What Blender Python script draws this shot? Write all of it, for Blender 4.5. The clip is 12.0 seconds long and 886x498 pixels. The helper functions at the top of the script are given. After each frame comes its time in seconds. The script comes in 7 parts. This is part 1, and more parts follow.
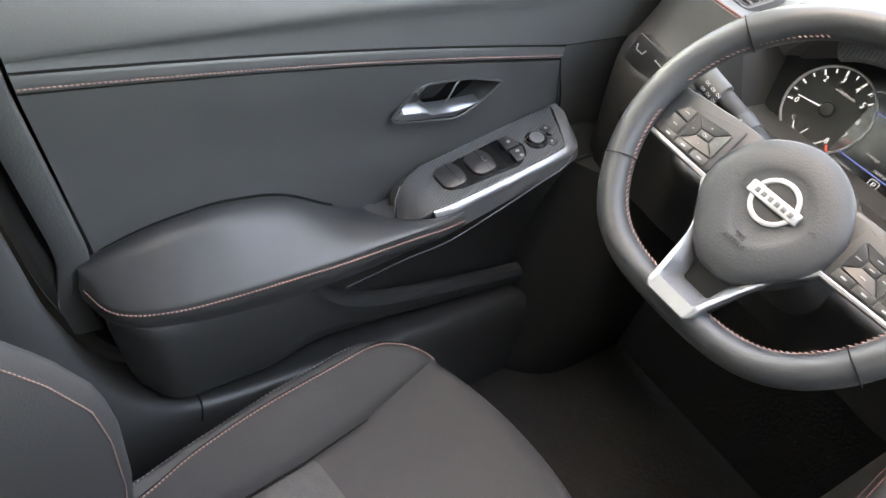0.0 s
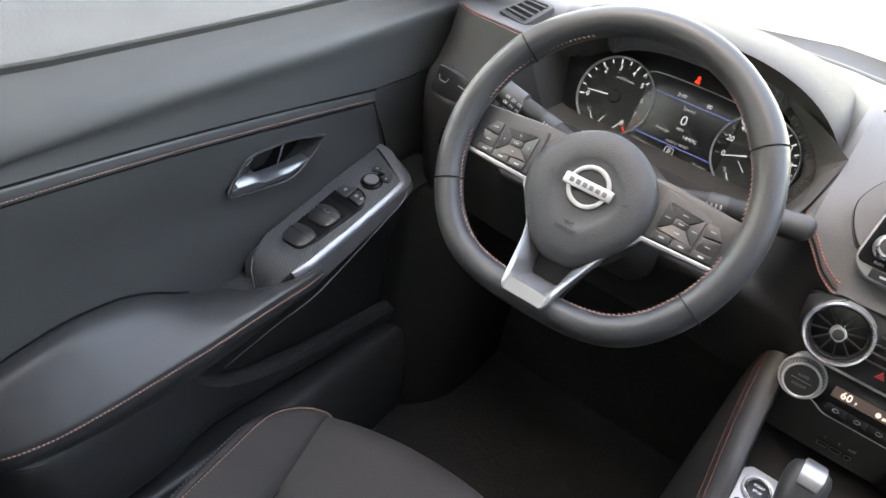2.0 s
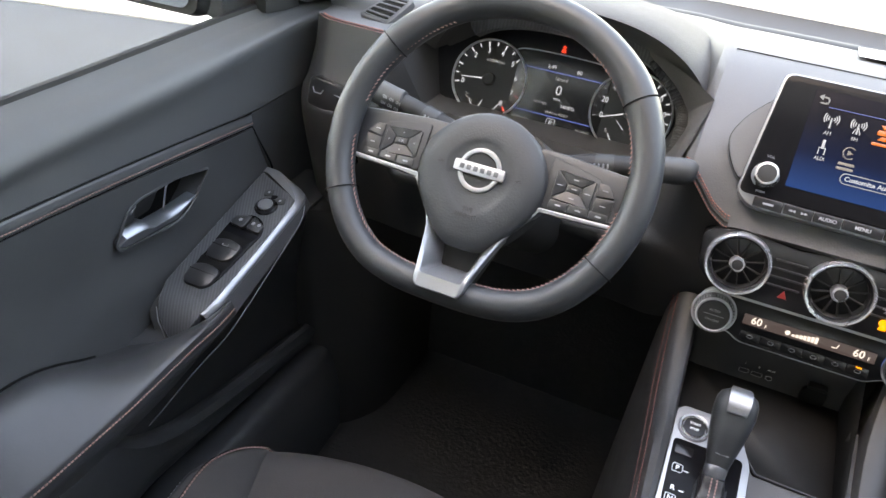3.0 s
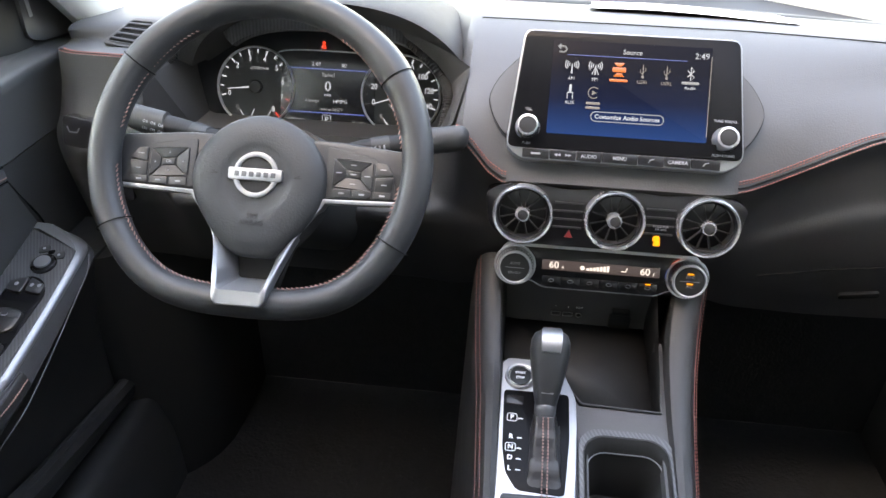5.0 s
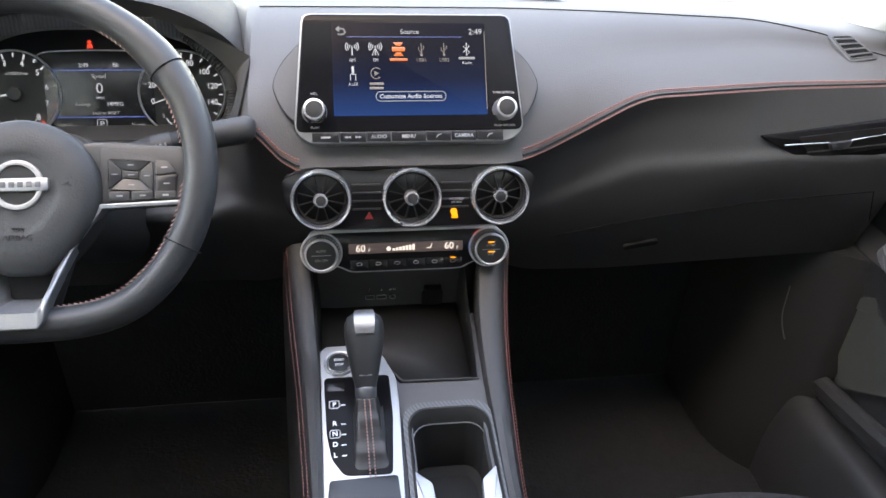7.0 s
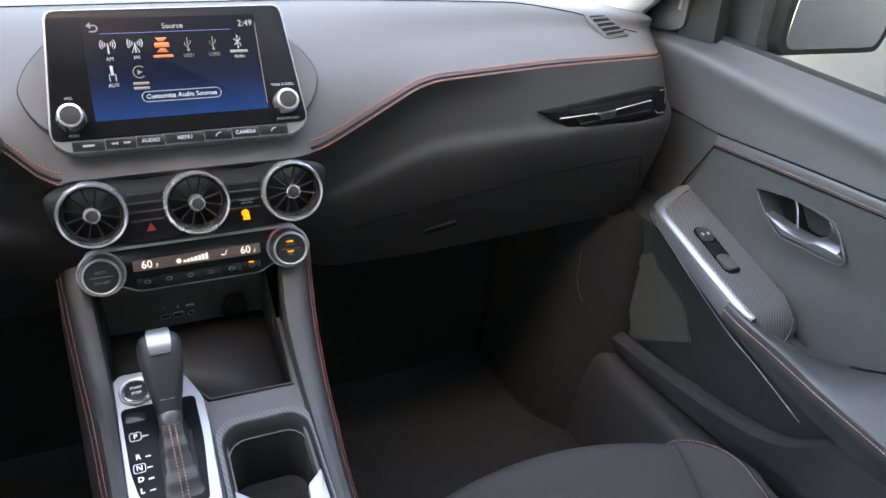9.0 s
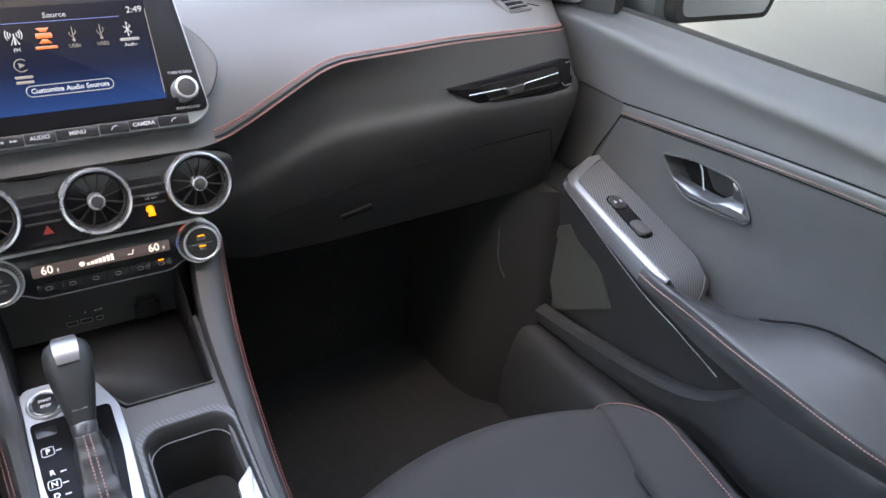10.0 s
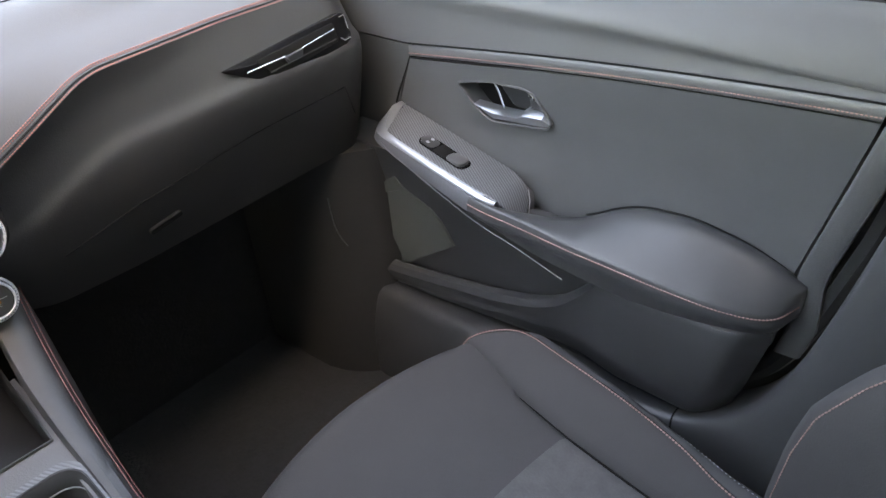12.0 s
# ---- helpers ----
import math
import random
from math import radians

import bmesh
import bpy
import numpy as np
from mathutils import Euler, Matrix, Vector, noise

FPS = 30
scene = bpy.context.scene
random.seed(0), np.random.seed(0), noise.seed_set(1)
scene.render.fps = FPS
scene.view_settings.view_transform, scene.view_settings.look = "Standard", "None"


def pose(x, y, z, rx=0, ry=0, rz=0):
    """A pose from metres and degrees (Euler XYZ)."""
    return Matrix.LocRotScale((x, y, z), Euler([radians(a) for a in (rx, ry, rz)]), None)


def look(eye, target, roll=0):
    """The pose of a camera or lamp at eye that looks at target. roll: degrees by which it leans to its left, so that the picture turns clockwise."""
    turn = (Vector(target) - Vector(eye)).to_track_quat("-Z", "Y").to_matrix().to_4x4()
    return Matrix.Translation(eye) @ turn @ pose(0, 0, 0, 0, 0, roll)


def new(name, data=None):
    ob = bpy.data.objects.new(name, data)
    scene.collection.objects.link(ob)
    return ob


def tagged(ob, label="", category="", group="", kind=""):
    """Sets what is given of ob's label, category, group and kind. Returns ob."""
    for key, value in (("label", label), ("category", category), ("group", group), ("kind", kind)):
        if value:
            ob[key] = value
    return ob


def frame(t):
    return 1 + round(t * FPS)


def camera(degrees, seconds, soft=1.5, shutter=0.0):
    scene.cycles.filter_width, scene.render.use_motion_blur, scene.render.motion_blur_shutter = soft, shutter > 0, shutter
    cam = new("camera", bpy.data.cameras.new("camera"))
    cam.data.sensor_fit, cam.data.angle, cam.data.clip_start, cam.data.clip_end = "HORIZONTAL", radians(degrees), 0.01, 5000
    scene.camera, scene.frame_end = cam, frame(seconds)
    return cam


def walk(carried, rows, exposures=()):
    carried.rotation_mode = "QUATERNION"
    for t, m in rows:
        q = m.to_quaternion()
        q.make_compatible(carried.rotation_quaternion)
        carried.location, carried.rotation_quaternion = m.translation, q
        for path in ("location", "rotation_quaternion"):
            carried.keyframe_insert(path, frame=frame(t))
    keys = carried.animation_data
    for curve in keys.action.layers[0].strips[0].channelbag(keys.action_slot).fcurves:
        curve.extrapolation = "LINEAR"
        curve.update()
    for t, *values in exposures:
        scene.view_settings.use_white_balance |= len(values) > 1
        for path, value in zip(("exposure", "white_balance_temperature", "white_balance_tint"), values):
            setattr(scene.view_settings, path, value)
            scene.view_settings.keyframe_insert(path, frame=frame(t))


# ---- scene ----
cam = camera(61.47, 12.0)
PATH = [
    (0, -0.1947, 0.1665, 1.1545, 45.997, -14.383, 54.267),
    (0.5, -0.1851, 0.1662, 1.1584, 47.161, -13.842, 51.922),
    (1, -0.1773, 0.1537, 1.1670, 48.791, -13.373, 48.075),
    (1.5, -0.1741, 0.1509, 1.1738, 50.740, -12.256, 43.237),
    (2, -0.1695, 0.1466, 1.1787, 53.033, -9.805, 36.436),
    (2.5, -0.1646, 0.1506, 1.1747, 54.225, -7.093, 30.430),
    (3, -0.1621, 0.1514, 1.1741, 54.902, -4.552, 24.352),
    (5, -0.1183, 0.1499, 1.1568, 56.682, -1.098, 6.742),
    (5.5, -0.1099, 0.1461, 1.1542, 56.782, -1.177, 2.875),
    (6, -0.1020, 0.1433, 1.1492, 56.797, -1.455, -0.879),
    (6.5, -0.0944, 0.1403, 1.1448, 56.978, -1.976, -4.326),
    (8.5, -0.0740, 0.1450, 1.1221, 58.547, -3.902, -19.720),
    (9, -0.0712, 0.1449, 1.1181, 58.571, -4.293, -23.723),
    (9.5, -0.0674, 0.1459, 1.1147, 58.389, -4.230, -27.027),
    (10, -0.0642, 0.1460, 1.1105, 57.937, -4.046, -30.856),
    (10.5, -0.0582, 0.1489, 1.1072, 58.348, -3.876, -34.648),
    (11, -0.0524, 0.1447, 1.1040, 58.553, -3.009, -39.248),
    (11.5, -0.0345, 0.1249, 1.0994, 57.514, 0.251, -42.872),
    (12, -0.0154, 0.1128, 1.0906, 55.676, 4.296, -47.861),
]
walk(cam, [(t, pose(x, y, z, rx, ry, rz)) for t, x, y, z, rx, ry, rz in PATH],
     exposures=[(t, e, k, 14) for t, e, k in ((0, 5.32, 12500), (0.5, 5.74, 12500), (1.0, 5.32, 12100), (1.5, 4.90, 11700), (3, 4.64, 10700), (5.5, 4.58, 10200), (6.5, 4.48, 10100), (8.5, 4.46, 9700), (9.5, 4.58, 9700), (11, 4.88, 10100), (12, 4.78, 10500))])

# ---- world, sun, exposure ----
world = bpy.data.worlds.new("sky")
scene.world = world
world.use_nodes = True
_n = world.node_tree.nodes
_sky = _n.new("ShaderNodeTexSky")
_sky.sky_type = "NISHITA"
_sky.sun_disc = False
_sky.sun_elevation, _sky.sun_rotation = radians(55), radians(214)
_bg = _n["Background"]
_bg.inputs["Strength"].default_value = 0.15
world.node_tree.links.new(_sky.outputs[0], _bg.inputs[0])
sun_data = bpy.data.lights.new("sun", "SUN")
sun_data.energy, sun_data.angle, sun_data.color = 1.2, radians(0.53), (1.0, 0.96, 0.91)
sun = new("sun", sun_data)
sun.matrix_world = look((-2.24, -3.32, 5.72), (0, 0, 0))


# ---- materials ----
def material(name, base, rough=0.5, metal=0.0, spec=0.5, bump=0.0, bump_size=0.001, vary=0.12, vary_size=0.08,
             coat=0.0, emit=None, emit_power=0.0, weave=0.0, fine=0.0):
    """A surface with its colour and gloss varied at two scales and a fine relief. Sizes in metres."""
    m = bpy.data.materials.new(name)
    m.use_nodes = True
    nt = m.node_tree
    n, l = nt.nodes, nt.links
    b = n["Principled BSDF"]
    b.inputs["Metallic"].default_value = metal
    b.inputs["Specular IOR Level"].default_value = spec
    b.inputs["Coat Weight"].default_value = coat
    b.inputs["Coat Roughness"].default_value = 0.08
    co = n.new("ShaderNodeTexCoord")
    big = n.new("ShaderNodeTexNoise")
    big.inputs["Scale"].default_value = 1 / vary_size
    big.inputs["Detail"].default_value = 4
    l.new(co.outputs["Object"], big.inputs["Vector"])
    small = n.new("ShaderNodeTexNoise")
    small.inputs["Scale"].default_value = 1 / max(bump_size, 0.0004) * 0.6
    small.inputs["Detail"].default_value = 2
    l.new(co.outputs["Object"], small.inputs["Vector"])
    mix = n.new("ShaderNodeMix")
    mix.data_type = "RGBA"
    c1 = [c * (1 - vary) for c in base]
    c2 = [min(1, c * (1 + vary)) for c in base]
    mix.inputs[6].default_value, mix.inputs[7].default_value = (*c1, 1), (*c2, 1)
    addm = n.new("ShaderNodeMath")
    addm.operation = "MULTIPLY_ADD"
    addm.inputs[1].default_value = fine
    l.new(small.outputs["Fac"], addm.inputs[0])
    l.new(big.outputs["Fac"], addm.inputs[2])
    l.new(addm.outputs[0], mix.inputs[0])
    l.new(mix.outputs[2], b.inputs["Base Color"])
    rr = n.new("ShaderNodeMapRange")
    rr.inputs[3].default_value, rr.inputs[4].default_value = max(0.02, rough * 0.88), min(1, rough * 1.12)
    l.new(big.outputs["Fac"], rr.inputs[0])
    l.new(rr.outputs[0], b.inputs["Roughness"])
    if bump:
        bp = n.new("ShaderNodeBump")
        bp.inputs["Strength"].default_value = bump
        bp.inputs["Distance"].default_value = bump_size * 0.5
        if weave:
            wx = n.new("ShaderNodeTexWave")
            wx.inputs["Scale"].default_value = 0.31 / weave
            wx.bands_direction = "DIAGONAL"
            l.new(co.outputs["Object"], wx.inputs["Vector"])
            l.new(wx.outputs["Fac"], bp.inputs["Height"])
        else:
            l.new(small.outputs["Fac"], bp.inputs["Height"])
        l.new(bp.outputs[0], b.inputs["Normal"])
    if emit:
        b.inputs["Emission Color"].default_value = (*emit, 1)
        b.inputs["Emission Strength"].default_value = emit_power
    return m


def carbon(name, c1, c2, scale, lean=-28):
    """Moulded trim with the diagonal ribbed weave of carbon cloth."""
    m = material(name, c1, 0.42, bump=0.0)
    n, l = m.node_tree.nodes, m.node_tree.links
    b = n["Principled BSDF"]
    co = n.new("ShaderNodeTexCoord")
    w = n.new("ShaderNodeTexWave")
    w.bands_direction = "X"
    w.inputs["Scale"].default_value = scale
    w.inputs["Distortion"].default_value = 0.3
    mp = n.new("ShaderNodeMapping")
    mp.inputs["Rotation"].default_value = (0, 0, radians(lean))
    l.new(co.outputs["Object"], mp.inputs[0])
    l.new(mp.outputs[0], w.inputs["Vector"])
    mix = n.new("ShaderNodeMix")
    mix.data_type = "RGBA"
    mix.inputs[6].default_value, mix.inputs[7].default_value = (*c1, 1), (*c2, 1)
    l.new(w.outputs["Fac"], mix.inputs[0])
    l.new(mix.outputs[2], b.inputs["Base Color"])
    bp = n.new("ShaderNodeBump")
    bp.inputs["Strength"].default_value = 0.5
    bp.inputs["Distance"].default_value = 0.0006
    l.new(w.outputs["Fac"], bp.inputs["Height"])
    l.new(bp.outputs[0], b.inputs["Normal"])
    return m


def glass(name, tint):
    m = bpy.data.materials.new(name)
    m.use_nodes = True
    b = m.node_tree.nodes["Principled BSDF"]
    b.inputs["Base Color"].default_value = (*tint, 1)
    b.inputs["Transmission Weight"].default_value = 1.0
    b.inputs["Roughness"].default_value = 0.0
    b.inputs["IOR"].default_value = 1.1
    return m


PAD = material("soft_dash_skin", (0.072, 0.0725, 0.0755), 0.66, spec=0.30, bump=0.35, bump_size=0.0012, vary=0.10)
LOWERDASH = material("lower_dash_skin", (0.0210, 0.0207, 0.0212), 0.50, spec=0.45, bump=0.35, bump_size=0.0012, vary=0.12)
DOORPAD = material("door_insert_skin", (0.064, 0.065, 0.066), 0.37, bump=0.12, bump_size=0.0012, vary=0.12, vary_size=0.05)
HARD = material("hard_grained_plastic", (0.052, 0.052, 0.053), 0.50, bump=0.4, bump_size=0.0012, vary=0.12)
LOWDOOR = material("lower_door_plastic", (0.034, 0.0345, 0.0355), 0.40, bump=0.2, bump_size=0.0011, vary=0.12)
DOORSKIN = material("door_skin", (0.054, 0.0555, 0.0565), 0.54, spec=0.42, bump=0.14, bump_size=0.0011, vary=0.10)
LEATHER = material("synthetic_leather", (0.040, 0.0405, 0.042), 0.40, spec=0.45, bump=0.14, bump_size=0.0010, vary=0.14, vary_size=0.03)
RIMLEATHER = material("rim_leather", (0.028, 0.0298, 0.0322), 0.44, spec=0.42, bump=0.25, bump_size=0.0009, vary=0.12, vary_size=0.03)
HUBSKIN = material("airbag_cover_skin", (0.034, 0.0362, 0.0385), 0.55, spec=0.35, bump=0.45, bump_size=0.0014, vary=0.10)
FABRIC = material("seat_cloth", (0.038, 0.036, 0.0365), 0.85, spec=0.2, bump=0.5, bump_size=0.0012, vary=0.15, vary_size=0.05, fine=0.4)
INSERT = material("seat_insert_cloth", (0.060, 0.058, 0.058), 0.9, spec=0.15, bump=0.6, bump_size=0.002, vary=0.25, vary_size=0.02, fine=0.5)
FACE = material("screen_bezel", (0.007, 0.007, 0.008), 0.20, spec=0.06, vary=0.05)
GLOSS = material("gloss_black", (0.014, 0.014, 0.0155), 0.22, spec=0.35, vary=0.05)
MATT = material("matt_black", (0.028, 0.0282, 0.0285), 0.6, vary=0.15)
DARK = material("deep_black_plastic", (0.022, 0.0222, 0.0228), 0.65, spec=0.25, vary=0.2)
CARPET = material("carpet", (0.019, 0.0195, 0.0205), 0.95, spec=0.1, bump=0.8, bump_size=0.004, vary=0.3, vary_size=0.02, fine=0.5)
SATIN = material("satin_silver_paint", (0.26, 0.265, 0.272), 0.40, metal=0.8, vary=0.06, bump=0.05, bump_size=0.0006)
RING = material("bright_silver_paint", (0.46, 0.47, 0.48), 0.27, metal=0.8, vary=0.05, bump=0.04, bump_size=0.0006)
PODEDGE = material("satin_grey_paint", (0.22, 0.225, 0.232), 0.30, metal=0.55, vary=0.05)
BRIGHT = material("bright_silver_plastic", (0.58, 0.585, 0.595), 0.33, metal=0.35, vary=0.05)
BADGE = material("brushed_badge_silver", (0.30, 0.305, 0.315), 0.40, metal=0.75, vary=0.05)
GATE = material("pale_silver_paint", (0.34, 0.345, 0.355), 0.34, metal=0.45, vary=0.05)
PODBAND = material("dark_satin_paint", (0.080, 0.083, 0.090), 0.30, metal=0.3, coat=0.3, vary=0.04)
CONSOLEPAD = material("console_side_skin", (0.028, 0.0282, 0.0295), 0.52, spec=0.40, bump=0.25, bump_size=0.0010, vary=0.12, vary_size=0.04)
HOODSKIN = material("hood_skin", (0.046, 0.0445, 0.044), 0.72, spec=0.25, bump=0.5, bump_size=0.0016, vary=0.14, vary_size=0.02, fine=0.4)
FLANGE = material("flange_plastic", (0.062, 0.063, 0.064), 0.50, bump=0.5, bump_size=0.0018, vary=0.12)
CHROME = material("chrome", (0.78, 0.79, 0.80), 0.10, metal=1.0, vary=0.03)
BUTTON = material("button_black", (0.023, 0.023, 0.024), 0.36, bump=0.15, bump_size=0.0008)
CARBON = carbon("carbon_look_trim", (0.050, 0.051, 0.054), (0.076, 0.079, 0.083), 75)
CARBON_R = carbon("carbon_look_trim_mirrored", (0.044, 0.0455, 0.048), (0.105, 0.109, 0.115), 75, 28)
THREAD = material("rust_thread", (0.29, 0.115, 0.095), 0.8, spec=0.2, vary=0.2, vary_size=0.01)
THREADMID = material("muted_red_thread", (0.19, 0.075, 0.065), 0.8, spec=0.2, vary=0.2, vary_size=0.01)
BOOT = material("boot_leather", (0.015, 0.015, 0.016), 0.45, bump=0.2, bump_size=0.0012, vary=0.15, vary_size=0.02)
THREADPALE = material("pale_thread", (0.28, 0.165, 0.145), 0.8, spec=0.2, vary=0.2, vary_size=0.01)
SEAM = material("seam_shadow", (0.008, 0.008, 0.008), 0.8, spec=0.1)
# paler than the door plastic, to paint light on the passenger's door panel
LIGHTPATCH = material("light_patch_grey", (0.056, 0.060, 0.054), 0.5, vary=0.1)
WHITE = material("white_print", (0.75, 0.75, 0.75), 0.5, emit=(1, 1, 1), emit_power=0.0)
GREYPRINT = material("grey_print", (0.30, 0.30, 0.31), 0.5)
PAPER = material("paper", (0.80, 0.80, 0.79), 0.8, spec=0.2, vary=0.02)
RUBBER = material("rubber", (0.012, 0.012, 0.012), 0.7, spec=0.3)
HEADLINER = material("headliner", (0.48, 0.478, 0.475), 0.95, spec=0.1, bump=0.3, bump_size=0.002)


def lit(name, colour, power):
    return material(name, (0.01, 0.01, 0.01), 0.4, emit=colour, emit_power=power, vary=0.0)


L_WHITE = lit("lit_white", (0.66, 0.84, 1.2), 0.0350)
L_GREY = lit("lit_grey", (0.60, 0.74, 1.0), 0.0210)
L_DIM = lit("lit_dim", (0.6, 0.62, 0.7), 0.0180)
L_ORANGE = lit("lit_orange", (1.0, 0.24, 0.02), 0.0400)
L_AMBER = lit("lit_amber", (1.0, 0.36, 0.02), 0.0850)
L_RED = lit("lit_red", (1.0, 0.06, 0.03), 0.0550)
L_BLUE = lit("lit_blue", (0.08, 0.18, 0.9), 0.0300)
L_CREAM = lit("lit_cream", (0.80, 0.85, 1.0), 0.0560)
L_STRIP = lit("lit_strip", (0.42, 0.37, 0.46), 0.0075)
CLEAR = glass("window_glass", (0.80, 0.83, 0.82))


# ---- building helpers ----
def part(name, bm, mat, parent=None, label="", sharp=38.0, keep=False):
    """Links a bmesh as one mesh object, as a part of parent."""
    if not keep:
        bmesh.ops.recalc_face_normals(bm, faces=bm.faces)
    lim = radians(sharp)
    for f in bm.faces:
        f.smooth = True
    for e in bm.edges:
        if len(e.link_faces) == 2 and e.calc_face_angle(0) > lim:
            e.smooth = False
    me = bpy.data.meshes.new(name)
    bm.to_mesh(me)
    bm.free()
    me.materials.append(mat)
    ob = new(name, me)
    if parent:
        ob.parent = parent
    if label:
        tagged(ob, label)
    return ob


def thing(name, label, category, group="", kind=""):
    return tagged(new(name), label, category, group, kind)


def loft(sections, closed=True, caps=True, ring=False):
    """A skin through sections of equal length. closed: each section is a loop; ring: the last section meets the first."""
    bm = bmesh.new()
    rows = [[bm.verts.new(p) for p in s] for s in sections]
    m = len(rows[0])
    pairs = list(zip(rows, rows[1:])) + ([(rows[-1], rows[0])] if ring else [])
    for a, b in pairs:
        for i in range(m if closed else m - 1):
            j = (i + 1) % m
            try:
                bm.faces.new((a[i], a[j], b[j], b[i]))
            except ValueError:
                pass
    if caps and closed and not ring:
        for r in (rows[0], rows[-1]):
            try:
                bm.faces.new(r)
            except ValueError:
                pass
    bmesh.ops.remove_doubles(bm, verts=bm.verts, dist=1e-6)
    return bm


def moved(bm, m):
    bmesh.ops.transform(bm, matrix=m, verts=bm.verts)
    return bm


def joined(*bms):
    out = bmesh.new()
    for b in bms:
        me = bpy.data.meshes.new("tmp")
        b.to_mesh(me)
        b.free()
        out.from_mesh(me)
        bpy.data.meshes.remove(me)
    return out


def smooth_path(pts, n, closed=False):
    """n points of a Catmull-Rom curve through pts."""
    P = [Vector(p) for p in pts]
    k = len(P)
    out = []
    segs = k if closed else k - 1
    for i in range(n):
        f = i / (n if closed else n - 1) * segs
        s = min(int(f), segs - 1)
        u = f - s
        if closed:
            p0, p1, p2, p3 = (P[(s + d) % k] for d in (-1, 0, 1, 2))
        else:
            p0, p1, p2, p3 = P[max(s - 1, 0)], P[s], P[s + 1], P[min(s + 2, k - 1)]
        out.append(0.5 * ((2 * p1) + (p2 - p0) * u + (2 * p0 - 5 * p1 + 4 * p2 - p3) * u * u + (3 * p1 - p0 - 3 * p2 + p3) * u ** 3))
    return out


def tube(pts, ra, rb=None, n=8, closed=False, up=(0, 0, 1)):
    """A bar of elliptical section along pts: ra across, rb along up."""
    rb = rb or ra
    P = [Vector(p) for p in pts]
    up = Vector(up)
    secs = []
    k = len(P)
    for i, p in enumerate(P):
        d = (P[(i + 1) % k] - P[i - 1]) if closed else (P[min(i + 1, k - 1)] - P[max(i - 1, 0)])
        d.normalize()
        a = d.cross(up)
        if a.length < 1e-4:
            a = d.cross(Vector((1, 0, 0)))
        a.normalize()
        b = a.cross(d)
        secs.append([p + a * (ra * math.cos(t)) + b * (rb * math.sin(t)) for t in (2 * math.pi * j / n for j in range(n))])
    return loft(secs, True, not closed, closed)


def rrect(w, h, r, n=5):
    """A rectangle with rounded corners, centred."""
    out = []
    for cx, cy, a0 in ((w / 2 - r, h / 2 - r, 0), (-w / 2 + r, h / 2 - r, 90), (-w / 2 + r, -h / 2 + r, 180), (w / 2 - r, -h / 2 + r, 270)):
        for i in range(n):
            a = radians(a0 + 90 * i / (n - 1))
            out.append((cx + r * math.cos(a), cy + r * math.sin(a)))
    return out


def rounded(poly, r, n=4):
    """A polygon with its corners rounded by about r."""
    out = []
    k = len(poly)
    for i in range(k):
        p, q, s = Vector(poly[i - 1]), Vector(poly[i]), Vector(poly[(i + 1) % k])
        a, b = (p - q), (s - q)
        d = min(r, a.length * 0.45, b.length * 0.45)
        a, b = q + a.normalized() * d, q + b.normalized() * d
        for j in range(n):
            u = j / (n - 1)
            out.append(tuple(a * (1 - u) ** 2 + q * 2 * u * (1 - u) + b * u * u))
    return out


def plate(poly, z0, z1, bevel=0.001, m=None):
    """A solid plate over a 2D outline from z0 up to z1 with its upper rim rounded off."""
    c = Vector((sum(p[0] for p in poly) / len(poly), sum(p[1] for p in poly) / len(poly)))
    big = max((Vector(p) - c).length for p in poly)

    def ringat(inset, z):
        res = []
        k = len(poly)
        for i in range(k):
            p, q, s = Vector(poly[i - 1]), Vector(poly[i]), Vector(poly[(i + 1) % k])
            t = (s - p)
            t.normalize()
            nn = Vector((t.y, -t.x))
            if nn.dot(q - c) < 0:
                nn = -nn
            q2 = q - nn * inset
            res.append((q2.x, q2.y, z))
        return res
    bv = min(bevel, big * 0.4, abs(z1 - z0) * 0.9)
    sg = 1 if z1 > z0 else -1
    secs = [ringat(0, z0), ringat(0, z1 - sg * bv), ringat(bv * 0.3, z1 - sg * bv * 0.3), ringat(bv, z1)]
    bm = loft(secs)
    return moved(bm, m) if m else bm


def lathe(profile, n=32, m=None):
    """A turned body from (radius, height) pairs."""
    secs = [[(r * math.cos(2 * math.pi * i / n), r * math.sin(2 * math.pi * i / n), z) for i in range(n)] for r, z in profile]
    bm = loft(secs)
    return moved(bm, m) if m else bm


def hoop(profile, n=48, m=None):
    """A hollow ring: a closed (radius, height) outline swept round."""
    secs = [[(r * math.cos(2 * math.pi * i / n), r * math.sin(2 * math.pi * i / n), z) for r, z in profile] for i in range(n)]
    bm = loft(secs, True, False, True)
    return moved(bm, m) if m else bm


def frame_at(origin, u, v):
    """A pose whose x is u, y is v and z stands on both."""
    u = Vector(u).normalized()
    v = Vector(v)
    v = (v - u * v.dot(u)).normalized()
    w = u.cross(v)
    m = Matrix((u, v, w)).transposed().to_4x4()
    m.translation = Vector(origin)
    return m


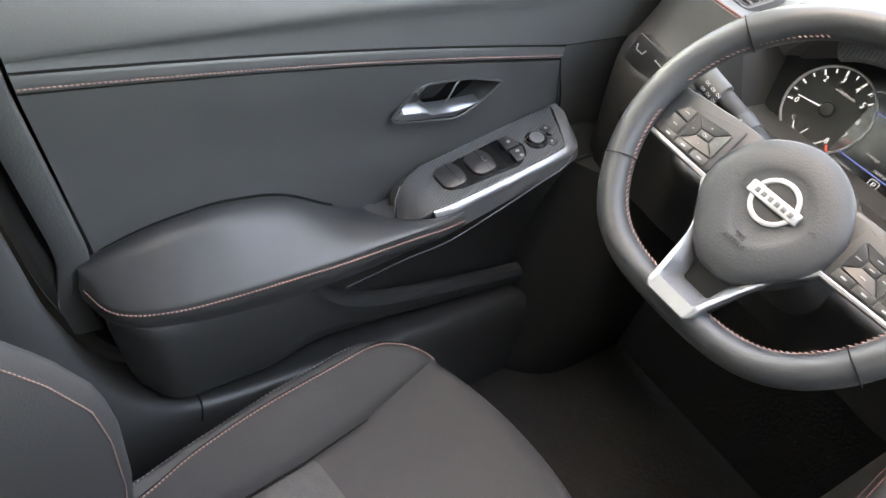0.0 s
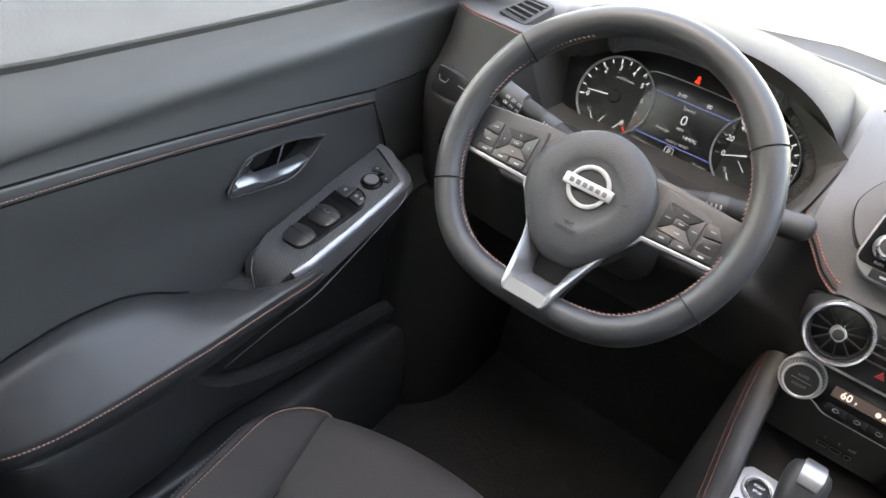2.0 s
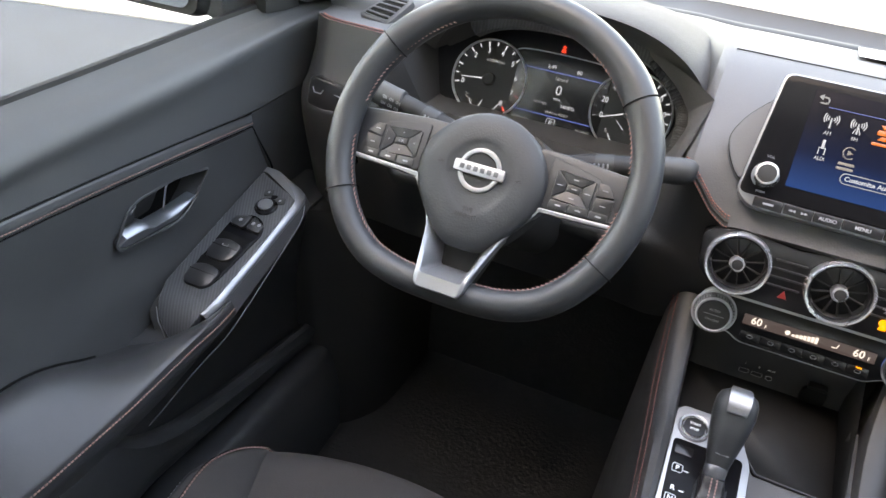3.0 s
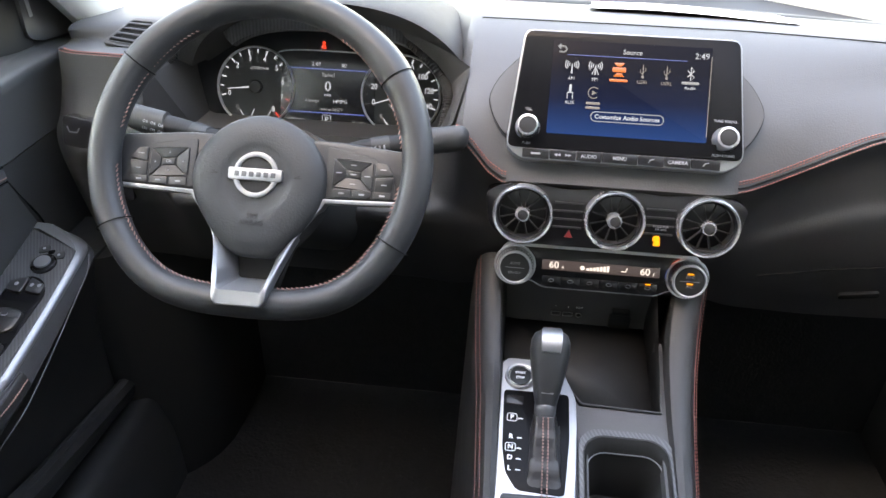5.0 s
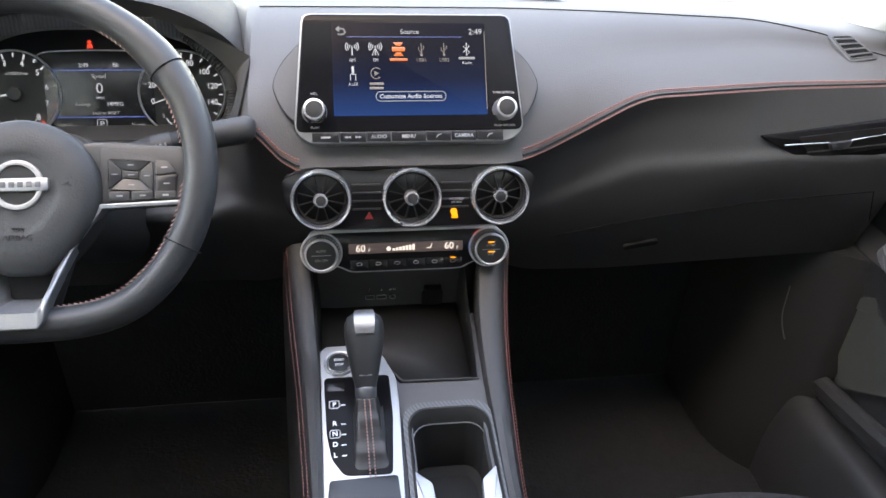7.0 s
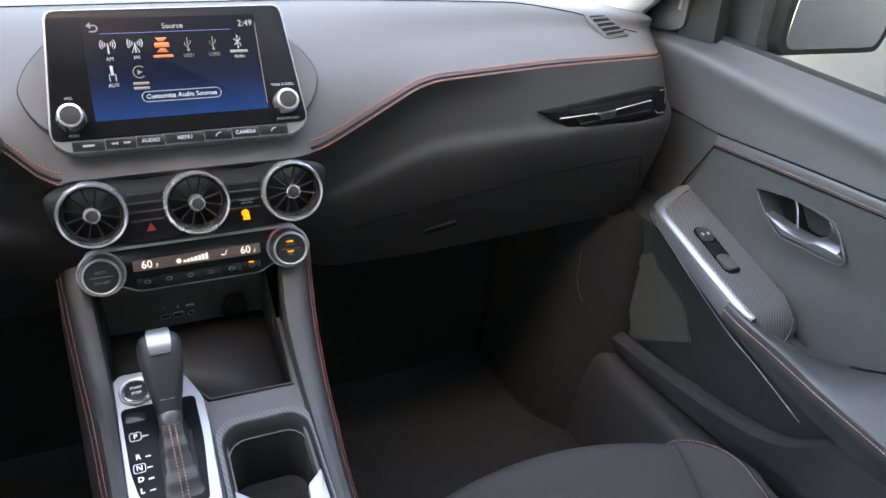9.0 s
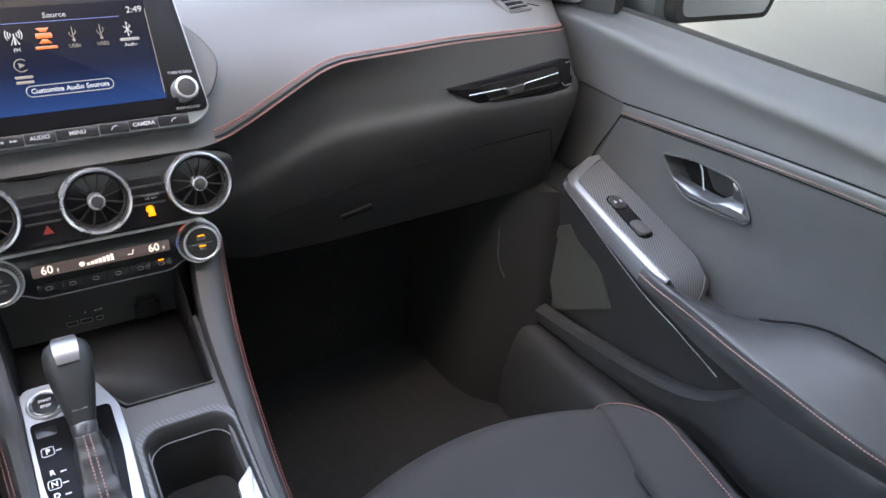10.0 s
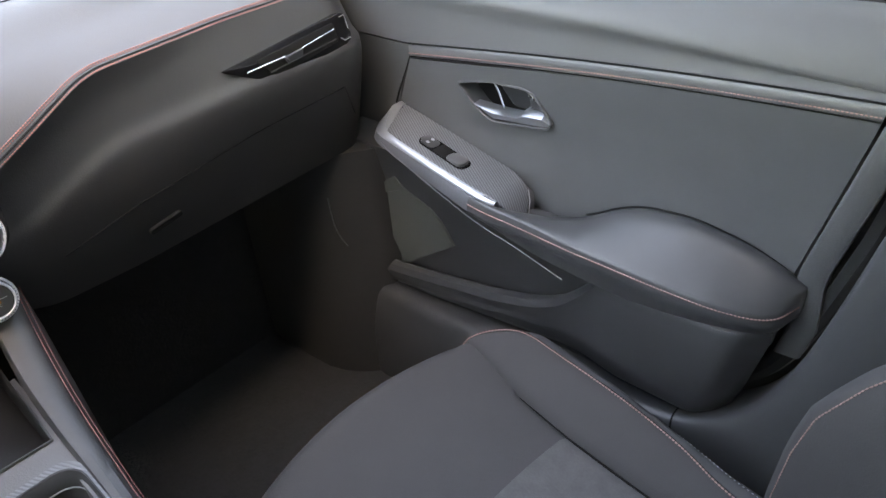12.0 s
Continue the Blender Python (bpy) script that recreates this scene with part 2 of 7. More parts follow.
def letters(name, text, size, mat, parent, m, align="CENTER", bold=0.0, squeeze=1.0, depth=0.0002):
    """Printed words as a thin mesh of Blender's built-in font, lying in the plane of m."""
    cu = bpy.data.curves.new("words", "FONT")
    cu.body, cu.size, cu.align_x, cu.align_y = text, size, align, "CENTER"
    cu.extrude, cu.offset = depth, bold
    cu.resolution_u = 3
    tmp = bpy.data.objects.new("words", cu)
    me = bpy.data.meshes.new_from_object(tmp)
    bpy.data.objects.remove(tmp)
    bpy.data.curves.remove(cu)
    me.transform(m @ Matrix.Diagonal((squeeze, 1, 1, 1)))
    me.name = name
    me.materials.clear()
    me.materials.append(mat)
    ob = new(name, me)
    ob.parent = parent
    return ob


def stitches(name, pts, step, mat, parent, r=0.0006, length=0.62, label="", slant=0.0, side=(0, 0, 1)):
    """A row of sewn stitches along a path, one joined mesh."""
    P = [Vector(p) for p in pts]
    d = [0.0]
    for a, b in zip(P, P[1:]):
        d.append(d[-1] + (b - a).length)

    def at(s):
        s = min(max(s, 0), d[-1])
        i = max(j for j in range(len(d)) if d[j] <= s + 1e-9)
        i = min(i, len(P) - 2)
        return P[i].lerp(P[i + 1], (s - d[i]) / max(d[i + 1] - d[i], 1e-9))
    vs, fs = [], []
    s = 0.0
    side = Vector(side)
    while s < d[-1] - step * 0.5:
        a, b = at(s), at(s + step * length)
        t = (b - a).normalized()
        n1 = t.cross(side).normalized()
        n2 = n1.cross(t)
        a, b = a - n1 * slant, b + n1 * slant
        k = len(vs)
        for p, q in ((a, 0.75), (a.lerp(b, 0.5), 1.15), (b, 0.75)):
            for j in range(5):
                an = 2 * math.pi * j / 5
                vs.append(p + n1 * (r * q * math.cos(an)) + n2 * (r * q * math.sin(an)))
        for row in (0, 5):
            for j in range(5):
                fs.append((k + row + j, k + row + (j + 1) % 5, k + row + 5 + (j + 1) % 5, k + row + 5 + j))
        fs.append(tuple(k + j for j in range(5)))
        fs.append(tuple(k + 10 + j for j in range(5)))
        s += step
    me = bpy.data.meshes.new(name)
    me.from_pydata([tuple(v) for v in vs], [], fs)
    me.materials.append(mat)
    ob = new(name, me)
    ob.parent = parent
    ob["kind"] = "stuff"
    if label:
        tagged(ob, label)
    return ob


def carve(ob, bm):
    """Cuts the solid bm out of the mesh of ob."""
    bmesh.ops.recalc_face_normals(bm, faces=bm.faces)
    me = bpy.data.meshes.new("tmp")
    bm.to_mesh(me)
    bm.free()
    tool = new("tmp", me)
    cut = ob.modifiers.new("cut", "BOOLEAN")
    cut.operation, cut.solver, cut.object = "DIFFERENCE", "EXACT", tool
    done = bpy.data.meshes.new_from_object(ob.evaluated_get(bpy.context.evaluated_depsgraph_get()))
    ob.modifiers.remove(cut)
    ob.data = done
    bpy.data.objects.remove(tool)
    bpy.data.meshes.remove(me)


def interp(table, x):
    xs = [r[0] for r in table]
    return [float(np.interp(x, xs, [r[k] for r in table])) for k in range(1, len(table[0]))]


def eased(table, x, w=0.03):
    """interp with its kinks rounded over a width w."""
    res = [interp(table, x + w * k) for k in (-1, -0.66, -0.33, 0, 0.33, 0.66, 1)]
    return [sum(c) / len(res) for c in zip(*res)]


# ---- dashboard ----
DASH = [  # x, then y and z of: windscreen base, crest, shoulder, sewn edge, fascia, crease, bulge, seam, lower edge
    (0.00, 1.56, 0.79, 1.18, 0.868, 0.985, 0.828, 0.917, 0.752, 0.930, 0.730, 0.944, 0.690, 0.958, 0.650, 0.972, 0.600, 0.990, 0.575),
    (0.13, 1.56, 0.79, 1.18, 0.868, 0.985, 0.823, 0.920, 0.750, 0.933, 0.726, 0.946, 0.680, 0.954, 0.650, 0.972, 0.600, 0.990, 0.565),
    (0.17, 1.56, 0.79, 1.18, 0.868, 0.995, 0.825, 0.942, 0.755, 0.951, 0.728, 0.954, 0.690, 0.952, 0.660, 0.970, 0.604, 1.000, 0.540),
    (0.30, 1.55, 0.79, 1.18, 0.866, 1.050, 0.835, 0.980, 0.805, 0.984, 0.775, 0.977, 0.732, 0.966, 0.702, 0.974, 0.628, 1.010, 0.530),
    (0.50, 1.53, 0.79, 1.17, 0.862, 1.080, 0.838, 1.005, 0.806, 0.995, 0.780, 0.978, 0.740, 0.966, 0.712, 0.980, 0.650, 1.020, 0.530),
    (0.70, 1.50, 0.79, 1.17, 0.838, 1.110, 0.820, 1.035, 0.798, 1.016, 0.772, 0.992, 0.732, 0.978, 0.712, 0.990, 0.655, 1.030, 0.530),
    (0.80, 1.48, 0.79, 1.17, 0.826, 1.120, 0.812, 1.055, 0.790, 1.036, 0.768, 1.004, 0.726, 0.986, 0.708, 1.000, 0.652, 1.035, 0.530),
]
POD = (1.56, 0.79, 1.30, 0.840, 1.18, 0.735, 1.050, 0.700, 1.030, 0.690, 0.995, 0.680, 0.960, 0.665, 0.980, 0.620, 1.020, 0.530)


def dash_row(x):
    row = eased(DASH, abs(x), 0.025)
    if x < 0:
        k = np.interp(x, [-0.600, -0.560, -0.240, -0.188], [0, 1, 1, 0])
        row = [a * (1 - k) + b * k for a, b in zip(row, POD)]
    if x < 0:  # beside the wheel the sewn edge climbs sooner
        row[7] += float(np.interp(-x, [0.12, 0.13, 0.15, 0.17, 0.19, 0.23], [0.0, -0.008, 0.0, 0.016, 0.028, 0.030]))
    e = max(0.0, (abs(x) - 0.685) / 0.08) ** 2.2  # the ends round off towards the doors
    return [(row[i] + e * (0.0, 0.0, 0.02, 0.055, 0.065, 0.07, 0.07, 0.06, 0.05)[i // 2], row[i + 1] - e * (0, 0, 0.004, 0.012, 0, 0, 0, 0, 0)[i // 2]) for i in range(0, len(row), 2)]


def dash_section(x):
    p = [Vector((x, y, z)) for y, z in dash_row(x)]
    top = smooth_path(p[:4], 22)
    low = Vector((x, p[3].y + 0.02, p[3].z - 0.02))
    return top + [low, Vector((x, 1.20, 0.60)), Vector((x, 1.56, 0.60))]


def dash_front(x):
    """The darker fascia below the sewn edge."""
    p = [Vector((x, y, z)) for y, z in dash_row(x)]
    return smooth_path(p[3:], 30) + [Vector((x, 1.20, 0.48)), Vector((x, 1.20, 0.70)), Vector((x, p[3].y + 0.03, p[3].z - 0.012))]


dashboard = thing("dashboard", "dark grey soft-skinned dashboard with rust-red double stitching", "dashboard")
XS = [-0.765 + 1.53 * i / 150 for i in range(151)]
secs = [dash_section(x) for x in XS]
left = [q for q, x in zip(secs, XS) if x < -0.588]
cove = [q for q, x in zip(secs, XS) if -0.599 < x < -0.192]
right = [q for q, x in zip(secs, XS) if x > -0.203]
part("dash_skin", joined(loft(left), loft(right)), PAD, dashboard, "dark grey grained soft skin")
part("cluster_cove", loft(cove), MATT, dashboard, "matt black cove round the instruments")
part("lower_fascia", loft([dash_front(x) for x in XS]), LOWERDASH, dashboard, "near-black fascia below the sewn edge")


def dash_top(x, y):
    """Height of the dashboard's upper side at x, y."""
    pts = [(p.y, p.z) for p in smooth_path([Vector((x, a, b)) for a, b in dash_row(x)[:4]], 40)]
    pts.sort()
    return float(np.interp(y, [p[0] for p in pts], [p[1] for p in pts]))


def sewn_edge(x, side=0.0):
    """A point of the pad beside its sewn edge, side metres in from it."""
    y, z = dash_row(x)[3]
    k = (dash_top(x, y + 0.01) - z) / 0.01
    w = math.hypot(1, k)
    return Vector((x, y + side / w - 0.0008 * k / w, z + side * k / w + 0.0008 / w))



for name, rng in (("right", [0.135 + 0.61 * i / 70 for i in range(71)]), ("left", [-0.745 + 0.135 * i / 20 for i in range(21)]),
                  ("inner", [-0.192 + 0.064 * i / 14 for i in range(15)])):
    for side, mt, r in ((0.0135, THREAD, 0.0008), (0.0105, THREADMID, 0.0006), (0.0012, THREAD if name != "left" else THREADMID, 0.0008)):
        stitches("stitching", [sewn_edge(x, side) for x in rng], 0.0040, mt, dashboard, r, 0.66, "rust-red sewing thread", side=(0, -0.6, 0.8))
    part("seam_piping", tube([sewn_edge(x, 0.0058) for x in rng], 0.0019, 0.0009), SEAM, dashboard, "dark piping between the stitching")

# windscreen defroster grilles at the outer corners
for s in (-1, 1):
    GX, GY = 0.650, 1.102
    tilt_x, tilt_y = (dash_top(GX + 0.03, GY) - dash_top(GX - 0.03, GY)) / 0.06, (dash_top(GX, GY + 0.02) - dash_top(GX, GY - 0.02)) / 0.04
    tl, tr, br, bl = [Vector(p) for p in ((-0.037, 0.020), (0.006, 0.029), (0.043, -0.012), (-0.012, -0.029))]
    lift = max(dash_top(s * (GX + p.x * f), GY + p.y * f) - p.x * f * tilt_x - p.y * f * tilt_y for p in (tl, tr, br, bl) for f in (0, 0.5, 0.8))
    m = Matrix.Diagonal((s, 1, 1, 1)) @ frame_at((GX, GY, lift), (1, 0, tilt_x), (0, 1, tilt_y))
    g = part("corner_grille", plate(rounded([tuple(p) for p in (bl, br, tr, tl)], 0.008), -0.012, 0.0012, 0.0010, m), PAD, dashboard)
    hole = rounded([tuple(p * 0.80) for p in (bl, br, tr, tl)], 0.005)
    part("slot_bed", plate(hole, 0.0, 0.0018, 0.0003, m), SEAM, g)
    part("grille_rim", tube([m @ Vector((x, y, 0.0018)) for x, y in hole], 0.0010, n=6, closed=True), PAD, g)
    for i in range(4):
        t = 0.14 + 0.24 * i
        a, b = tl.lerp(bl, t) * 0.78, tr.lerp(br, t) * 0.78
        part("slat", plate([(a.x, a.y - 0.0015), (b.x, b.y - 0.0015), (b.x, b.y + 0.0015), (a.x, a.y + 0.0015)], 0.0014, 0.0034, 0.0006, m), PAD, g)

# wings beside the display
for s in (-1, 1):
    m = frame_at((s * 0.123, 0.974, 0.832), (1, 0, 0), (0, 0.68, 0.73))
    pts = [(s * -0.03, 0.052), (s * -0.004, 0.052), (s * 0.022, 0.022), (s * 0.033, -0.004), (s * 0.026, -0.026), (s * 0.010, -0.050), (s * -0.03, -0.050)]
    wing = part("display_wing", plate(rounded(pts, 0.012), -0.02, 0.004, 0.002, m), PAD, dashboard)
    part("wing_joint", tube([m @ Vector((x, y, 0.0020)) for x, y in rounded(pts, 0.012)[2:-2]], 0.0006, n=6), SEAM, wing)

# hood over the instruments
HX, HZ, HA, HB = -0.385, 0.690, 0.218, 0.222


def arch(a, b, z0, yfun, n=48, p=2.7, lo=0.0):
    out = []
    for i in range(n + 1):
        t = math.pi * (lo + (1 - 2 * lo) * i / n)
        c, sn = math.cos(t), math.sin(t)
        x = -a * math.copysign(abs(c) ** (2 / p), c)
        z = b * sn ** (2 / p)
        out.append(Vector((HX + x, yfun(x, z), z0 + z)))
    return out


def lip(x, z):
    return 1.115 - 0.075 * (max(0, z) / HB) ** 1.5


hood_rows = [
    arch(HA - 0.045, HB - 0.070, HZ, lambda x, z: 1.150 + 0.10 * z),
    arch(HA - 0.020, HB - 0.032, HZ, lambda x, z: lip(x, z) + 0.045),
    arch(HA - 0.016, HB - 0.026, HZ, lambda x, z: lip(x, z) + 0.010),
    arch(HA - 0.006, HB - 0.006, HZ, lambda x, z: lip(x, z) + 0.001),
    arch(HA - 0.003, HB - 0.002, HZ, lambda x, z: lip(x, z) - 0.001),
    arch(HA, HB, HZ, lambda x, z: lip(x, z) + 0.006),
    arch(HA + 0.003, HB - 0.004, HZ, lambda x, z: lip(x, z) + 0.06),
    arch(HA + 0.006, HB - 0.020, HZ, lambda x, z: lip(x, z) + 0.16),
    arch(HA + 0.004, HB - 0.060, HZ, lambda x, z: lip(x, z) + 0.28),
]
hood_rows = [r[7:-6] for r in hood_rows]
part("instrument_hood", loft(hood_rows, closed=False, caps=False), HOODSKIN, dashboard, "arched hood of grained skin")
part("hood_liner", tube(arch(HA - 0.030, HB - 0.046, HZ, lambda x, z: lip(x, z) + 0.052)[13:-13], 0.010, 0.016, 8), CARBON, dashboard, "patterned inner shroud")

# inner cheek of the hood: a grained flank from the brow down, and ribbed shrouds round the dials
FLANK_OUT = [(-0.274, 1.075, 0.870), (-0.227, 1.062, 0.8565), (-0.187, 1.034, 0.845), (-0.1835, 1.026, 0.841), (-0.1875, 1.002, 0.826), (-0.195, 0.975, 0.800), (-0.205, 0.955, 0.782)]
FLANK_IN = [(-0.263, 1.100, 0.8475), (-0.230, 1.085, 0.8245), (-0.213, 1.073, 0.8065), (-0.2085, 1.066, 0.799), (-0.2055, 1.058, 0.788), (-0.206, 1.045, 0.768), (-0.210, 1.030, 0.7515)]
for s in (-1, 1):
    F = Matrix.Identity(4) if s > 0 else Matrix.Translation((2 * HX - 0.050, 0, 0)) @ Matrix.Diagonal((-1, 1, 1, 1))
    outer, inner = smooth_path(FLANK_OUT, 40), smooth_path(FLANK_IN, 40)
    rows = []
    for k in range(7):
        u = k / 6
        rows.append([a.lerp(b, u) + Vector((-0.004, 0.002, -0.002)) * (4 * u * (1 - u)) for a, b in zip(outer, inner)])
    if s > 0:
        part("hood_flank", loft(rows, closed=False, caps=False), HOODSKIN, dashboard, "grained cheek below the brow")
    band = [p + Vector((-0.006, 0.006, 0.0)) for p in inner]
    shroud = part("ribbed_shroud", moved(tube(band, 0.0075, 0.0085, 10, up=(1, 0, 0)), F), DARK, dashboard, "dark ribbed shroud round the dials")
    ribs = []
    for i in range(1, 39):
        d = (band[i + 1] - band[i - 1]).normalized()
        out = d.cross(Vector((0, 1, 0))).normalized()
        ring = [band[i] + (out * math.cos(a) + d.cross(out) * math.sin(a)) * 0.0084 for a in (2 * math.pi * j / 12 for j in range(12))]
        ribs.append(tube(ring, 0.0011, n=5, closed=True))
    part("ribs", moved(joined(*ribs), F), MATT, shroud)


seam_pts = [Vector((x, 1.155 - 0.10 * max(0, x - 0.15) ** 1.3, dash_top(x, 1.155 - 0.10 * max(0, x - 0.15) ** 1.3) + 0.0006)) for x in (-0.178 + 0.893 * i / 50 for i in range(51))]
part("top_seam", tube(seam_pts, 0.0009, 0.0007, 6), SEAM, dashboard)
slot = [Vector((x, 1.43 - 0.10 * x * x, dash_top(x, 1.43) + 0.002)) for x in (-0.55 + 1.1 * i / 30 for i in range(31))]
part("defroster_slot", tube(slot, 0.016, 0.003, 8), DARK, dashboard, "long black defroster slot")

# passenger's vent: a long parallelogram with a bright blade
PV = frame_at((0.592, 0.9830, 0.7440), (0.997, 0.055, 0.000), (0, 0.24, 0.97))
vent_r = thing("side_vent", "slim black passenger air vent with a bright blade", "air vent")
pv = [(-0.124, 0.009), (-0.085, 0.012), (0.102, 0.025), (0.108, 0.018), (0.108, -0.014), (0.098, -0.020), (-0.010, -0.030), (-0.050, -0.028), (-0.066, -0.022)]
# frame blacker than the driver's one: the overhang's shade is in its colour
part("frame", plate(rounded(pv, 0.006), -0.030, 0.0030, 0.0012, PV), FACE, vent_r, "gloss black frame")
part("mouth", plate(rounded([(-0.070, 0.006), (0.078, 0.016), (0.080, -0.012), (-0.010, -0.021), (-0.050, -0.020)], 0.005), 0.003, 0.0052, 0.0004, PV), SEAM, vent_r)
part("slat", plate([(-0.055, -0.016), (0.074, -0.009), (0.074, -0.007), (-0.055, -0.014)], 0.004, 0.0060, 0.0003, PV), DARK, vent_r)
part("blade", tube([PV @ Vector(p) for p in ((-0.092, -0.003, 0.008), (-0.026, -0.002, 0.009), (-0.022, -0.008, 0.010), (0.002, -0.007, 0.010), (0.008, 0.000, 0.009), (0.074, 0.007, 0.008))], 0.0010, 0.0010, 8), RING, vent_r, "bright silver blade")
part("thumb_tab", plate(rounded([(-0.026, -0.003), (-0.022, -0.012), (0.002, -0.011), (0.008, 0.000)], 0.002), 0.005, 0.012, 0.001, PV), BUTTON, vent_r)
part("end_clip", tube([PV @ Vector(p) for p in ((0.092, 0.020, 0.006), (0.1025, 0.021, 0.006), (0.1025, 0.008, 0.006), (0.1025, 0.0, 0.006))], 0.0008, n=6), SATIN, vent_r)
part("end_clip", tube([PV @ Vector(p) for p in ((0.084, -0.009, 0.006), (0.090, -0.014, 0.006), (0.102, -0.013, 0.006))], 0.0008, n=6), SATIN, vent_r)
PL = frame_at((-0.655, 0.9855, 0.738), (0.997, -0.055, -0.03), (0, 0.24, 0.97))
vent_l = thing("side_vent", "slim black driver's air vent beside the wheel", "air vent")
part("frame", plate(rounded([(-0.055, 0.022), (0.06, 0.014), (0.045, -0.026), (-0.055, -0.018)], 0.006), -0.030, 0.0030, 0.0012, PL), GLOSS, vent_l, "gloss black frame")
part("blade", tube([PL @ Vector(p) for p in ((-0.012, 0.006, 0.005), (0.045, 0.000, 0.005))], 0.0007, n=6), SATIN, vent_l)
part("end_clip", tube([PL @ Vector(p) for p in ((-0.048, 0.008, 0.004), (-0.045, 0.001, 0.004), (-0.034, 0.001, 0.004), (-0.031, 0.007, 0.004))], 0.0009, n=6), SATIN, vent_l)
part("switch_blank", plate(rrect(0.05, 0.03, 0.004), -0.004, 0.003, 0.001, frame_at((-0.655, 0.985, 0.660), (1, 0, 0), (0, 0.1, 1))), GLOSS, dashboard, "gloss black switch blank")
# glovebox: lid seam and a sunken latch
glove = []
for i in range(40):
    x = 0.20 + 0.475 * i / 39
    y, z = dash_row(x)[7]
    glove.append(Vector((x, y - 0.0015, z + 0.004)))
part("glovebox_seam", tube(glove + [Vector((0.690, glove[-1].y + 0.004, glove[-1].z - 0.05))], 0.0008, n=6), SEAM, dashboard)
latch = frame_at((0.335, 0.979, 0.588), (1, 0, 0.16), (0, -0.25, 0.97))
part("glovebox_latch", plate(rrect(0.050, 0.009, 0.004), -0.004, 0.0008, 0.0007, latch), SEAM, dashboard, "sunken latch")

# ---- instrument cluster ----
cluster = thing("instrument_cluster", "instrument cluster with two round dials and a colour display between", "instrument cluster")
CM = frame_at((-0.389, 1.122, 0.764), (1, 0, 0), (0, 0.43, 0.90))
part("backing", plate(rrect(0.40, 0.17, 0.05, 8), -0.02, -0.003, 0.002, CM), GLOSS, cluster, "glossy black face")


def dial(cx, cy, r, numbers, redfrom, needle, small):
    m = CM @ Matrix.Translation((cx, cy, 0))
    d = part("dial", lathe([(r * 0.2, -0.002), (r * 0.95, -0.002), (r * 0.95, -0.003)], 48, m), DARK, cluster, "black dial with white figures")
    part("bezel", hoop([(r * 0.965, -0.003), (r * 0.965, 0.001), (r * 0.985, 0.003), (r * 1.01, 0.001), (r * 1.01, -0.003)], 56, m), BRIGHT, d, "thin silver ring")
    n = len(numbers)
    for i, w in enumerate(numbers):
        a = radians(196 - 245 * i / (n - 1))
        if w:
            letters("figure", w, r * 0.19, L_WHITE, d, m @ Matrix.Translation((r * 0.71 * math.cos(a), r * 0.71 * math.sin(a), -0.001)), bold=0.0001, squeeze=0.9)
    ticks, reds = [], []
    total = (n - 1) * 2
    for i in range(total + 1):
        a = radians(196 - 245 * i / total)
        w, ln = (0.0010, 0.12) if i % 2 == 0 else (0.0008, 0.09)
        mm = m @ Matrix.Rotation(a, 4, "Z")
        b = plate([(r * (0.93 - ln), -w), (r * 0.93, -w), (r * 0.93, w), (r * (0.93 - ln), w)], -0.0018, -0.0010, 0.0001, mm)
        (reds if redfrom and i >= redfrom else ticks).append(b)
    part("scale", joined(*ticks), L_WHITE, d)
    if reds:
        part("red_zone", joined(*reds, *[plate([(r * 0.90, -0.0016), (r * 0.94, -0.0016), (r * 0.94, 0.0022), (r * 0.90, 0.0022)], -0.0017, -0.0011, 0.0001,
             m @ Matrix.Rotation(radians(196 - 245 * (redfrom + k * 0.5) / total), 4, "Z")) for k in range(int((total - redfrom) * 2))]), L_RED, d)
    mm = m @ Matrix.Rotation(radians(needle), 4, "Z")
    part("needle", plate([(r * 0.14, -0.0011), (r * 0.74, -0.0005), (r * 0.74, 0.0005), (r * 0.14, 0.0011)], 0.0, 0.0016, 0.0003, mm), L_WHITE, d)
    part("needle_hub", lathe([(r * 0.17, -0.002), (r * 0.17, 0.002), (r * 0.14, 0.004), (0.0005, 0.0045)], 24, m), DARK, d)
    arcs = [plate([(r * 0.42, -0.0005), (r * 0.445, -0.0005), (r * 0.445, 0.0012), (r * 0.42, 0.0012)], -0.0018, -0.001, 0.0001,
            m @ Matrix.Translation((0, -r * 0.42, 0)) @ Matrix.Rotation(radians(205 + k * 5), 4, "Z")) for k in range(27)]
    part("small_gauge", joined(*arcs), L_WHITE, d)
    part("small_needle", plate([(0, -0.0006), (r * 0.3, -0.0003), (r * 0.3, 0.0003), (0, 0.0006)], -0.001, 0.0, 0.0001,
         m @ Matrix.Translation((0, -r * 0.48, 0)) @ Matrix.Rotation(radians(small), 4, "Z") @ Matrix.Translation((r * 0.08, 0, 0))), L_WHITE, d)
    return d, m


tach, tm = dial(-0.104, 0.0, 0.056, ["0", "", "2", "3", "4", "5", "6", "7", "8"], 14, 187, 250)
speedo, sm = dial(0.104, 0.0, 0.056, ["0", "20", "40", "60", "80", "100", "120", "140", "160"], 0, 200, 140)
letters("unit", "x1000r/min", 0.006, L_GREY, tach, tm @ Matrix.Translation((0.004, 0.026, -0.001)))
letters("unit", "MPH", 0.006, L_GREY, speedo, sm @ Matrix.Translation((0.004, 0.024, -0.001)))
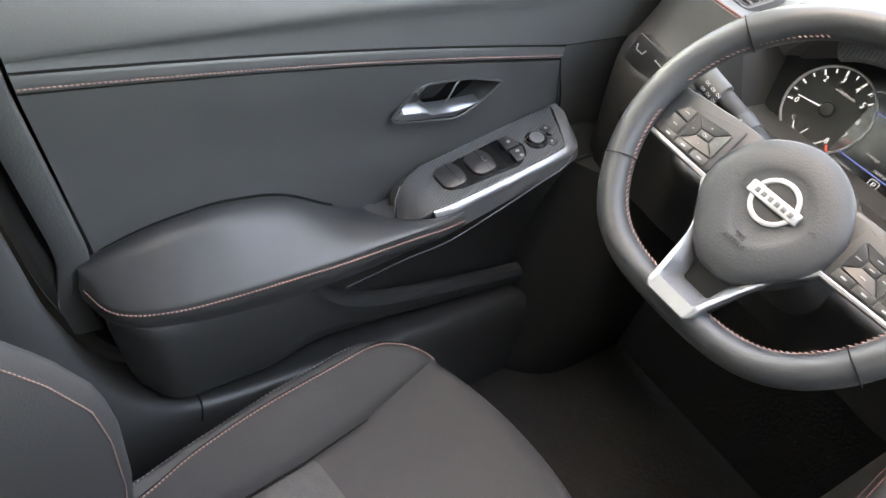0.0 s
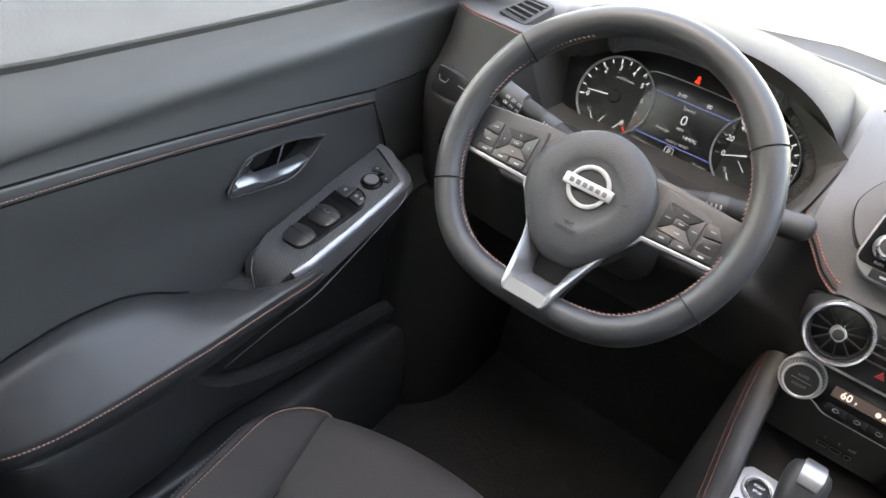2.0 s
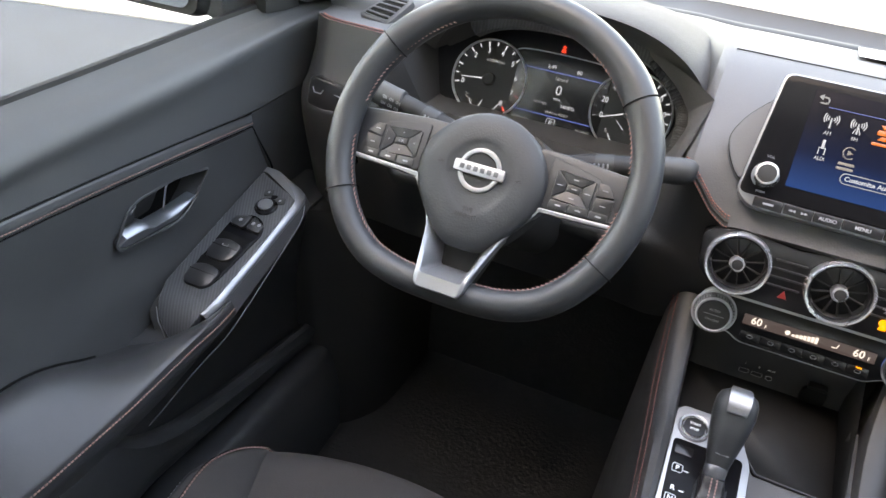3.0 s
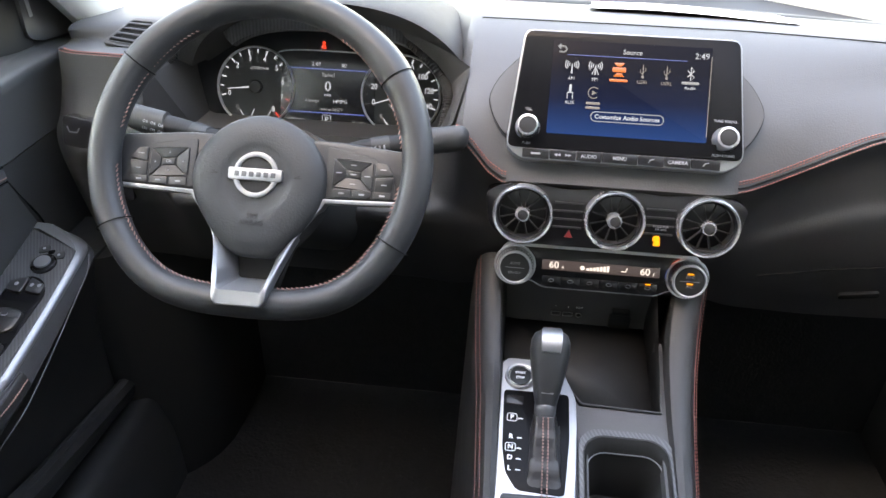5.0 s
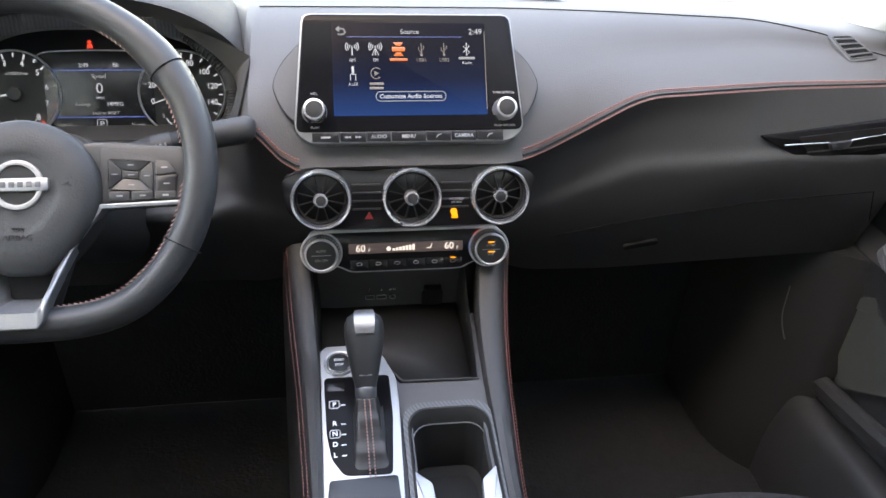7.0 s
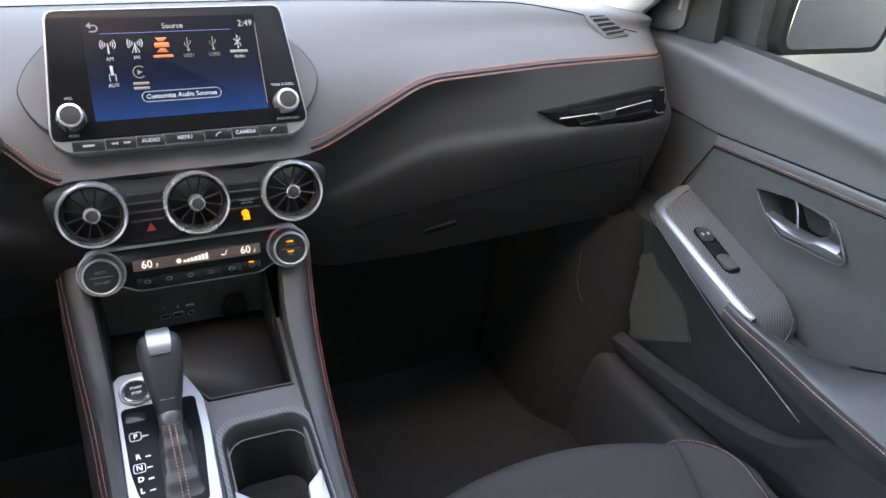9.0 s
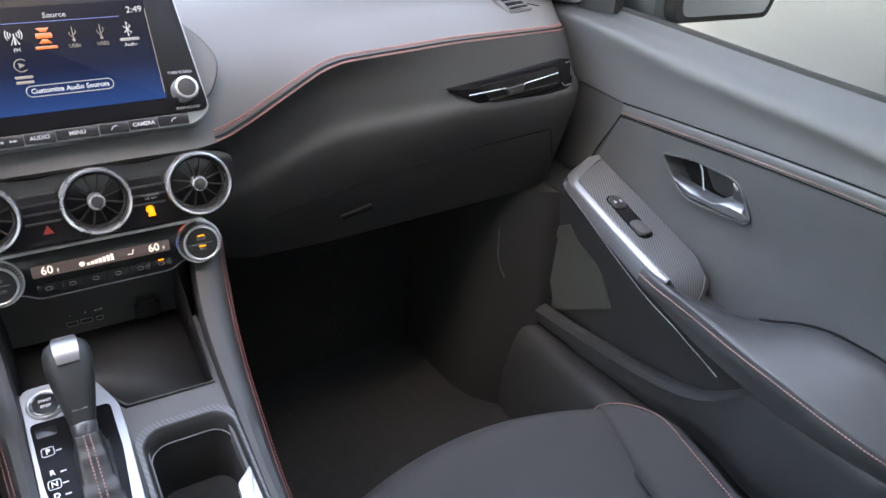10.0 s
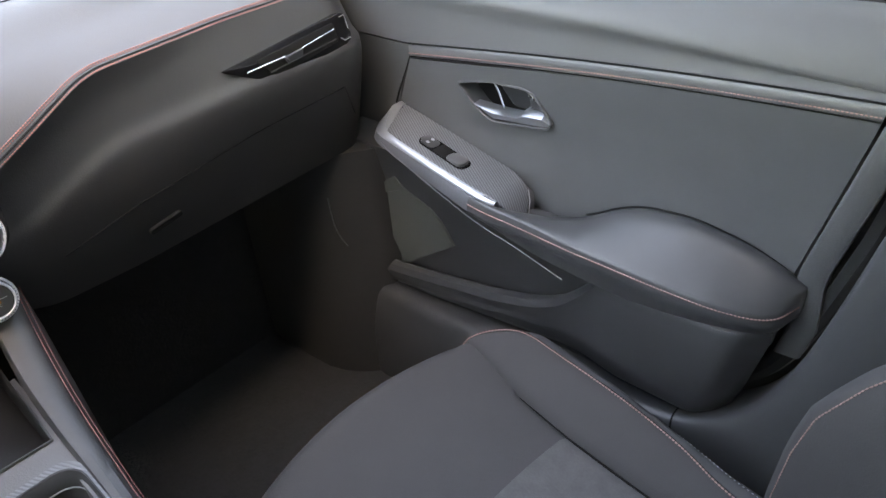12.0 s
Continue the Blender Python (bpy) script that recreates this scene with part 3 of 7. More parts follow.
for d, m, a, b in ((tach, tm, "C", "H"), (speedo, sm, "E", "F")):
    for w, x in ((a, -0.026), (b, 0.026)):
        letters("mark", w, 0.008, L_GREY, d, m @ Matrix.Translation((x, -0.030, -0.001)))
info = part("info_display", plate(rrect(0.135, 0.100, 0.006), -0.003, -0.001, 0.0005, CM @ Matrix.Translation((0, 0.006, 0))), GLOSS, cluster, "colour trip display")
part("trim_line", tube([CM @ Vector(p) for p in smooth_path([(-0.075, 0.040, 0), (-0.066, 0.052, 0), (0.0, 0.055, 0), (0.066, 0.052, 0), (0.075, 0.040, 0)], 24)], 0.0010), SATIN, cluster, "silver arch line")
for w, s_, x, y, mt in (("2:49", 0.0075, -0.018, 0.036, L_WHITE), ("80", 0.0075, 0.022, 0.036, L_WHITE), ("Speed", 0.0075, 0.0, 0.022, L_GREY), ("0", 0.019, 0, 0.006, L_WHITE),
                        ("MPH", 0.005, 0, -0.006, L_WHITE), ("Average", 0.006, -0.022, -0.014, L_GREY), ("14MPG", 0.007, 0.018, -0.014, L_WHITE),
                        ("Hold to RESET", 0.0055, 0.006, -0.0255, L_GREY), ("P", 0.011, 0, -0.040, L_WHITE), ("5248 miles", 0.0055, -0.044, -0.041, L_GREY), ("96 miles", 0.0055, 0.046, -0.041, L_GREY)):
    letters("readout", w, s_, mt, info, CM @ Matrix.Translation((x, y, 0)))
for y in (0.030, -0.0305):
    part("rule_line", plate([(-0.060, y - 0.0007), (0.060, y - 0.0007), (0.060, y + 0.0007), (-0.060, y + 0.0007)], -0.001, -0.0002, 0.0001, CM), L_BLUE, info)
part("gear_frame", joined(*[tube([CM @ Vector((x, y - 0.040, -0.0003)) for x, y in rrect(0.012, 0.013, 0.002)], 0.0004, n=5, closed=True)]), L_WHITE, info)
part("belt_warning", joined(lathe([(0.0022, 0), (0.0022, 0.001), (0.0004, 0.001)], 10, CM @ Matrix.Translation((-0.008, 0.0655, 0))),
                            plate([(-0.0115, 0.058), (-0.0045, 0.058), (-0.006, 0.0630), (-0.010, 0.0630)], -0.001, 0.001, 0.0002, CM)), L_RED, cluster, "lit red belt lamp")

# ---- steering wheel ----
wheel = thing("steering_wheel", "black leather flat-bottomed steering wheel with silver spokes and red stitching", "steering wheel")
WM = frame_at((-0.384, 0.8215, 0.8055), (1, 0, 0), (0, 0.585, 0.811))
RIM = 0.1668


def rim_point(a, dr=0.0):
    """A point of the rim's middle line at angle a; the lower part is flattened."""
    r = RIM + dr
    x, y = r * math.cos(a), r * math.sin(a)
    if y < -0.10:
        d = -0.10 - y
        y = -0.10 - (d - 0.0180 * (d / 0.0668) ** 3)
    return Vector((x, y, 0.0))


NR = 144
secs = []
for i in range(NR):
    a = 2 * math.pi * i / NR
    c = rim_point(a)
    t = (rim_point(a + 0.02) - rim_point(a - 0.02)).normalized()
    out = Vector((t.y, -t.x, 0))
    deg = math.degrees(a) % 360
    grip = math.exp(-((min(abs(deg - 38), abs(deg - 142)) / 12) ** 2))
    ra = 0.0162 + 0.0018 * grip
    rb = 0.0185 + 0.001 * grip
    secs.append([c + out * (ra * math.cos(q)) + Vector((0, 0, rb * math.sin(q))) for q in (2 * math.pi * j / 16 for j in range(16))])
part("rim", moved(loft(secs, True, False, True), WM), RIMLEATHER, wheel, "black leather rim")
for deg in (34, 146, 208, 332):
    a = radians(deg)
    c = rim_point(a)
    t = (rim_point(a + 0.02) - rim_point(a - 0.02)).normalized()
    out = Vector((t.y, -t.x, 0))
    ring = [c + out * (0.0185 * math.cos(q)) + Vector((0, 0, 0.0200 * math.sin(q))) for q in (2 * math.pi * j / 24 for j in range(24))]
    part("leather_seam", tube([WM @ p for p in ring], 0.0007, n=5, closed=True), SEAM, wheel)
for a0, a1 in ((35, 60), (120, 145), (186, 258), (282, 354), (8, 33), (147, 172)):
    pts = []
    for i in range(41):
        a = radians(a0 + (a1 - a0) * i / 40)
        c = rim_point(a)
        t = (rim_point(a + 0.02) - rim_point(a - 0.02)).normalized()
        out = Vector((t.y, -t.x, 0))
        pts.append(WM @ (c - out * 0.0160 + Vector((0, 0, 0.0050))))
    stitches("rim_stitching", pts, 0.0050, THREADPALE, wheel, 0.0009, 0.8, "pale rust-red sewing thread", slant=0.0012, side=tuple(WM.to_3x3() @ Vector((0, 0, 1))))


HUBM = WM @ Matrix.Translation((0, -0.0195, -0.0140))


def wcut(pts, z0, z1, bev, mat, name, parent, label=""):
    return part(name, plate(pts, z0, z1, bev, HUBM), mat, parent, label)


# hub: a domed pad, round above and drawn together below
HUB = [(0.0, 0.068), (0.0355, 0.0578), (0.058, 0.038), (0.0712, 0.014), (0.0715, -0.0127), (0.0565, -0.0435), (0.0430, -0.0610), (0.0195, -0.0815), (0.0, -0.0825)]
HUB_A = [math.degrees(math.atan2(y, x)) for x, y in HUB]
HUB_R = [math.hypot(x, y) for x, y in HUB]


def hub_radius(a):
    d = (math.degrees(a) + 90) % 360 - 90
    d = d if d <= 90 else 180 - d
    return float(eased(sorted(zip(HUB_A, HUB_R)), d, 5.0)[0])


rows = []
for k, (f, z) in enumerate(((1.0, -0.030), (1.0, 0.000), (0.985, 0.007), (0.94, 0.012), (0.80, 0.0165), (0.58, 0.0180), (0.50, 0.0170), (0.46, 0.0155), (0.25, 0.0165), (0.02, 0.0170))):
    rows.append([Vector((f * hub_radius(a) * math.cos(a), f * hub_radius(a) * math.sin(a), z + 0.001)) for a in (2 * math.pi * i / 72 for i in range(72))])
hub = part("airbag_cover", moved(loft(rows), HUBM), HUBSKIN, wheel, "grained charcoal cover")
# emblem: a ring crossed by a bar, with no lettering
badge = part("emblem", moved(joined(hoop([(0.0185, 0.0160), (0.0190, 0.0195), (0.0212, 0.0202), (0.0235, 0.0195), (0.0240, 0.0160)], 56, Matrix.Translation((0.0, 0.003, 0))),
     plate(rrect(0.057, 0.0125, 0.002), 0.0165, 0.0210, 0.001, Matrix.Translation((0.0, 0.003, 0)))), HUBM), BADGE, hub, "silver ring-and-bar emblem")
part("emblem_disc", lathe([(0.0186, 0.0160), (0.0186, 0.0178), (0.0004, 0.0180)], 40, HUBM @ Matrix.Translation((0.0, 0.003, 0))), DARK, badge)
for i in range(6):
    part("mark", plate(rrect(0.0050, 0.0054, 0.0006), 0.0208, 0.0213, 0.0001, HUBM @ Matrix.Translation((-0.0192 + 0.0077 * i, 0.003, 0))), PODBAND, badge)
for w, y in (("SRS", -0.040), ("AIRBAG", -0.047)):
    letters("embossed_word", w, 0.0075, DARK, hub, HUBM @ Matrix.Translation((0.0, y, 0.0176 if w == "SRS" else 0.0189)), depth=0.0007)
for s in (-1, 1):  # horn signs beside the emblem
    part("horn_sign", joined(*[plate(rrect(w, 0.0009, 0.0004), 0.0150, 0.0192, 0.0002, HUBM @ pose(s * 0.0440, 0.002 + y, 0, 0, 0, a)) for w, y, a in ((0.0080, 0.0, 0), (0.0055, 0.0016, s * 25))]), DARK, hub)
# spokes
for s in (-1, 1):
    pts = [(s * 0.050, 0.046), (s * 0.080, 0.046), (s * 0.162, 0.039), (s * 0.163, -0.008), (s * 0.152, -0.016), (s * 0.060, -0.020)]
    sp = wcut(rounded(pts, 0.008), -0.018, 0.003, 0.004, RIMLEATHER, "spoke", wheel, "black side spoke with buttons")
    field = [(s * x, y) for x, y in ((0.070, 0.0400), (0.122, 0.0300), (0.140, 0.0100), (0.151, -0.0110), (0.072, -0.0150))]
    wcut(rounded(field, 0.005), 0.002, 0.0052, 0.0008, MATT, "button_field", sp)
    # a four-way pad round a square key, a side key and a row of three
    for k, q in enumerate(([(0.079, 0.021), (0.117, 0.021), (0.106, 0.0105), (0.091, 0.0105)], [(0.079, -0.0095), (0.117, -0.0095), (0.106, 0.0015), (0.091, 0.0015)],
                           [(0.077, 0.0205), (0.0895, 0.0105), (0.0895, 0.0015), (0.077, -0.009)], [(0.119, 0.0205), (0.1075, 0.0105), (0.1075, 0.0015), (0.119, -0.009)],
                           [(0.0915, 0.0095), (0.1055, 0.0095), (0.1055, 0.0025), (0.0915, 0.0025)], [(0.122, 0.0215), (0.1330, 0.0215), (0.1410, 0.0105), (0.122, 0.0070)],
                           [(0.122, 0.0055), (0.1415, 0.0085), (0.1405, -0.0075), (0.122, -0.0090)])):
        q = [(x + 0.001, y + 0.0075 - 0.07 * (x - 0.077)) for x, y in q]
        pad = wcut(rounded([(s * x, y) for x, y in q], 0.0012, 3), 0.0045, 0.0068, 0.0007, BUTTON, "button", sp)
        cx, cy = sum(x for x, y in q) / 4 * s, sum(y for x, y in q) / 4
        if k == 4 and s < 0:
            letters("mark", "OK", 0.0045, GREYPRINT, pad, HUBM @ Matrix.Translation((cx, cy, 0.007)))
        elif k < 4 and s < 0:
            part("mark", plate([(-0.0012, -0.001), (0.0012, -0.001), (0, 0.0012)], 0.0066, 0.0071, 0.0001, HUBM @ Matrix.Translation((cx, cy, 0)) @ Matrix.Rotation(radians((0, 180, 90, -90)[k]), 4, "Z")), GREYPRINT, pad)
        else:
            part("mark", plate(rrect(0.006, 0.0011, 0.0004), 0.0066, 0.0071, 0.0001, HUBM @ Matrix.Translation((cx, cy, 0))), GREYPRINT, pad)
    for i in range(3):
        x0 = 0.0785 + 0.0215 * i
        pad = wcut(rounded([(s * x0, -0.0130 + 0.0004 * i), (s * (x0 + 0.0195), -0.0126 + 0.0004 * i), (s * (x0 + 0.0195), -0.0040), (s * x0, -0.0040)], 0.0012, 3), 0.0045, 0.0066, 0.0007, BUTTON, "button", sp)
        part("mark", plate(rrect(0.006, 0.0018, 0.0006), 0.0064, 0.0069, 0.0001, HUBM @ Matrix.Translation((s * (x0 + 0.0097), -0.0083, 0))), GREYPRINT, pad)
# silver blade along the lower edge of each side spoke
for s in (-1, 1):
    blade = [(s * x, y) for x, y in ((0.152, -0.0178), (0.0690, -0.0206), (0.062, -0.0160), (0.152, -0.0132))]
    wcut(rounded(blade, 0.003, 3), -0.008, 0.0070, 0.0012, BADGE, "spoke_trim", wheel, "satin silver trim")
# lower spoke: a silver frame whose inner walls slope down to a dark window
U_EDGE = {  # x, y and lift of the frame's outer edge, its flat's inner edge and the window's edge
    "out": [(0.0740, -0.0190, 0.0), (0.0580, -0.0415, 0.0), (0.0434, -0.0646, 0.0030), (0.0312, -0.1070, 0.0270), (0.0282, -0.1250, 0.0315), (0.0233, -0.1322, 0.0315)],
    "flat": [(0.0640, -0.0190, 0.0), (0.0505, -0.0420, 0.0), (0.0384, -0.0656, 0.0034), (0.0272, -0.1022, 0.0250), (0.0240, -0.1136, 0.0310), (0.0203, -0.1168, 0.0315)],
    "deep": [(0.0450, -0.0200, 0.0), (0.0330, -0.0450, 0.0), (0.0250, -0.0680, 0.0020), (0.0184, -0.0940, 0.0060), (0.0174, -0.1012, 0.0070), (0.0144, -0.1042, 0.0070)]}


def u_loop(key, z, grow=0.0):
    right_side = smooth_path([(x + grow, y - grow * 0.6, z + up) for x, y, up in U_EDGE[key]], 30)
    return [HUBM @ Vector((-p.x, p.y, p.z)) for p in right_side] + [HUBM @ p for p in reversed(right_side)]


u_rows = [u_loop("out", -0.014, -0.001), u_loop("out", 0.0045), u_loop("out", 0.0066, -0.0008), u_loop("out", 0.0072, -0.0020), u_loop("flat", 0.0066, 0.0006), u_loop("flat", 0.0050, -0.0006), u_loop("deep", -0.0120), u_loop("deep", -0.0150)]
part("lower_spoke", loft(u_rows, closed=False, caps=False), BADGE, wheel, "satin silver lower spoke with sloping inner walls", sharp=30)
wcut(rounded([(-0.050, -0.030), (0.050, -0.030), (0.022, -0.118), (-0.022, -0.118)], 0.006), -0.022, -0.013, 0.002, DARK, "spoke_window", wheel, "dark window in the lower spoke")

# steering column with its two stalks
column = thing("steering_column", "black steering column shroud with control stalks", "steering column")
part("shroud", loft([[WM @ Vector((x * k, y * k - 0.012, z)) for x, y in rrect(0.115, 0.115, 0.04, 6)] for z, k in ((-0.075, 1.0), (-0.06, 1.02), (-0.22, 1.18), (-0.34, 1.2))[1:]]), MATT, column)
for s in (-1, 1):
    p = [WM @ Vector(q) for q in ((s * 0.045, 0.020, -0.105), (s * 0.085, 0.034, -0.100), (s * 0.140, 0.047, -0.104), (s * 0.185, 0.055, -0.108))]
    st = part("stalk", tube(smooth_path(p, 18), 0.0130, 0.0110, 14), DARK, column, "black stalk with white symbols")
    d3 = (p[3] - p[2]).normalized()
    tip = [[p[3] + d3 * a + r * (WM.to_3x3() @ Vector((0, math.cos(q), math.sin(q)))) for q in (2 * math.pi * k / 20 for k in range(20))] for a, r in ((-0.034, 0.0125), (-0.032, 0.0150), (0.004, 0.0158), (0.014, 0.0150), (0.020, 0.0125), (0.0235, 0.008), (0.0245, 0.002))]
    part("stalk_end", loft(tip), MATT, st, "rounded stalk end")
    part("stalk_collar", tube([p[1].lerp(p[2], 0.25), p[1].lerp(p[2], 0.62)], 0.0142, 0.0125, 18), MATT, st)
    gm = frame_at(p[2].lerp(p[3], 0.55) + WM.to_3x3() @ Vector((0, -0.008, 0.0145)), WM.to_3x3() @ Vector((1, s * 0.22, 0)), WM.to_3x3() @ Vector((-s * 0.22, 1, 0.5)))
    if s < 0:  # lamp symbols in two rows
        for gx in (-0.010, 0.0, 0.010):
            for gy in (-0.0042, 0.0042):
                part("symbol", joined(hoop([(0.0013, 0.0), (0.0013, 0.0006), (0.0019, 0.0006), (0.0019, 0.0)], 10, gm @ Matrix.Translation((gx - 0.001, gy, 0))), *[plate(rrect(0.0022, 0.0005, 0.0002), 0.0, 0.0006, 0.0001, gm @ Matrix.Translation((gx + 0.0025, gy + e, 0))) for e in (-0.0013, 0.0, 0.0013)]), GREYPRINT, st)
    for k in (0.27, 0.36, 0.45, 0.54):
        q = p[1].lerp(p[2], k) + WM.to_3x3() @ Vector((0, -0.004, 0.0132))
        part("symbol", plate(rrect(0.0022, 0.0060, 0.0008), -0.0005, 0.0006, 0.0002, frame_at(q, WM.to_3x3() @ Vector((1, s * 0.2, 0)), WM.to_3x3() @ Vector((-s * 0.2, 1, 0.3)))), GREYPRINT, st)

# ---- display ----
display = thing("infotainment_display", "freestanding touchscreen with silver rim, showing an audio source menu", "display")
SU = (0, 0.568, 0.823)
SM = frame_at((0.0, 0.9375, 0.810), (1, 0, 0), SU)
case = [(-0.1300, -0.0225), (0.1300, -0.0225), (0.1185, 0.1108), (-0.1175, 0.1108)]
body = [(-0.114, -0.036), (0.114, -0.036), (0.132, -0.022), (0.1205, 0.1128), (-0.1195, 0.1128), (-0.132, -0.022)]
part("rim", plate(rounded(body, 0.010), -0.030, 0.0005, 0.002, SM), PODEDGE, display, "satin silver rim")
face = part("face", plate(rounded(case, 0.009), -0.001, 0.0025, 0.0012, SM), FACE, display, "glossy black face")
lcd_mat = material("lcd_picture", (0.004, 0.004, 0.006), 0.25, spec=0.03, vary=0.0)
_nt = lcd_mat.node_tree
_co = _nt.nodes.new("ShaderNodeTexCoord")
_sep = _nt.nodes.new("ShaderNodeSeparateXYZ")
_ramp = _nt.nodes.new("ShaderNodeValToRGB")
_nt.links.new(_co.outputs["Generated"], _sep.inputs[0])
_nt.links.new(_sep.outputs["Z"], _ramp.inputs[0])
_ramp.color_ramp.elements[0].color = (0.010, 0.070, 0.34, 1)
_ramp.color_ramp.elements[1].color = (0.003, 0.0035, 0.009, 1)
_ramp.color_ramp.elements[1].position = 0.72
_e = _ramp.color_ramp.elements.new(0.38)
_e.color = (0.004, 0.013, 0.060, 1)
_b = _nt.nodes["Principled BSDF"]
_nt.links.new(_ramp.outputs[0], _b.inputs["Emission Color"])
_b.inputs["Emission Strength"].default_value = 0.038
lcd = part("screen", plate(rrect(0.176, 0.106, 0.001), 0.0020, 0.0030, 0.0003, SM @ Matrix.Translation((0.001, 0.0480, 0))), lcd_mat, display, "lit blue and black menu")


def on_lcd(x, y, z=0.0032):
    """A place on the picture, from its middle."""
    return SM @ Matrix.Translation((x, 0.0463 + y, z))


letters("readout", "Source", 0.0076, L_WHITE, lcd, on_lcd(0.002, 0.0445))
letters("readout", "2:49", 0.0094, L_WHITE, lcd, on_lcd(0.078, 0.0445))
part("title_rule", plate([(-0.070, -0.0004), (0.062, -0.0004), (0.062, 0.0004), (-0.070, 0.0004)], 0, 0.0003, 0.0001, on_lcd(0, 0.0385)), L_BLUE, lcd)
part("side_rule", plate([(-0.0004, -0.045), (0.0004, -0.045), (0.0004, 0.045), (-0.0004, 0.045)], 0, 0.0003, 0.0001, on_lcd(0.0925 - 0.004, 0)), L_DIM, lcd)
part("back_arrow", joined(tube([on_lcd(-0.0745, 0.0) @ Vector(p) for p in smooth_path([(-0.004, 0.0475, 0), (0.001, 0.0475, 0), (0.003, 0.0445, 0), (0.001, 0.0415, 0), (-0.005, 0.0415, 0)], 16)], 0.0009, n=6),
     plate([(-0.0075, 0.0475), (-0.003, 0.0510), (-0.003, 0.0440)], 0, 0.0006, 0.0001, on_lcd(-0.0745, 0))), L_GREY, lcd)
for i, (w, mt) in enumerate((("AM", L_WHITE), ("FM", L_WHITE), ("", L_ORANGE), ("USB1", L_DIM), ("USB2", L_DIM), ("Audio", L_WHITE), ("AUX", L_WHITE), ("", L_DIM))):
    x, y = -0.0640 + 0.0262 * (i % 6), 0.0245 - 0.0275 * (i // 6)
    if w and i != 5:
        letters("readout", w, 0.0055, mt, lcd, on_lcd(x, y - 0.0125), squeeze=0.95)
    elif i == 5:
        part("word_bar", plate(rrect(0.019, 0.003, 0.0008), 0, 0.0004, 0.0001, on_lcd(x, y - 0.0105)), L_GREY, lcd)
        letters("readout", w, 0.0050, mt, lcd, on_lcd(x, y - 0.0160))
    else:
        for k in range(1 if i == 2 else 2):
            part("word_bar", plate(rrect(0.020 - 0.004 * (i > 2), 0.0028, 0.0008), 0, 0.0004, 0.0001, on_lcd(x, y - 0.012 - 0.005 * k)), mt, lcd)
    bits = []
    if i in (0, 1):
        bits.append(plate([(-0.0009, -0.007), (0.0009, -0.007), (0.0006, 0.004), (-0.0006, 0.004)], 0, 0.0004, 0.0001, on_lcd(x, y)))
        if i == 1:
            bits.append(tube([on_lcd(x, y) @ Vector(p) for p in ((-0.0035, -0.007, 0), (0, 0.002, 0), (0.0035, -0.007, 0))], 0.0006, n=5))
        for sg in (-1, 1):
            for rr in (0.003, 0.0052, 0.0074):
                bits.append(tube([on_lcd(x, y + 0.003) @ Vector((sg * rr * math.cos(q), rr * math.sin(q), 0)) for q in (radians(-38 + 19 * k) for k in range(5))], 0.0006, n=5))
    elif i == 2:
        bits.append(plate(rrect(0.015, 0.0052, 0.0012), 0, 0.0004, 0.0001, on_lcd(x, y)))
        for sg in (-1, 1):
            bits.append(plate([(-0.006, sg * 0.0078), (0.006, sg * 0.0078), (0.0025, sg * 0.0038), (-0.0025, sg * 0.0038)], 0, 0.0004, 0.0001, on_lcd(x, y)))
    elif i in (3, 4):
        bits += [tube([on_lcd(x, y) @ Vector((0, -0.006, 0)), on_lcd(x, y) @ Vector((0, 0.007, 0))], 0.0005, n=5), lathe([(0.0016, 0), (0.0016, 0.0004), (0.0002, 0.0004)], 10, on_lcd(x, y - 0.0065)),
                 tube([on_lcd(x, y) @ Vector(p) for p in ((-0.003, 0.002, 0), (-0.003, -0.001, 0), (0, -0.004, 0))], 0.0004, n=5), tube([on_lcd(x, y) @ Vector(p) for p in ((0.003, 0.004, 0), (0.003, 0.001, 0), (0, -0.002, 0))], 0.0004, n=5)]
    elif i == 5:
        bits.append(tube([on_lcd(x, y) @ Vector(p) for p in ((-0.0035, 0.0035, 0), (0.0035, -0.0035, 0), (0, -0.0075, 0), (0, 0.0075, 0), (0.0035, 0.0035, 0), (-0.0035, -0.0035, 0))], 0.0006, n=5))
    elif i == 6:
        bits += [plate(rrect(0.0028, 0.010, 0.0010), 0, 0.0004, 0.0001, on_lcd(x, y + 0.003)), tube([on_lcd(x, y) @ Vector(p) for p in ((-0.003, -0.008, 0), (-0.003, -0.001, 0), (0.003, -0.001, 0), (0.003, -0.008, 0))], 0.0006, n=5)]
    else:
        bits += [tube([on_lcd(x, y) @ Vector((0.0062 * math.cos(q), 0.0062 * math.sin(q), 0)) for q in (radians(45 + 27 * k) for k in range(11))], 0.0006, n=5), plate([(-0.002, -0.0028), (0.0034, 0), (-0.002, 0.0028)], 0, 0.0004, 0.0001, on_lcd(x, y))]
    part("menu_icon", joined(*bits), mt, lcd)
part("menu_key", tube([on_lcd(0.001, -0.0295) @ Vector((x, y, 0)) for x, y in rrect(0.080, 0.0105, 0.005)], 0.0006, n=5, closed=True), L_GREY, lcd)
letters("readout", "Customize Audio Sources", 0.0068, L_WHITE, lcd, on_lcd(0.001, -0.0295), bold=0.00015)
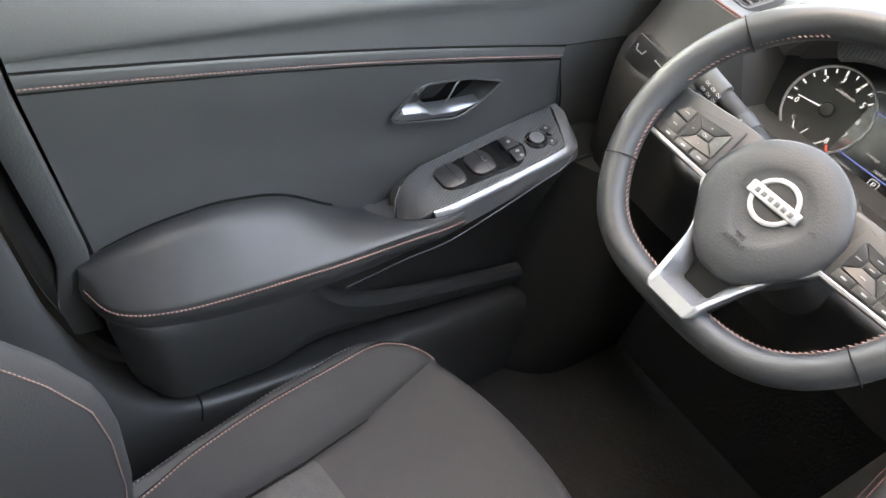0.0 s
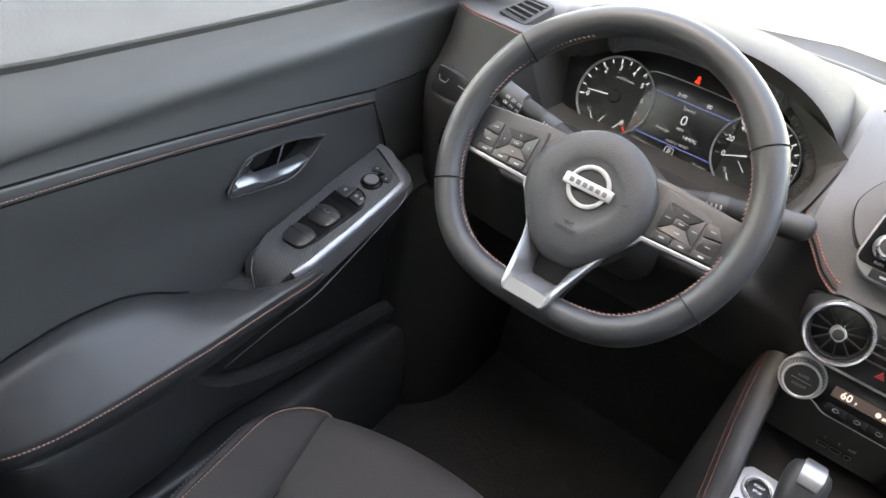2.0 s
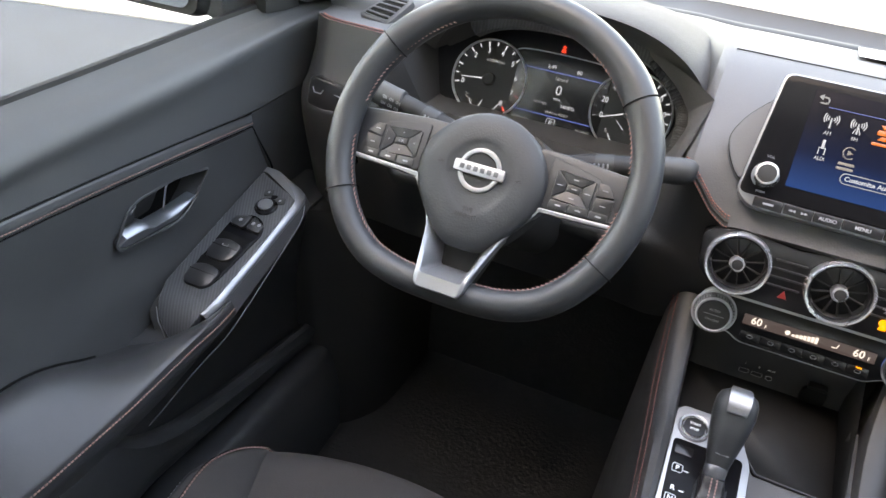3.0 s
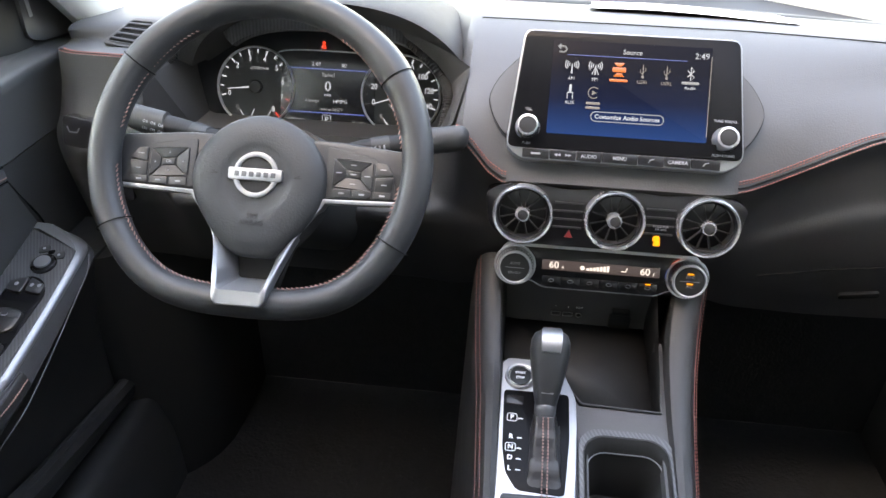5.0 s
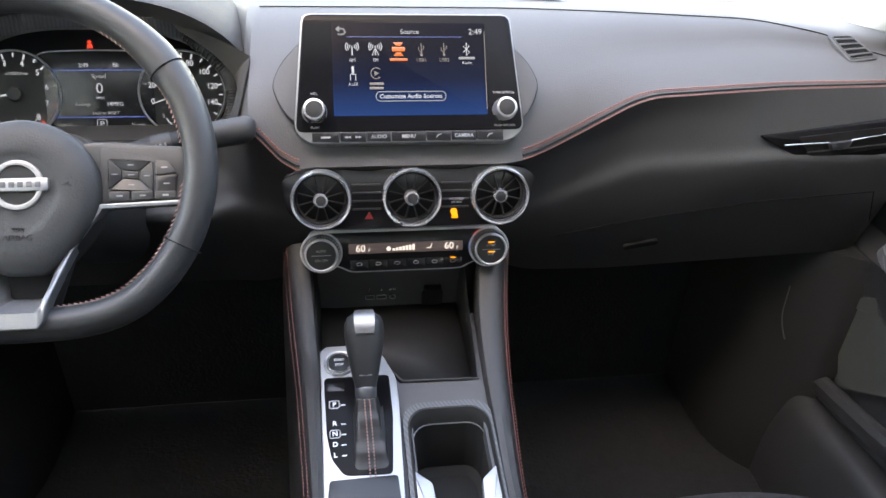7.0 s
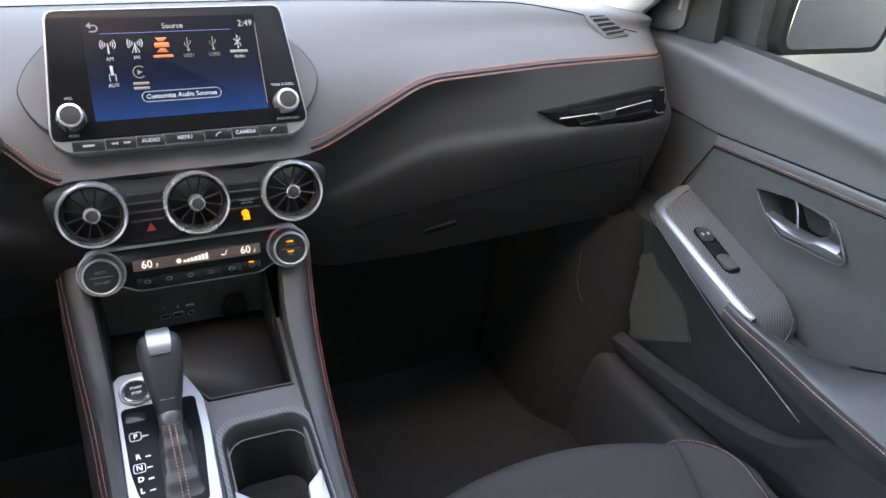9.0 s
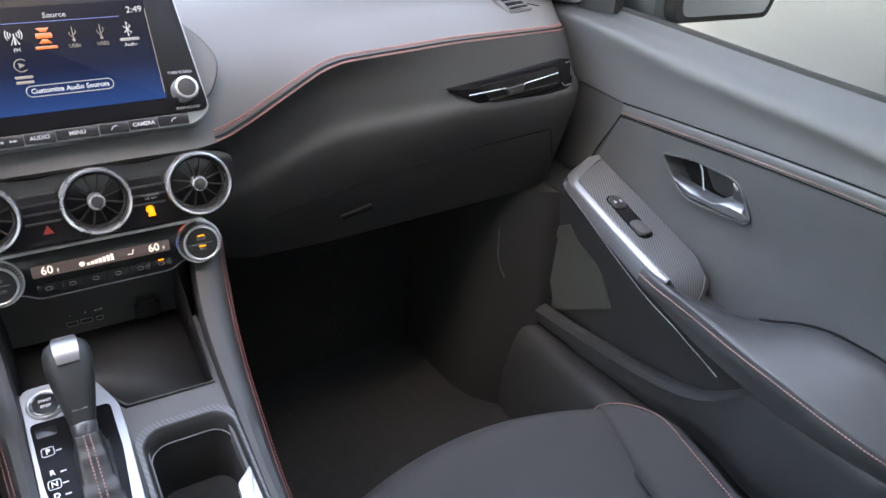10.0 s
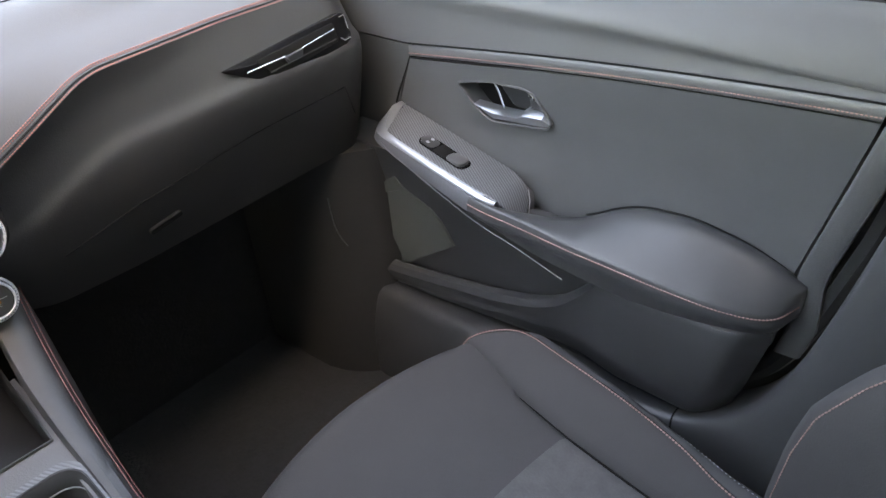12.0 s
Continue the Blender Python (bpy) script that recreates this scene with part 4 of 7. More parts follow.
for s, w1, w2 in ((-1, "VOL", "PUSH"), (1, "TUNE SCROLL", "PUSH SOUND")):
    m = SM @ Matrix.Translation((s * 0.1085, 0.0, 0))
    k = part("knob", lathe([(0.0140, 0.002), (0.0140, 0.004), (0.0132, 0.008), (0.0124, 0.017), (0.0116, 0.019), (0.0096, 0.0194), (0.0088, 0.0178), (0.0005, 0.0176)], 40, m), RING, display, "ribbed chrome knob with black cap")
    part("cap", lathe([(0.0100, 0.0170), (0.0100, 0.0184), (0.0090, 0.0189), (0.0005, 0.0190)], 32, m), DARK, k)
    letters("label", w1, 0.0040, GREYPRINT, face, SM @ Matrix.Translation((s * 0.1085, 0.0205, 0.0027)))
    letters("label", w2, 0.0040, GREYPRINT, face, SM @ Matrix.Translation((s * 0.1085, -0.0178, 0.0027)))
for x0, x1, w in ((-0.112, -0.082, ""), (-0.081, -0.052, ""), (-0.051, -0.024, "AUDIO"), (-0.023, 0.016, "MENU"), (0.017, 0.045, ""), (0.046, 0.074, "CAMERA"), (0.075, 0.106, "")):
    key = part("key", plate(rounded([(x0, -0.0335), (x1, -0.0345), (x1, -0.0235), (x0, -0.0235)], 0.001, 3), -0.001, 0.0034, 0.0008, SM), GLOSS, display)
    c = (x0 + x1) / 2
    if w:
        letters("label", w, 0.0056, GREYPRINT, key, SM @ Matrix.Translation((c, -0.029, 0.0036)), bold=0.0001)
    elif x0 < -0.1:
        part("mark", plate(rrect(0.011, 0.0022, 0.0008), 0.0032, 0.0036, 0.0001, SM @ Matrix.Translation((c, -0.029, 0))), GREYPRINT, key)
    elif x0 < -0.06:
        part("mark", joined(*[plate([(c + d + e, -0.0305), (c + d + e, -0.0275), (c + d - e, -0.029)], 0.0032, 0.0036, 0.0001, SM) for d, e in ((-0.008, 0.0018), (-0.0045, 0.0018), (0.0045, -0.0018), (0.008, -0.0018))]), GREYPRINT, key)
    else:
        part("mark", tube([SM @ Vector((c + x, -0.029 + y, 0.0035)) for x, y in ((-0.003, -0.002), (-0.001, 0.001), (0.003, 0.002))], 0.0006, n=5), GREYPRINT, key)

# ---- centre vents ----
VT = (0, 0.20, 0.98)
vent_panel = thing("vent_panel", "gloss black panel between the dashboard vents", "trim panel")
VM = frame_at((0.0, 0.918, 0.716), (1, 0, 0), VT)
out = [(-0.150, 0.018), (-0.140, 0.026), (-0.108, 0.034), (-0.07, 0.030), (-0.052, 0.028), (-0.036, 0.030), (0.0, 0.034), (0.036, 0.030), (0.052, 0.028), (0.07, 0.030), (0.108, 0.034), (0.140, 0.026), (0.150, 0.018),
       (0.145, -0.022), (0.120, -0.043), (-0.120, -0.043), (-0.145, -0.022)]
part("panel", plate(rounded(out, 0.010), -0.02, 0.004, 0.002, VM), GLOSS, vent_panel)
for s in (-1, 1):
    for i, y in enumerate((0.012, 0.002, -0.008, -0.018)):
        part("slat", plate(rrect(0.034, 0.0022, 0.001), 0.004, 0.0058, 0.0005, VM @ Matrix.Translation((s * 0.0525, y, 0))), BUTTON, vent_panel)
part("hazard_switch", joined(plate([(-0.005, -0.004), (0.005, -0.004), (0, 0.005)], 0.0055, 0.0066, 0.0003, VM @ Matrix.Translation((-0.050, -0.026, 0)))), material("hazard_red", (0.30, 0.03, 0.03), 0.4), vent_panel, "dark red triangle")
part("airbag_lamp", joined(lathe([(0.0042, 0.005), (0.0042, 0.0065), (0.0004, 0.0066)], 16, VM @ Matrix.Translation((0.0515, -0.024, 0))), plate([(-0.003, -0.006), (0.005, -0.006), (0.004, 0.0), (-0.001, 0.001)], 0.0055, 0.0066, 0.0003, VM @ Matrix.Translation((0.0515, -0.026, 0)))), L_AMBER, vent_panel, "lit amber airbag lamp")
letters("label", "PASSENGER\nAIR BAG", 0.0035, GREYPRINT, vent_panel, VM @ Matrix.Translation((0.0545, -0.010, 0.0062)))


VANE = material("vane_plastic", (0.012, 0.012, 0.0125), 0.55, vary=0.08)


def round_vent(x):
    v = thing("air_vent", "round air vent with a bright silver ring and black vanes", "air vent", "centre air vents")
    m = frame_at((x, 0.905, 0.716), (1, 0, 0), (0, 0.30, 0.95))
    part("ring", lathe([(0.0350, -0.020), (0.0356, 0.0), (0.0348, 0.0070), (0.0335, 0.0085), (0.0316, 0.0080), (0.0308, 0.0050), (0.0305, -0.020)], 56, m), RING, v, "satin silver ring")
    part("barrel", lathe([(0.0306, -0.030), (0.0306, 0.002), (0.0285, 0.002), (0.0272, -0.010), (0.0262, -0.022), (0.0005, -0.024)], 40, m), DARK, v)
    part("black_ring", hoop([(0.0308, 0.0010), (0.0308, 0.0055), (0.0290, 0.0045), (0.0278, 0.0010)], 48, m), GLOSS, v)
    for i in range(12):
        mm = m @ Matrix.Rotation(radians(15 + 30 * i), 4, "Z")
        part("vane", plate([(0.007, -0.0005), (0.0275, -0.0008), (0.0275, 0.0008), (0.007, 0.0005)], -0.016, -0.004, 0.0003, mm), VANE, v)
    h = part("hub", lathe([(0.0085, -0.008), (0.0088, 0.004), (0.0080, 0.0075), (0.0064, 0.0080), (0.0058, 0.0066), (0.0004, 0.0068)], 32, m), RING, v, "silver-rimmed hub")
    part("hub_cap", lathe([(0.0060, 0.006), (0.0058, 0.0078), (0.0004, 0.0086)], 24, m), BUTTON, h)


for x in (-0.1055, 0.0, 0.1055):
    round_vent(x)

# ---- climate panel ----
climate = thing("climate_panel", "gloss black climate panel with two dials reading 60 degrees", "control panel")
KM = frame_at((-0.002, 0.9375, 0.6225), (1, 0, 0), (0, 0.34, 0.94))
outl = [(-0.128, 0.012), (-0.118, 0.028), (0.118, 0.028), (0.128, 0.012), (0.118, -0.014), (0.085, -0.020), (0.072, -0.028), (-0.072, -0.028), (-0.085, -0.020), (-0.118, -0.014)]
part("rim", plate(rounded(outl, 0.010), -0.03, 0.0005, 0.0015, KM), BRIGHT, climate, "thin silver rim")
part("face", plate(rounded([(x * 0.975, (y - 0.001) * 0.90) for x, y in outl], 0.009), -0.001, 0.0022, 0.001, KM), GLOSS, climate, "gloss black face")
part("readout_strip", plate(rrect(0.146, 0.0130, 0.001), 0.0018, 0.0026, 0.0003, KM @ Matrix.Translation((0, 0.0035, 0))), L_STRIP, climate, "lit readout strip")
for x, w in ((-0.058, "60"), (0.055, "60")):
    letters("readout", w, 0.0125, L_CREAM, climate, KM @ Matrix.Translation((x, 0.0035, 0.0029)), bold=0.0002)
    letters("unit", "F", 0.006, L_CREAM, climate, KM @ Matrix.Translation((x + 0.011, 0.001, 0.0029)))
part("fan_bars", joined(*[plate(rrect(0.0034, 0.003 + 0.0008 * i, 0.0004), 0.0024, 0.0030, 0.0001, KM @ Matrix.Translation((-0.016 + 0.0042 * i, 0.0012 + 0.0004 * i, 0))) for i in range(7)]), L_CREAM, climate)
part("fan_mark", lathe([(0.0032, 0.0024), (0.0032, 0.0030), (0.0003, 0.0030)], 6, KM @ Matrix.Translation((-0.0225, 0.0025, 0))), L_CREAM, climate)
part("flow_mark", tube([KM @ Vector(p) for p in ((0.026, 0.002, 0.003), (0.031, 0.002, 0.003), (0.033, 0.007, 0.003))], 0.0007, n=5), L_CREAM, climate)
for i in range(6):
    x = -0.060 + 0.024 * i
    key = part("key", plate(rrect(0.0232, 0.0115, 0.001), 0.0018, 0.0030, 0.0004, KM @ Matrix.Translation((x, -0.0165, 0))), GLOSS, climate)
    part("mark", tube([KM @ Vector((x + 0.0035 * math.cos(q), -0.0165 + 0.002 * math.sin(q), 0.0031)) for q in (2 * math.pi * j / 8 for j in range(8))], 0.0004, n=5, closed=True), GREYPRINT, key)
    if i == 5:
        part("key_lamp", plate(rrect(0.0065, 0.0015, 0.0004), 0.0035, 0.0040, 0.0001, KM @ Matrix.Translation((x, -0.0118, 0))), L_AMBER, key)
for s, w1, w2 in ((-1, "AUTO", "ON\u00b7OFF"), (1, "SYNC", "A/C")):
    m = KM @ Matrix.Translation((s * 0.107, 0.0, 0))
    k = part("dial", lathe([(0.0240, 0.0), (0.0240, 0.003), (0.0224, 0.005), (0.0218, 0.015), (0.0206, 0.0170), (0.0188, 0.0174), (0.0180, 0.0168), (0.0005, 0.0162)], 48, m), SATIN, climate, "knurled silver climate dial")
    part("dial_ring", hoop([(0.0183, 0.0160), (0.0184, 0.0180), (0.0194, 0.0186), (0.0208, 0.0178), (0.0212, 0.0160)], 48, m), BRIGHT, k, "bright rim")
    part("knurl", joined(*[plate(rrect(0.0016, 0.0012, 0.0004, 2), 0.0050, 0.0155, 0.0003, m @ Matrix.Rotation(2 * math.pi * q / 40, 4, "Z") @ Matrix.Translation((0.0222, 0, 0))) for q in range(40)]), RING, k)
    part("dial_foot", hoop([(0.0240, 0.0), (0.0240, 0.0030), (0.0256, 0.0034), (0.0264, 0.0026), (0.0264, 0.0)], 48, m), BRIGHT, climate, "thin silver ring round the dial")
    part("cap", lathe([(0.0179, 0.015), (0.0179, 0.0172), (0.0171, 0.0180), (0.0005, 0.0182)], 40, m), BUTTON, k)
    for w, y in ((w1, 0.0055), (w2, -0.0065)):
        letters("label", w, 0.0045, GREYPRINT, k, m @ Matrix.Translation((0, y, 0.0184)))
    part("mark", plate(rrect(0.024, 0.0007, 0.0003), 0.0181, 0.0185, 0.0001, m), GREYPRINT, k)
    if s > 0:
        for y in (0.0095, -0.003):
            part("dial_lamp", plate(rrect(0.008, 0.0016, 0.0004), 0.0181, 0.0187, 0.0001, m @ Matrix.Translation((0, y, 0))), L_AMBER, k)
        for a0, mt in ((118, L_RED), (160, L_BLUE)):
            part("temperature_arc", tube([m @ Vector((0.0268 * math.cos(q), 0.0268 * math.sin(q), 0.0024)) for q in (radians(a0 + 4 * j) for j in range(7))], 0.00035, n=5), mt, climate)

# ---- centre console ----
console = thing("centre_console", "dark grey centre console with padded stitched sides, tray and cup holder", "console")


def con_z(y):
    return 0.50 + 0.19 * (y - 0.65)


SLOPE = Vector((0, 1, 0.19)).normalized()


def con(x, y, h=0.0):
    """A pose lying on the console's top at x, y."""
    return frame_at((x, y, con_z(y) + h), (1, 0, 0), SLOPE)


# padded sides, rising to the dashboard
RAIL = [  # y, inner x right, outer x right, inner x left, outer x left, extra height
    (-0.10, 0.078, 0.100, -0.104, -0.122, -0.010), (0.30, 0.078, 0.098, -0.106, -0.124, -0.004), (0.66, 0.078, 0.098, -0.110, -0.128, 0.002), (0.80, 0.079, 0.110, -0.113, -0.138, 0.006),
    (0.88, 0.082, 0.120, -0.117, -0.147, 0.016), (0.94, 0.092, 0.130, -0.122, -0.152, 0.040), (0.985, 0.100, 0.140, -0.124, -0.156, 0.075)]
for s in (1, -1):
    secs, line = [], []
    for i in range(60):
        y = -0.10 + 1.085 * i / 59
        ri, ro, li, lo, h = eased(RAIL, y, 0.03)
        xi, xo = (ri, ro) if s > 0 else (li, lo)
        z = con_z(y) + h
        zf = 0.06
        w = xo - xi
        secs.append([Vector((xi, y, z - 0.045)), Vector((xi, y, z - 0.006)), Vector((xi + w * 0.12, y, z + 0.001)), Vector((xi + w * 0.40, y, z + 0.004)), Vector((xi + w * 0.75, y, z + 0.001)), Vector((xo, y, z - 0.009)),
                     Vector((xo + s * 0.004, y, z - 0.026)), Vector((xo + s * 0.010, y, z - 0.10)), Vector((xo + s * 0.03, y, zf)), Vector((xi, y, zf))])
        line.append(Vector((xo - s * 0.0015, y, z - 0.005)))
    side = part("side_pad", loft(secs), CONSOLEPAD, console, "padded leather-look side")
    stitches("stitching", [p + Vector((s * 0.0015, 0, 0.0005)) for p in line], 0.0046, THREADMID, side, 0.0007, 0.7, "rust-red sewing thread")
    stitches("stitching", [p + Vector((s * 0.0060, 0, -0.0105)) for p in line], 0.0046, THREADMID, side, 0.0006, 0.7, "rust-red sewing thread")

# deck between the pads: strips round the tray and the cup holder
deck = []
for x0, x1, y0, y1 in ((-0.116, -0.022, -0.10, 0.797), (-0.116, -0.057, 0.797, 0.852), (-0.022, 0.083, 0.752, 0.797), (0.070, 0.083, -0.10, 0.752), (-0.022, -0.012, -0.10, 0.752), (-0.012, 0.070, -0.10, 0.60), (0.074, 0.083, 0.797, 0.90)):
    secs = []
    for i in range(13):
        y = y0 + (y1 - y0) * i / 12
        z = con_z(y) - 0.004
        secs.append([(x0, y, z - 0.02), (x1, y, z - 0.02), (x1, y, z), (x0, y, z)])
    deck.append(loft(secs))
deck.append(loft([[(-0.057, 0.797, con_z(0.797) - h), (-0.021, 0.797, con_z(0.797) - h), (-0.057, 0.851, con_z(0.851) - h)] for h in (0.024, 0.004)]))
part("deck", joined(*deck), PAD, console, "satin dark grey deck")
# tray
tr = bmesh.new()
base = [(-0.019, 0.799), (0.073, 0.797), (0.078, 0.99), (-0.118, 0.99), (-0.118, 0.852), (-0.056, 0.852)]
lo_ = [tr.verts.new((x * 0.97, y + (0.006 if y < 0.9 else 0), con_z(min(y, 0.9)) - 0.032 - (0.012 if y > 0.9 else 0))) for x, y in base]
hi_ = [tr.verts.new((x, y, con_z(y) - 0.003 if y < 0.9 else 0.60)) for x, y in base]
tr.faces.new(lo_)
for i in range(6):
    j = (i + 1) % 6
    tr.faces.new((lo_[i], lo_[j], hi_[j], hi_[i]))
part("tray", tr, DARK, console, "black phone tray", keep=True)
part("tray_lip", tube([Vector((x, y, con_z(y) - 0.002)) for x, y in ((-0.058, 0.853), (-0.020, 0.800), (-0.017, 0.798), (0.073, 0.796), (0.077, 0.88))], 0.0016, n=6), MATT, console)
part("stack_face", loft([[(x, 0.965, 0.60), (x, 0.985, 0.52), (x, 0.975, 0.495), (x, 1.05, 0.49), (x, 1.05, 0.60)] for x in (-0.125, 0.125)]), HARD, console, "black face with sockets")
for x in (-0.047, -0.031):
    part("usb_port", joined(plate(rrect(0.012, 0.007, 0.001), 0.0, 0.003, 0.0005, frame_at((x, 0.977, 0.522), (1, 0, 0), (0, -0.2, 0.98)))), BUTTON, console)
part("jack", lathe([(0.004, 0), (0.004, 0.003), (0.0025, 0.003), (0.0022, 0.001), (0.0002, 0.001)], 16, frame_at((-0.016, 0.977, 0.522), (1, 0, 0), (0, -0.2, 0.98))), BUTTON, console)
for x, w in ((-0.048, "1"), (-0.031, "2"), (-0.016, "AUX")):
    letters("label", w, 0.0045, WHITE, console, frame_at((x, 0.974, 0.534), (1, 0, 0), (0, -0.2, 0.98)))
for x, w in ((-0.047, 0.012), (-0.031, 0.013)):
    part("port_rim", tube([frame_at((x, 0.9735, 0.522), (1, 0, 0), (0, -0.2, 0.98)) @ Vector((a, b, 0)) for a, b in rrect(w, 0.0075, 0.0015)], 0.0004, n=5, closed=True), GREYPRINT, console)
part("port_rim", hoop([(0.0036, 0.0), (0.0036, 0.0008), (0.0044, 0.0008), (0.0044, 0.0)], 16, frame_at((-0.016, 0.9735, 0.522), (1, 0, 0), (0, -0.2, 0.98))), GREYPRINT, console)
part("power_socket", joined(plate(rrect(0.030, 0.030, 0.008), 0.0, 0.0055, 0.0015, frame_at((0.040, 0.978, 0.516), (1, 0, 0), (0, -0.2, 0.98))), plate(rrect(0.024, 0.006, 0.002), 0.0, 0.0080, 0.001, frame_at((0.040, 0.977, 0.534), (1, 0, 0), (0, -0.2, 0.98)))), DARK, console, "power socket with a hinged cap")
# cup holder
cup = bmesh.new()
cx, cy = 0.0295, 0.672
loop = rrect(0.087, 0.155, 0.022, 6)
rows = []
for f, d in ((1.10, 0.001), (1.06, 0.002), (1.0, -0.004), (0.985, -0.012), (0.97, -0.016), (0.95, -0.085), (0.80, -0.090)):
    rows.append([Vector((cx + x * f, cy + y * f, con_z(cy + y * f) + d)) for x, y in loop])
part("cup_well", loft(rows, True, False), DARK, console, "deep black well")
part("cup_floor", plate(loop, -0.095, -0.088, 0.002, con(cx, cy)), DARK, console)
part("cup_rim", loft([[Vector((cx + x * f, cy + y * f + 0.002, con_z(cy + y * f) + d)) for x, y in rrect(0.095, 0.165, 0.022, 6)] for f, d in ((1.12, -0.003), (1.10, 0.0012), (0.99, 0.0015), (0.97, -0.004))], True, False), CARBON, console, "carbon-look rim")
part("cup_line", tube([Vector((cx + x * 0.965, cy + y * 0.965, con_z(cy + y * 0.965) - 0.014)) for x, y in loop], 0.0008, n=6, closed=True), SATIN, console, "thin silver line")
part("cup_insert", lathe([(0.041, -0.08), (0.041, -0.030), (0.039, -0.028), (0.034, -0.029), (0.033, -0.08)], 40, con(cx, cy - 0.055)), MATT, console)
for s in (-1, 1):
    part("cup_ledge", plate(rounded([(s * 0.048, 0.030), (s * 0.027, 0.012), (s * 0.022, -0.06), (s * 0.048, -0.06)], 0.004), -0.012, -0.002, 0.002, con(cx, cy - 0.017)), GATE, console, "pale cup-holder ledge")

# gear lever
gear = thing("gear_lever", "gear lever with leather knob and stitched boot in silver gate", "gear lever")
out = [(-0.0545, 0.098), (-0.048, 0.106), (0.006, 0.106), (0.020, 0.090), (0.034, 0.055), (0.035, 0.02), (0.031, -0.120), (-0.052, -0.120)]
part("gate_plate", plate(rounded(out, 0.006), -0.010, 0.004, 0.0015, con(-0.060, 0.747)), GATE, gear, "satin silver gate plate")
gate = [(-0.0505, 0.058), (0.026, 0.058), (0.0265, 0.0), (0.021, -0.072), (-0.030, -0.070), (-0.043, -0.050), (-0.0480, -0.02)]
gp = part("gate_inlay", plate(rounded(gate, 0.006), 0.003, 0.0050, 0.0006, con(-0.060, 0.747)), FACE, gear, "gloss black selector inlay")
for w, y in (("P", 0.7655), ("R", 0.7405), ("N", 0.7275), ("D", 0.7145), ("L", 0.7015)):
    letters("figure", w, 0.0080, WHITE, gp, con(-0.099, y, 0.0055), bold=0.0002)
    part("tick", plate(rrect(0.0055, 0.0012, 0.0003), 0.005, 0.0054, 0.0001, con(-0.0895, y)), WHITE, gp)
    if w in "PN":
        part("figure_frame", tube([con(-0.099, y, 0.0054) @ Vector((x, q, 0)) for x, q in rrect(0.0110, 0.0100, 0.002)], 0.0004, n=5, closed=True), WHITE, gp)
part("lock_blank", plate(rrect(0.020, 0.012, 0.002), 0.0046, 0.0056, 0.0003, con(-0.0965, 0.7905)), GLOSS, gp)
sb = part("start_button", lathe([(0.0185, 0.003), (0.0185, 0.006), (0.0172, 0.0075), (0.0155, 0.0068), (0.0150, 0.0050), (0.0005, 0.0050)], 40, con(-0.092, 0.824)), GATE, gear, "round start button")
part("button_ring", lathe([(0.0150, 0.004), (0.0150, 0.0072), (0.0138, 0.0080), (0.0128, 0.0070), (0.0126, 0.004)], 40, con(-0.092, 0.824)), RING, sb)
part("button_cap", lathe([(0.0126, 0.004), (0.0122, 0.0070), (0.0005, 0.0074)], 32, con(-0.092, 0.824)), GLOSS, sb)
for w, y, sz in (("START", 0.0036, 0.0042), ("STOP", -0.0036, 0.0042)):
    letters("word", w, sz, WHITE, sb, con(-0.092, 0.824) @ Matrix.Translation((0, y, 0.0076)), bold=0.0001)
# boot: a folded skin drawn in towards the lever
rows = []
top = Vector((-0.063, 0.760, 0.541))
for k in range(17):
    f = k / 16
    row = []
    for i, (x, y) in enumerate(rrect(0.040, 0.104, 0.007, 8)):
        p0 = Vector((-0.0605 + x, 0.725 + y, con_z(0.725 + y) + 0.002))
        p1 = top + Vector((x * 0.52, y * 0.24, -y * 0.18))
        p = p0.lerp(p1, f ** 0.9)
        fold = math.sin(f * math.pi) * (-0.0012 + 0.0006 * math.sin(f * 17 + y * 70) + 0.0005 * math.sin(f * 29 - y * 110))
        p += Vector((math.copysign(1, x) * fold, math.copysign(0.5, y) * fold, fold * 1.2))
        row.append(p)
    rows.append(row)
boot = part("boot", loft(rows), BOOT, gear, "soft black leather boot", sharp=60)
for dx in (-0.0028, 0.0028):
    pts = []
    for k in range(20):
        f = k / 19
        p = Vector((-0.0605, 0.673, con_z(0.673) + 0.002)).lerp(top + Vector((0, -0.012, 0.009)), f ** 0.9)
        pts.append(p + Vector((dx, -0.001, 0.0035 + 0.0040 * math.sin(f * math.pi))))
    stitches("boot_stitching", pts, 0.0036, THREADPALE, boot, 0.0009, 0.66, "rust-red sewing thread")
part("gate_foot", plate(rounded([(-0.046, -0.0750), (0.026, -0.0735), (0.028, -0.1195), (-0.050, -0.1195)], 0.004), 0.003, 0.0056, 0.0006, con(-0.060, 0.747)), GLOSS, gear, "gloss black switch panel")
LV = (Vector((-0.062, 0.822, 0.611)) - Vector((-0.063, 0.762, 0.542)))
LM = Matrix((Vector((1, 0, 0)), LV.normalized().cross(Vector((1, 0, 0))).normalized(), LV.normalized())).transposed().to_4x4()
LM.translation = Vector((-0.063, 0.762, 0.542))
LM = LM @ Matrix.Scale(0.88, 4)
kn = []
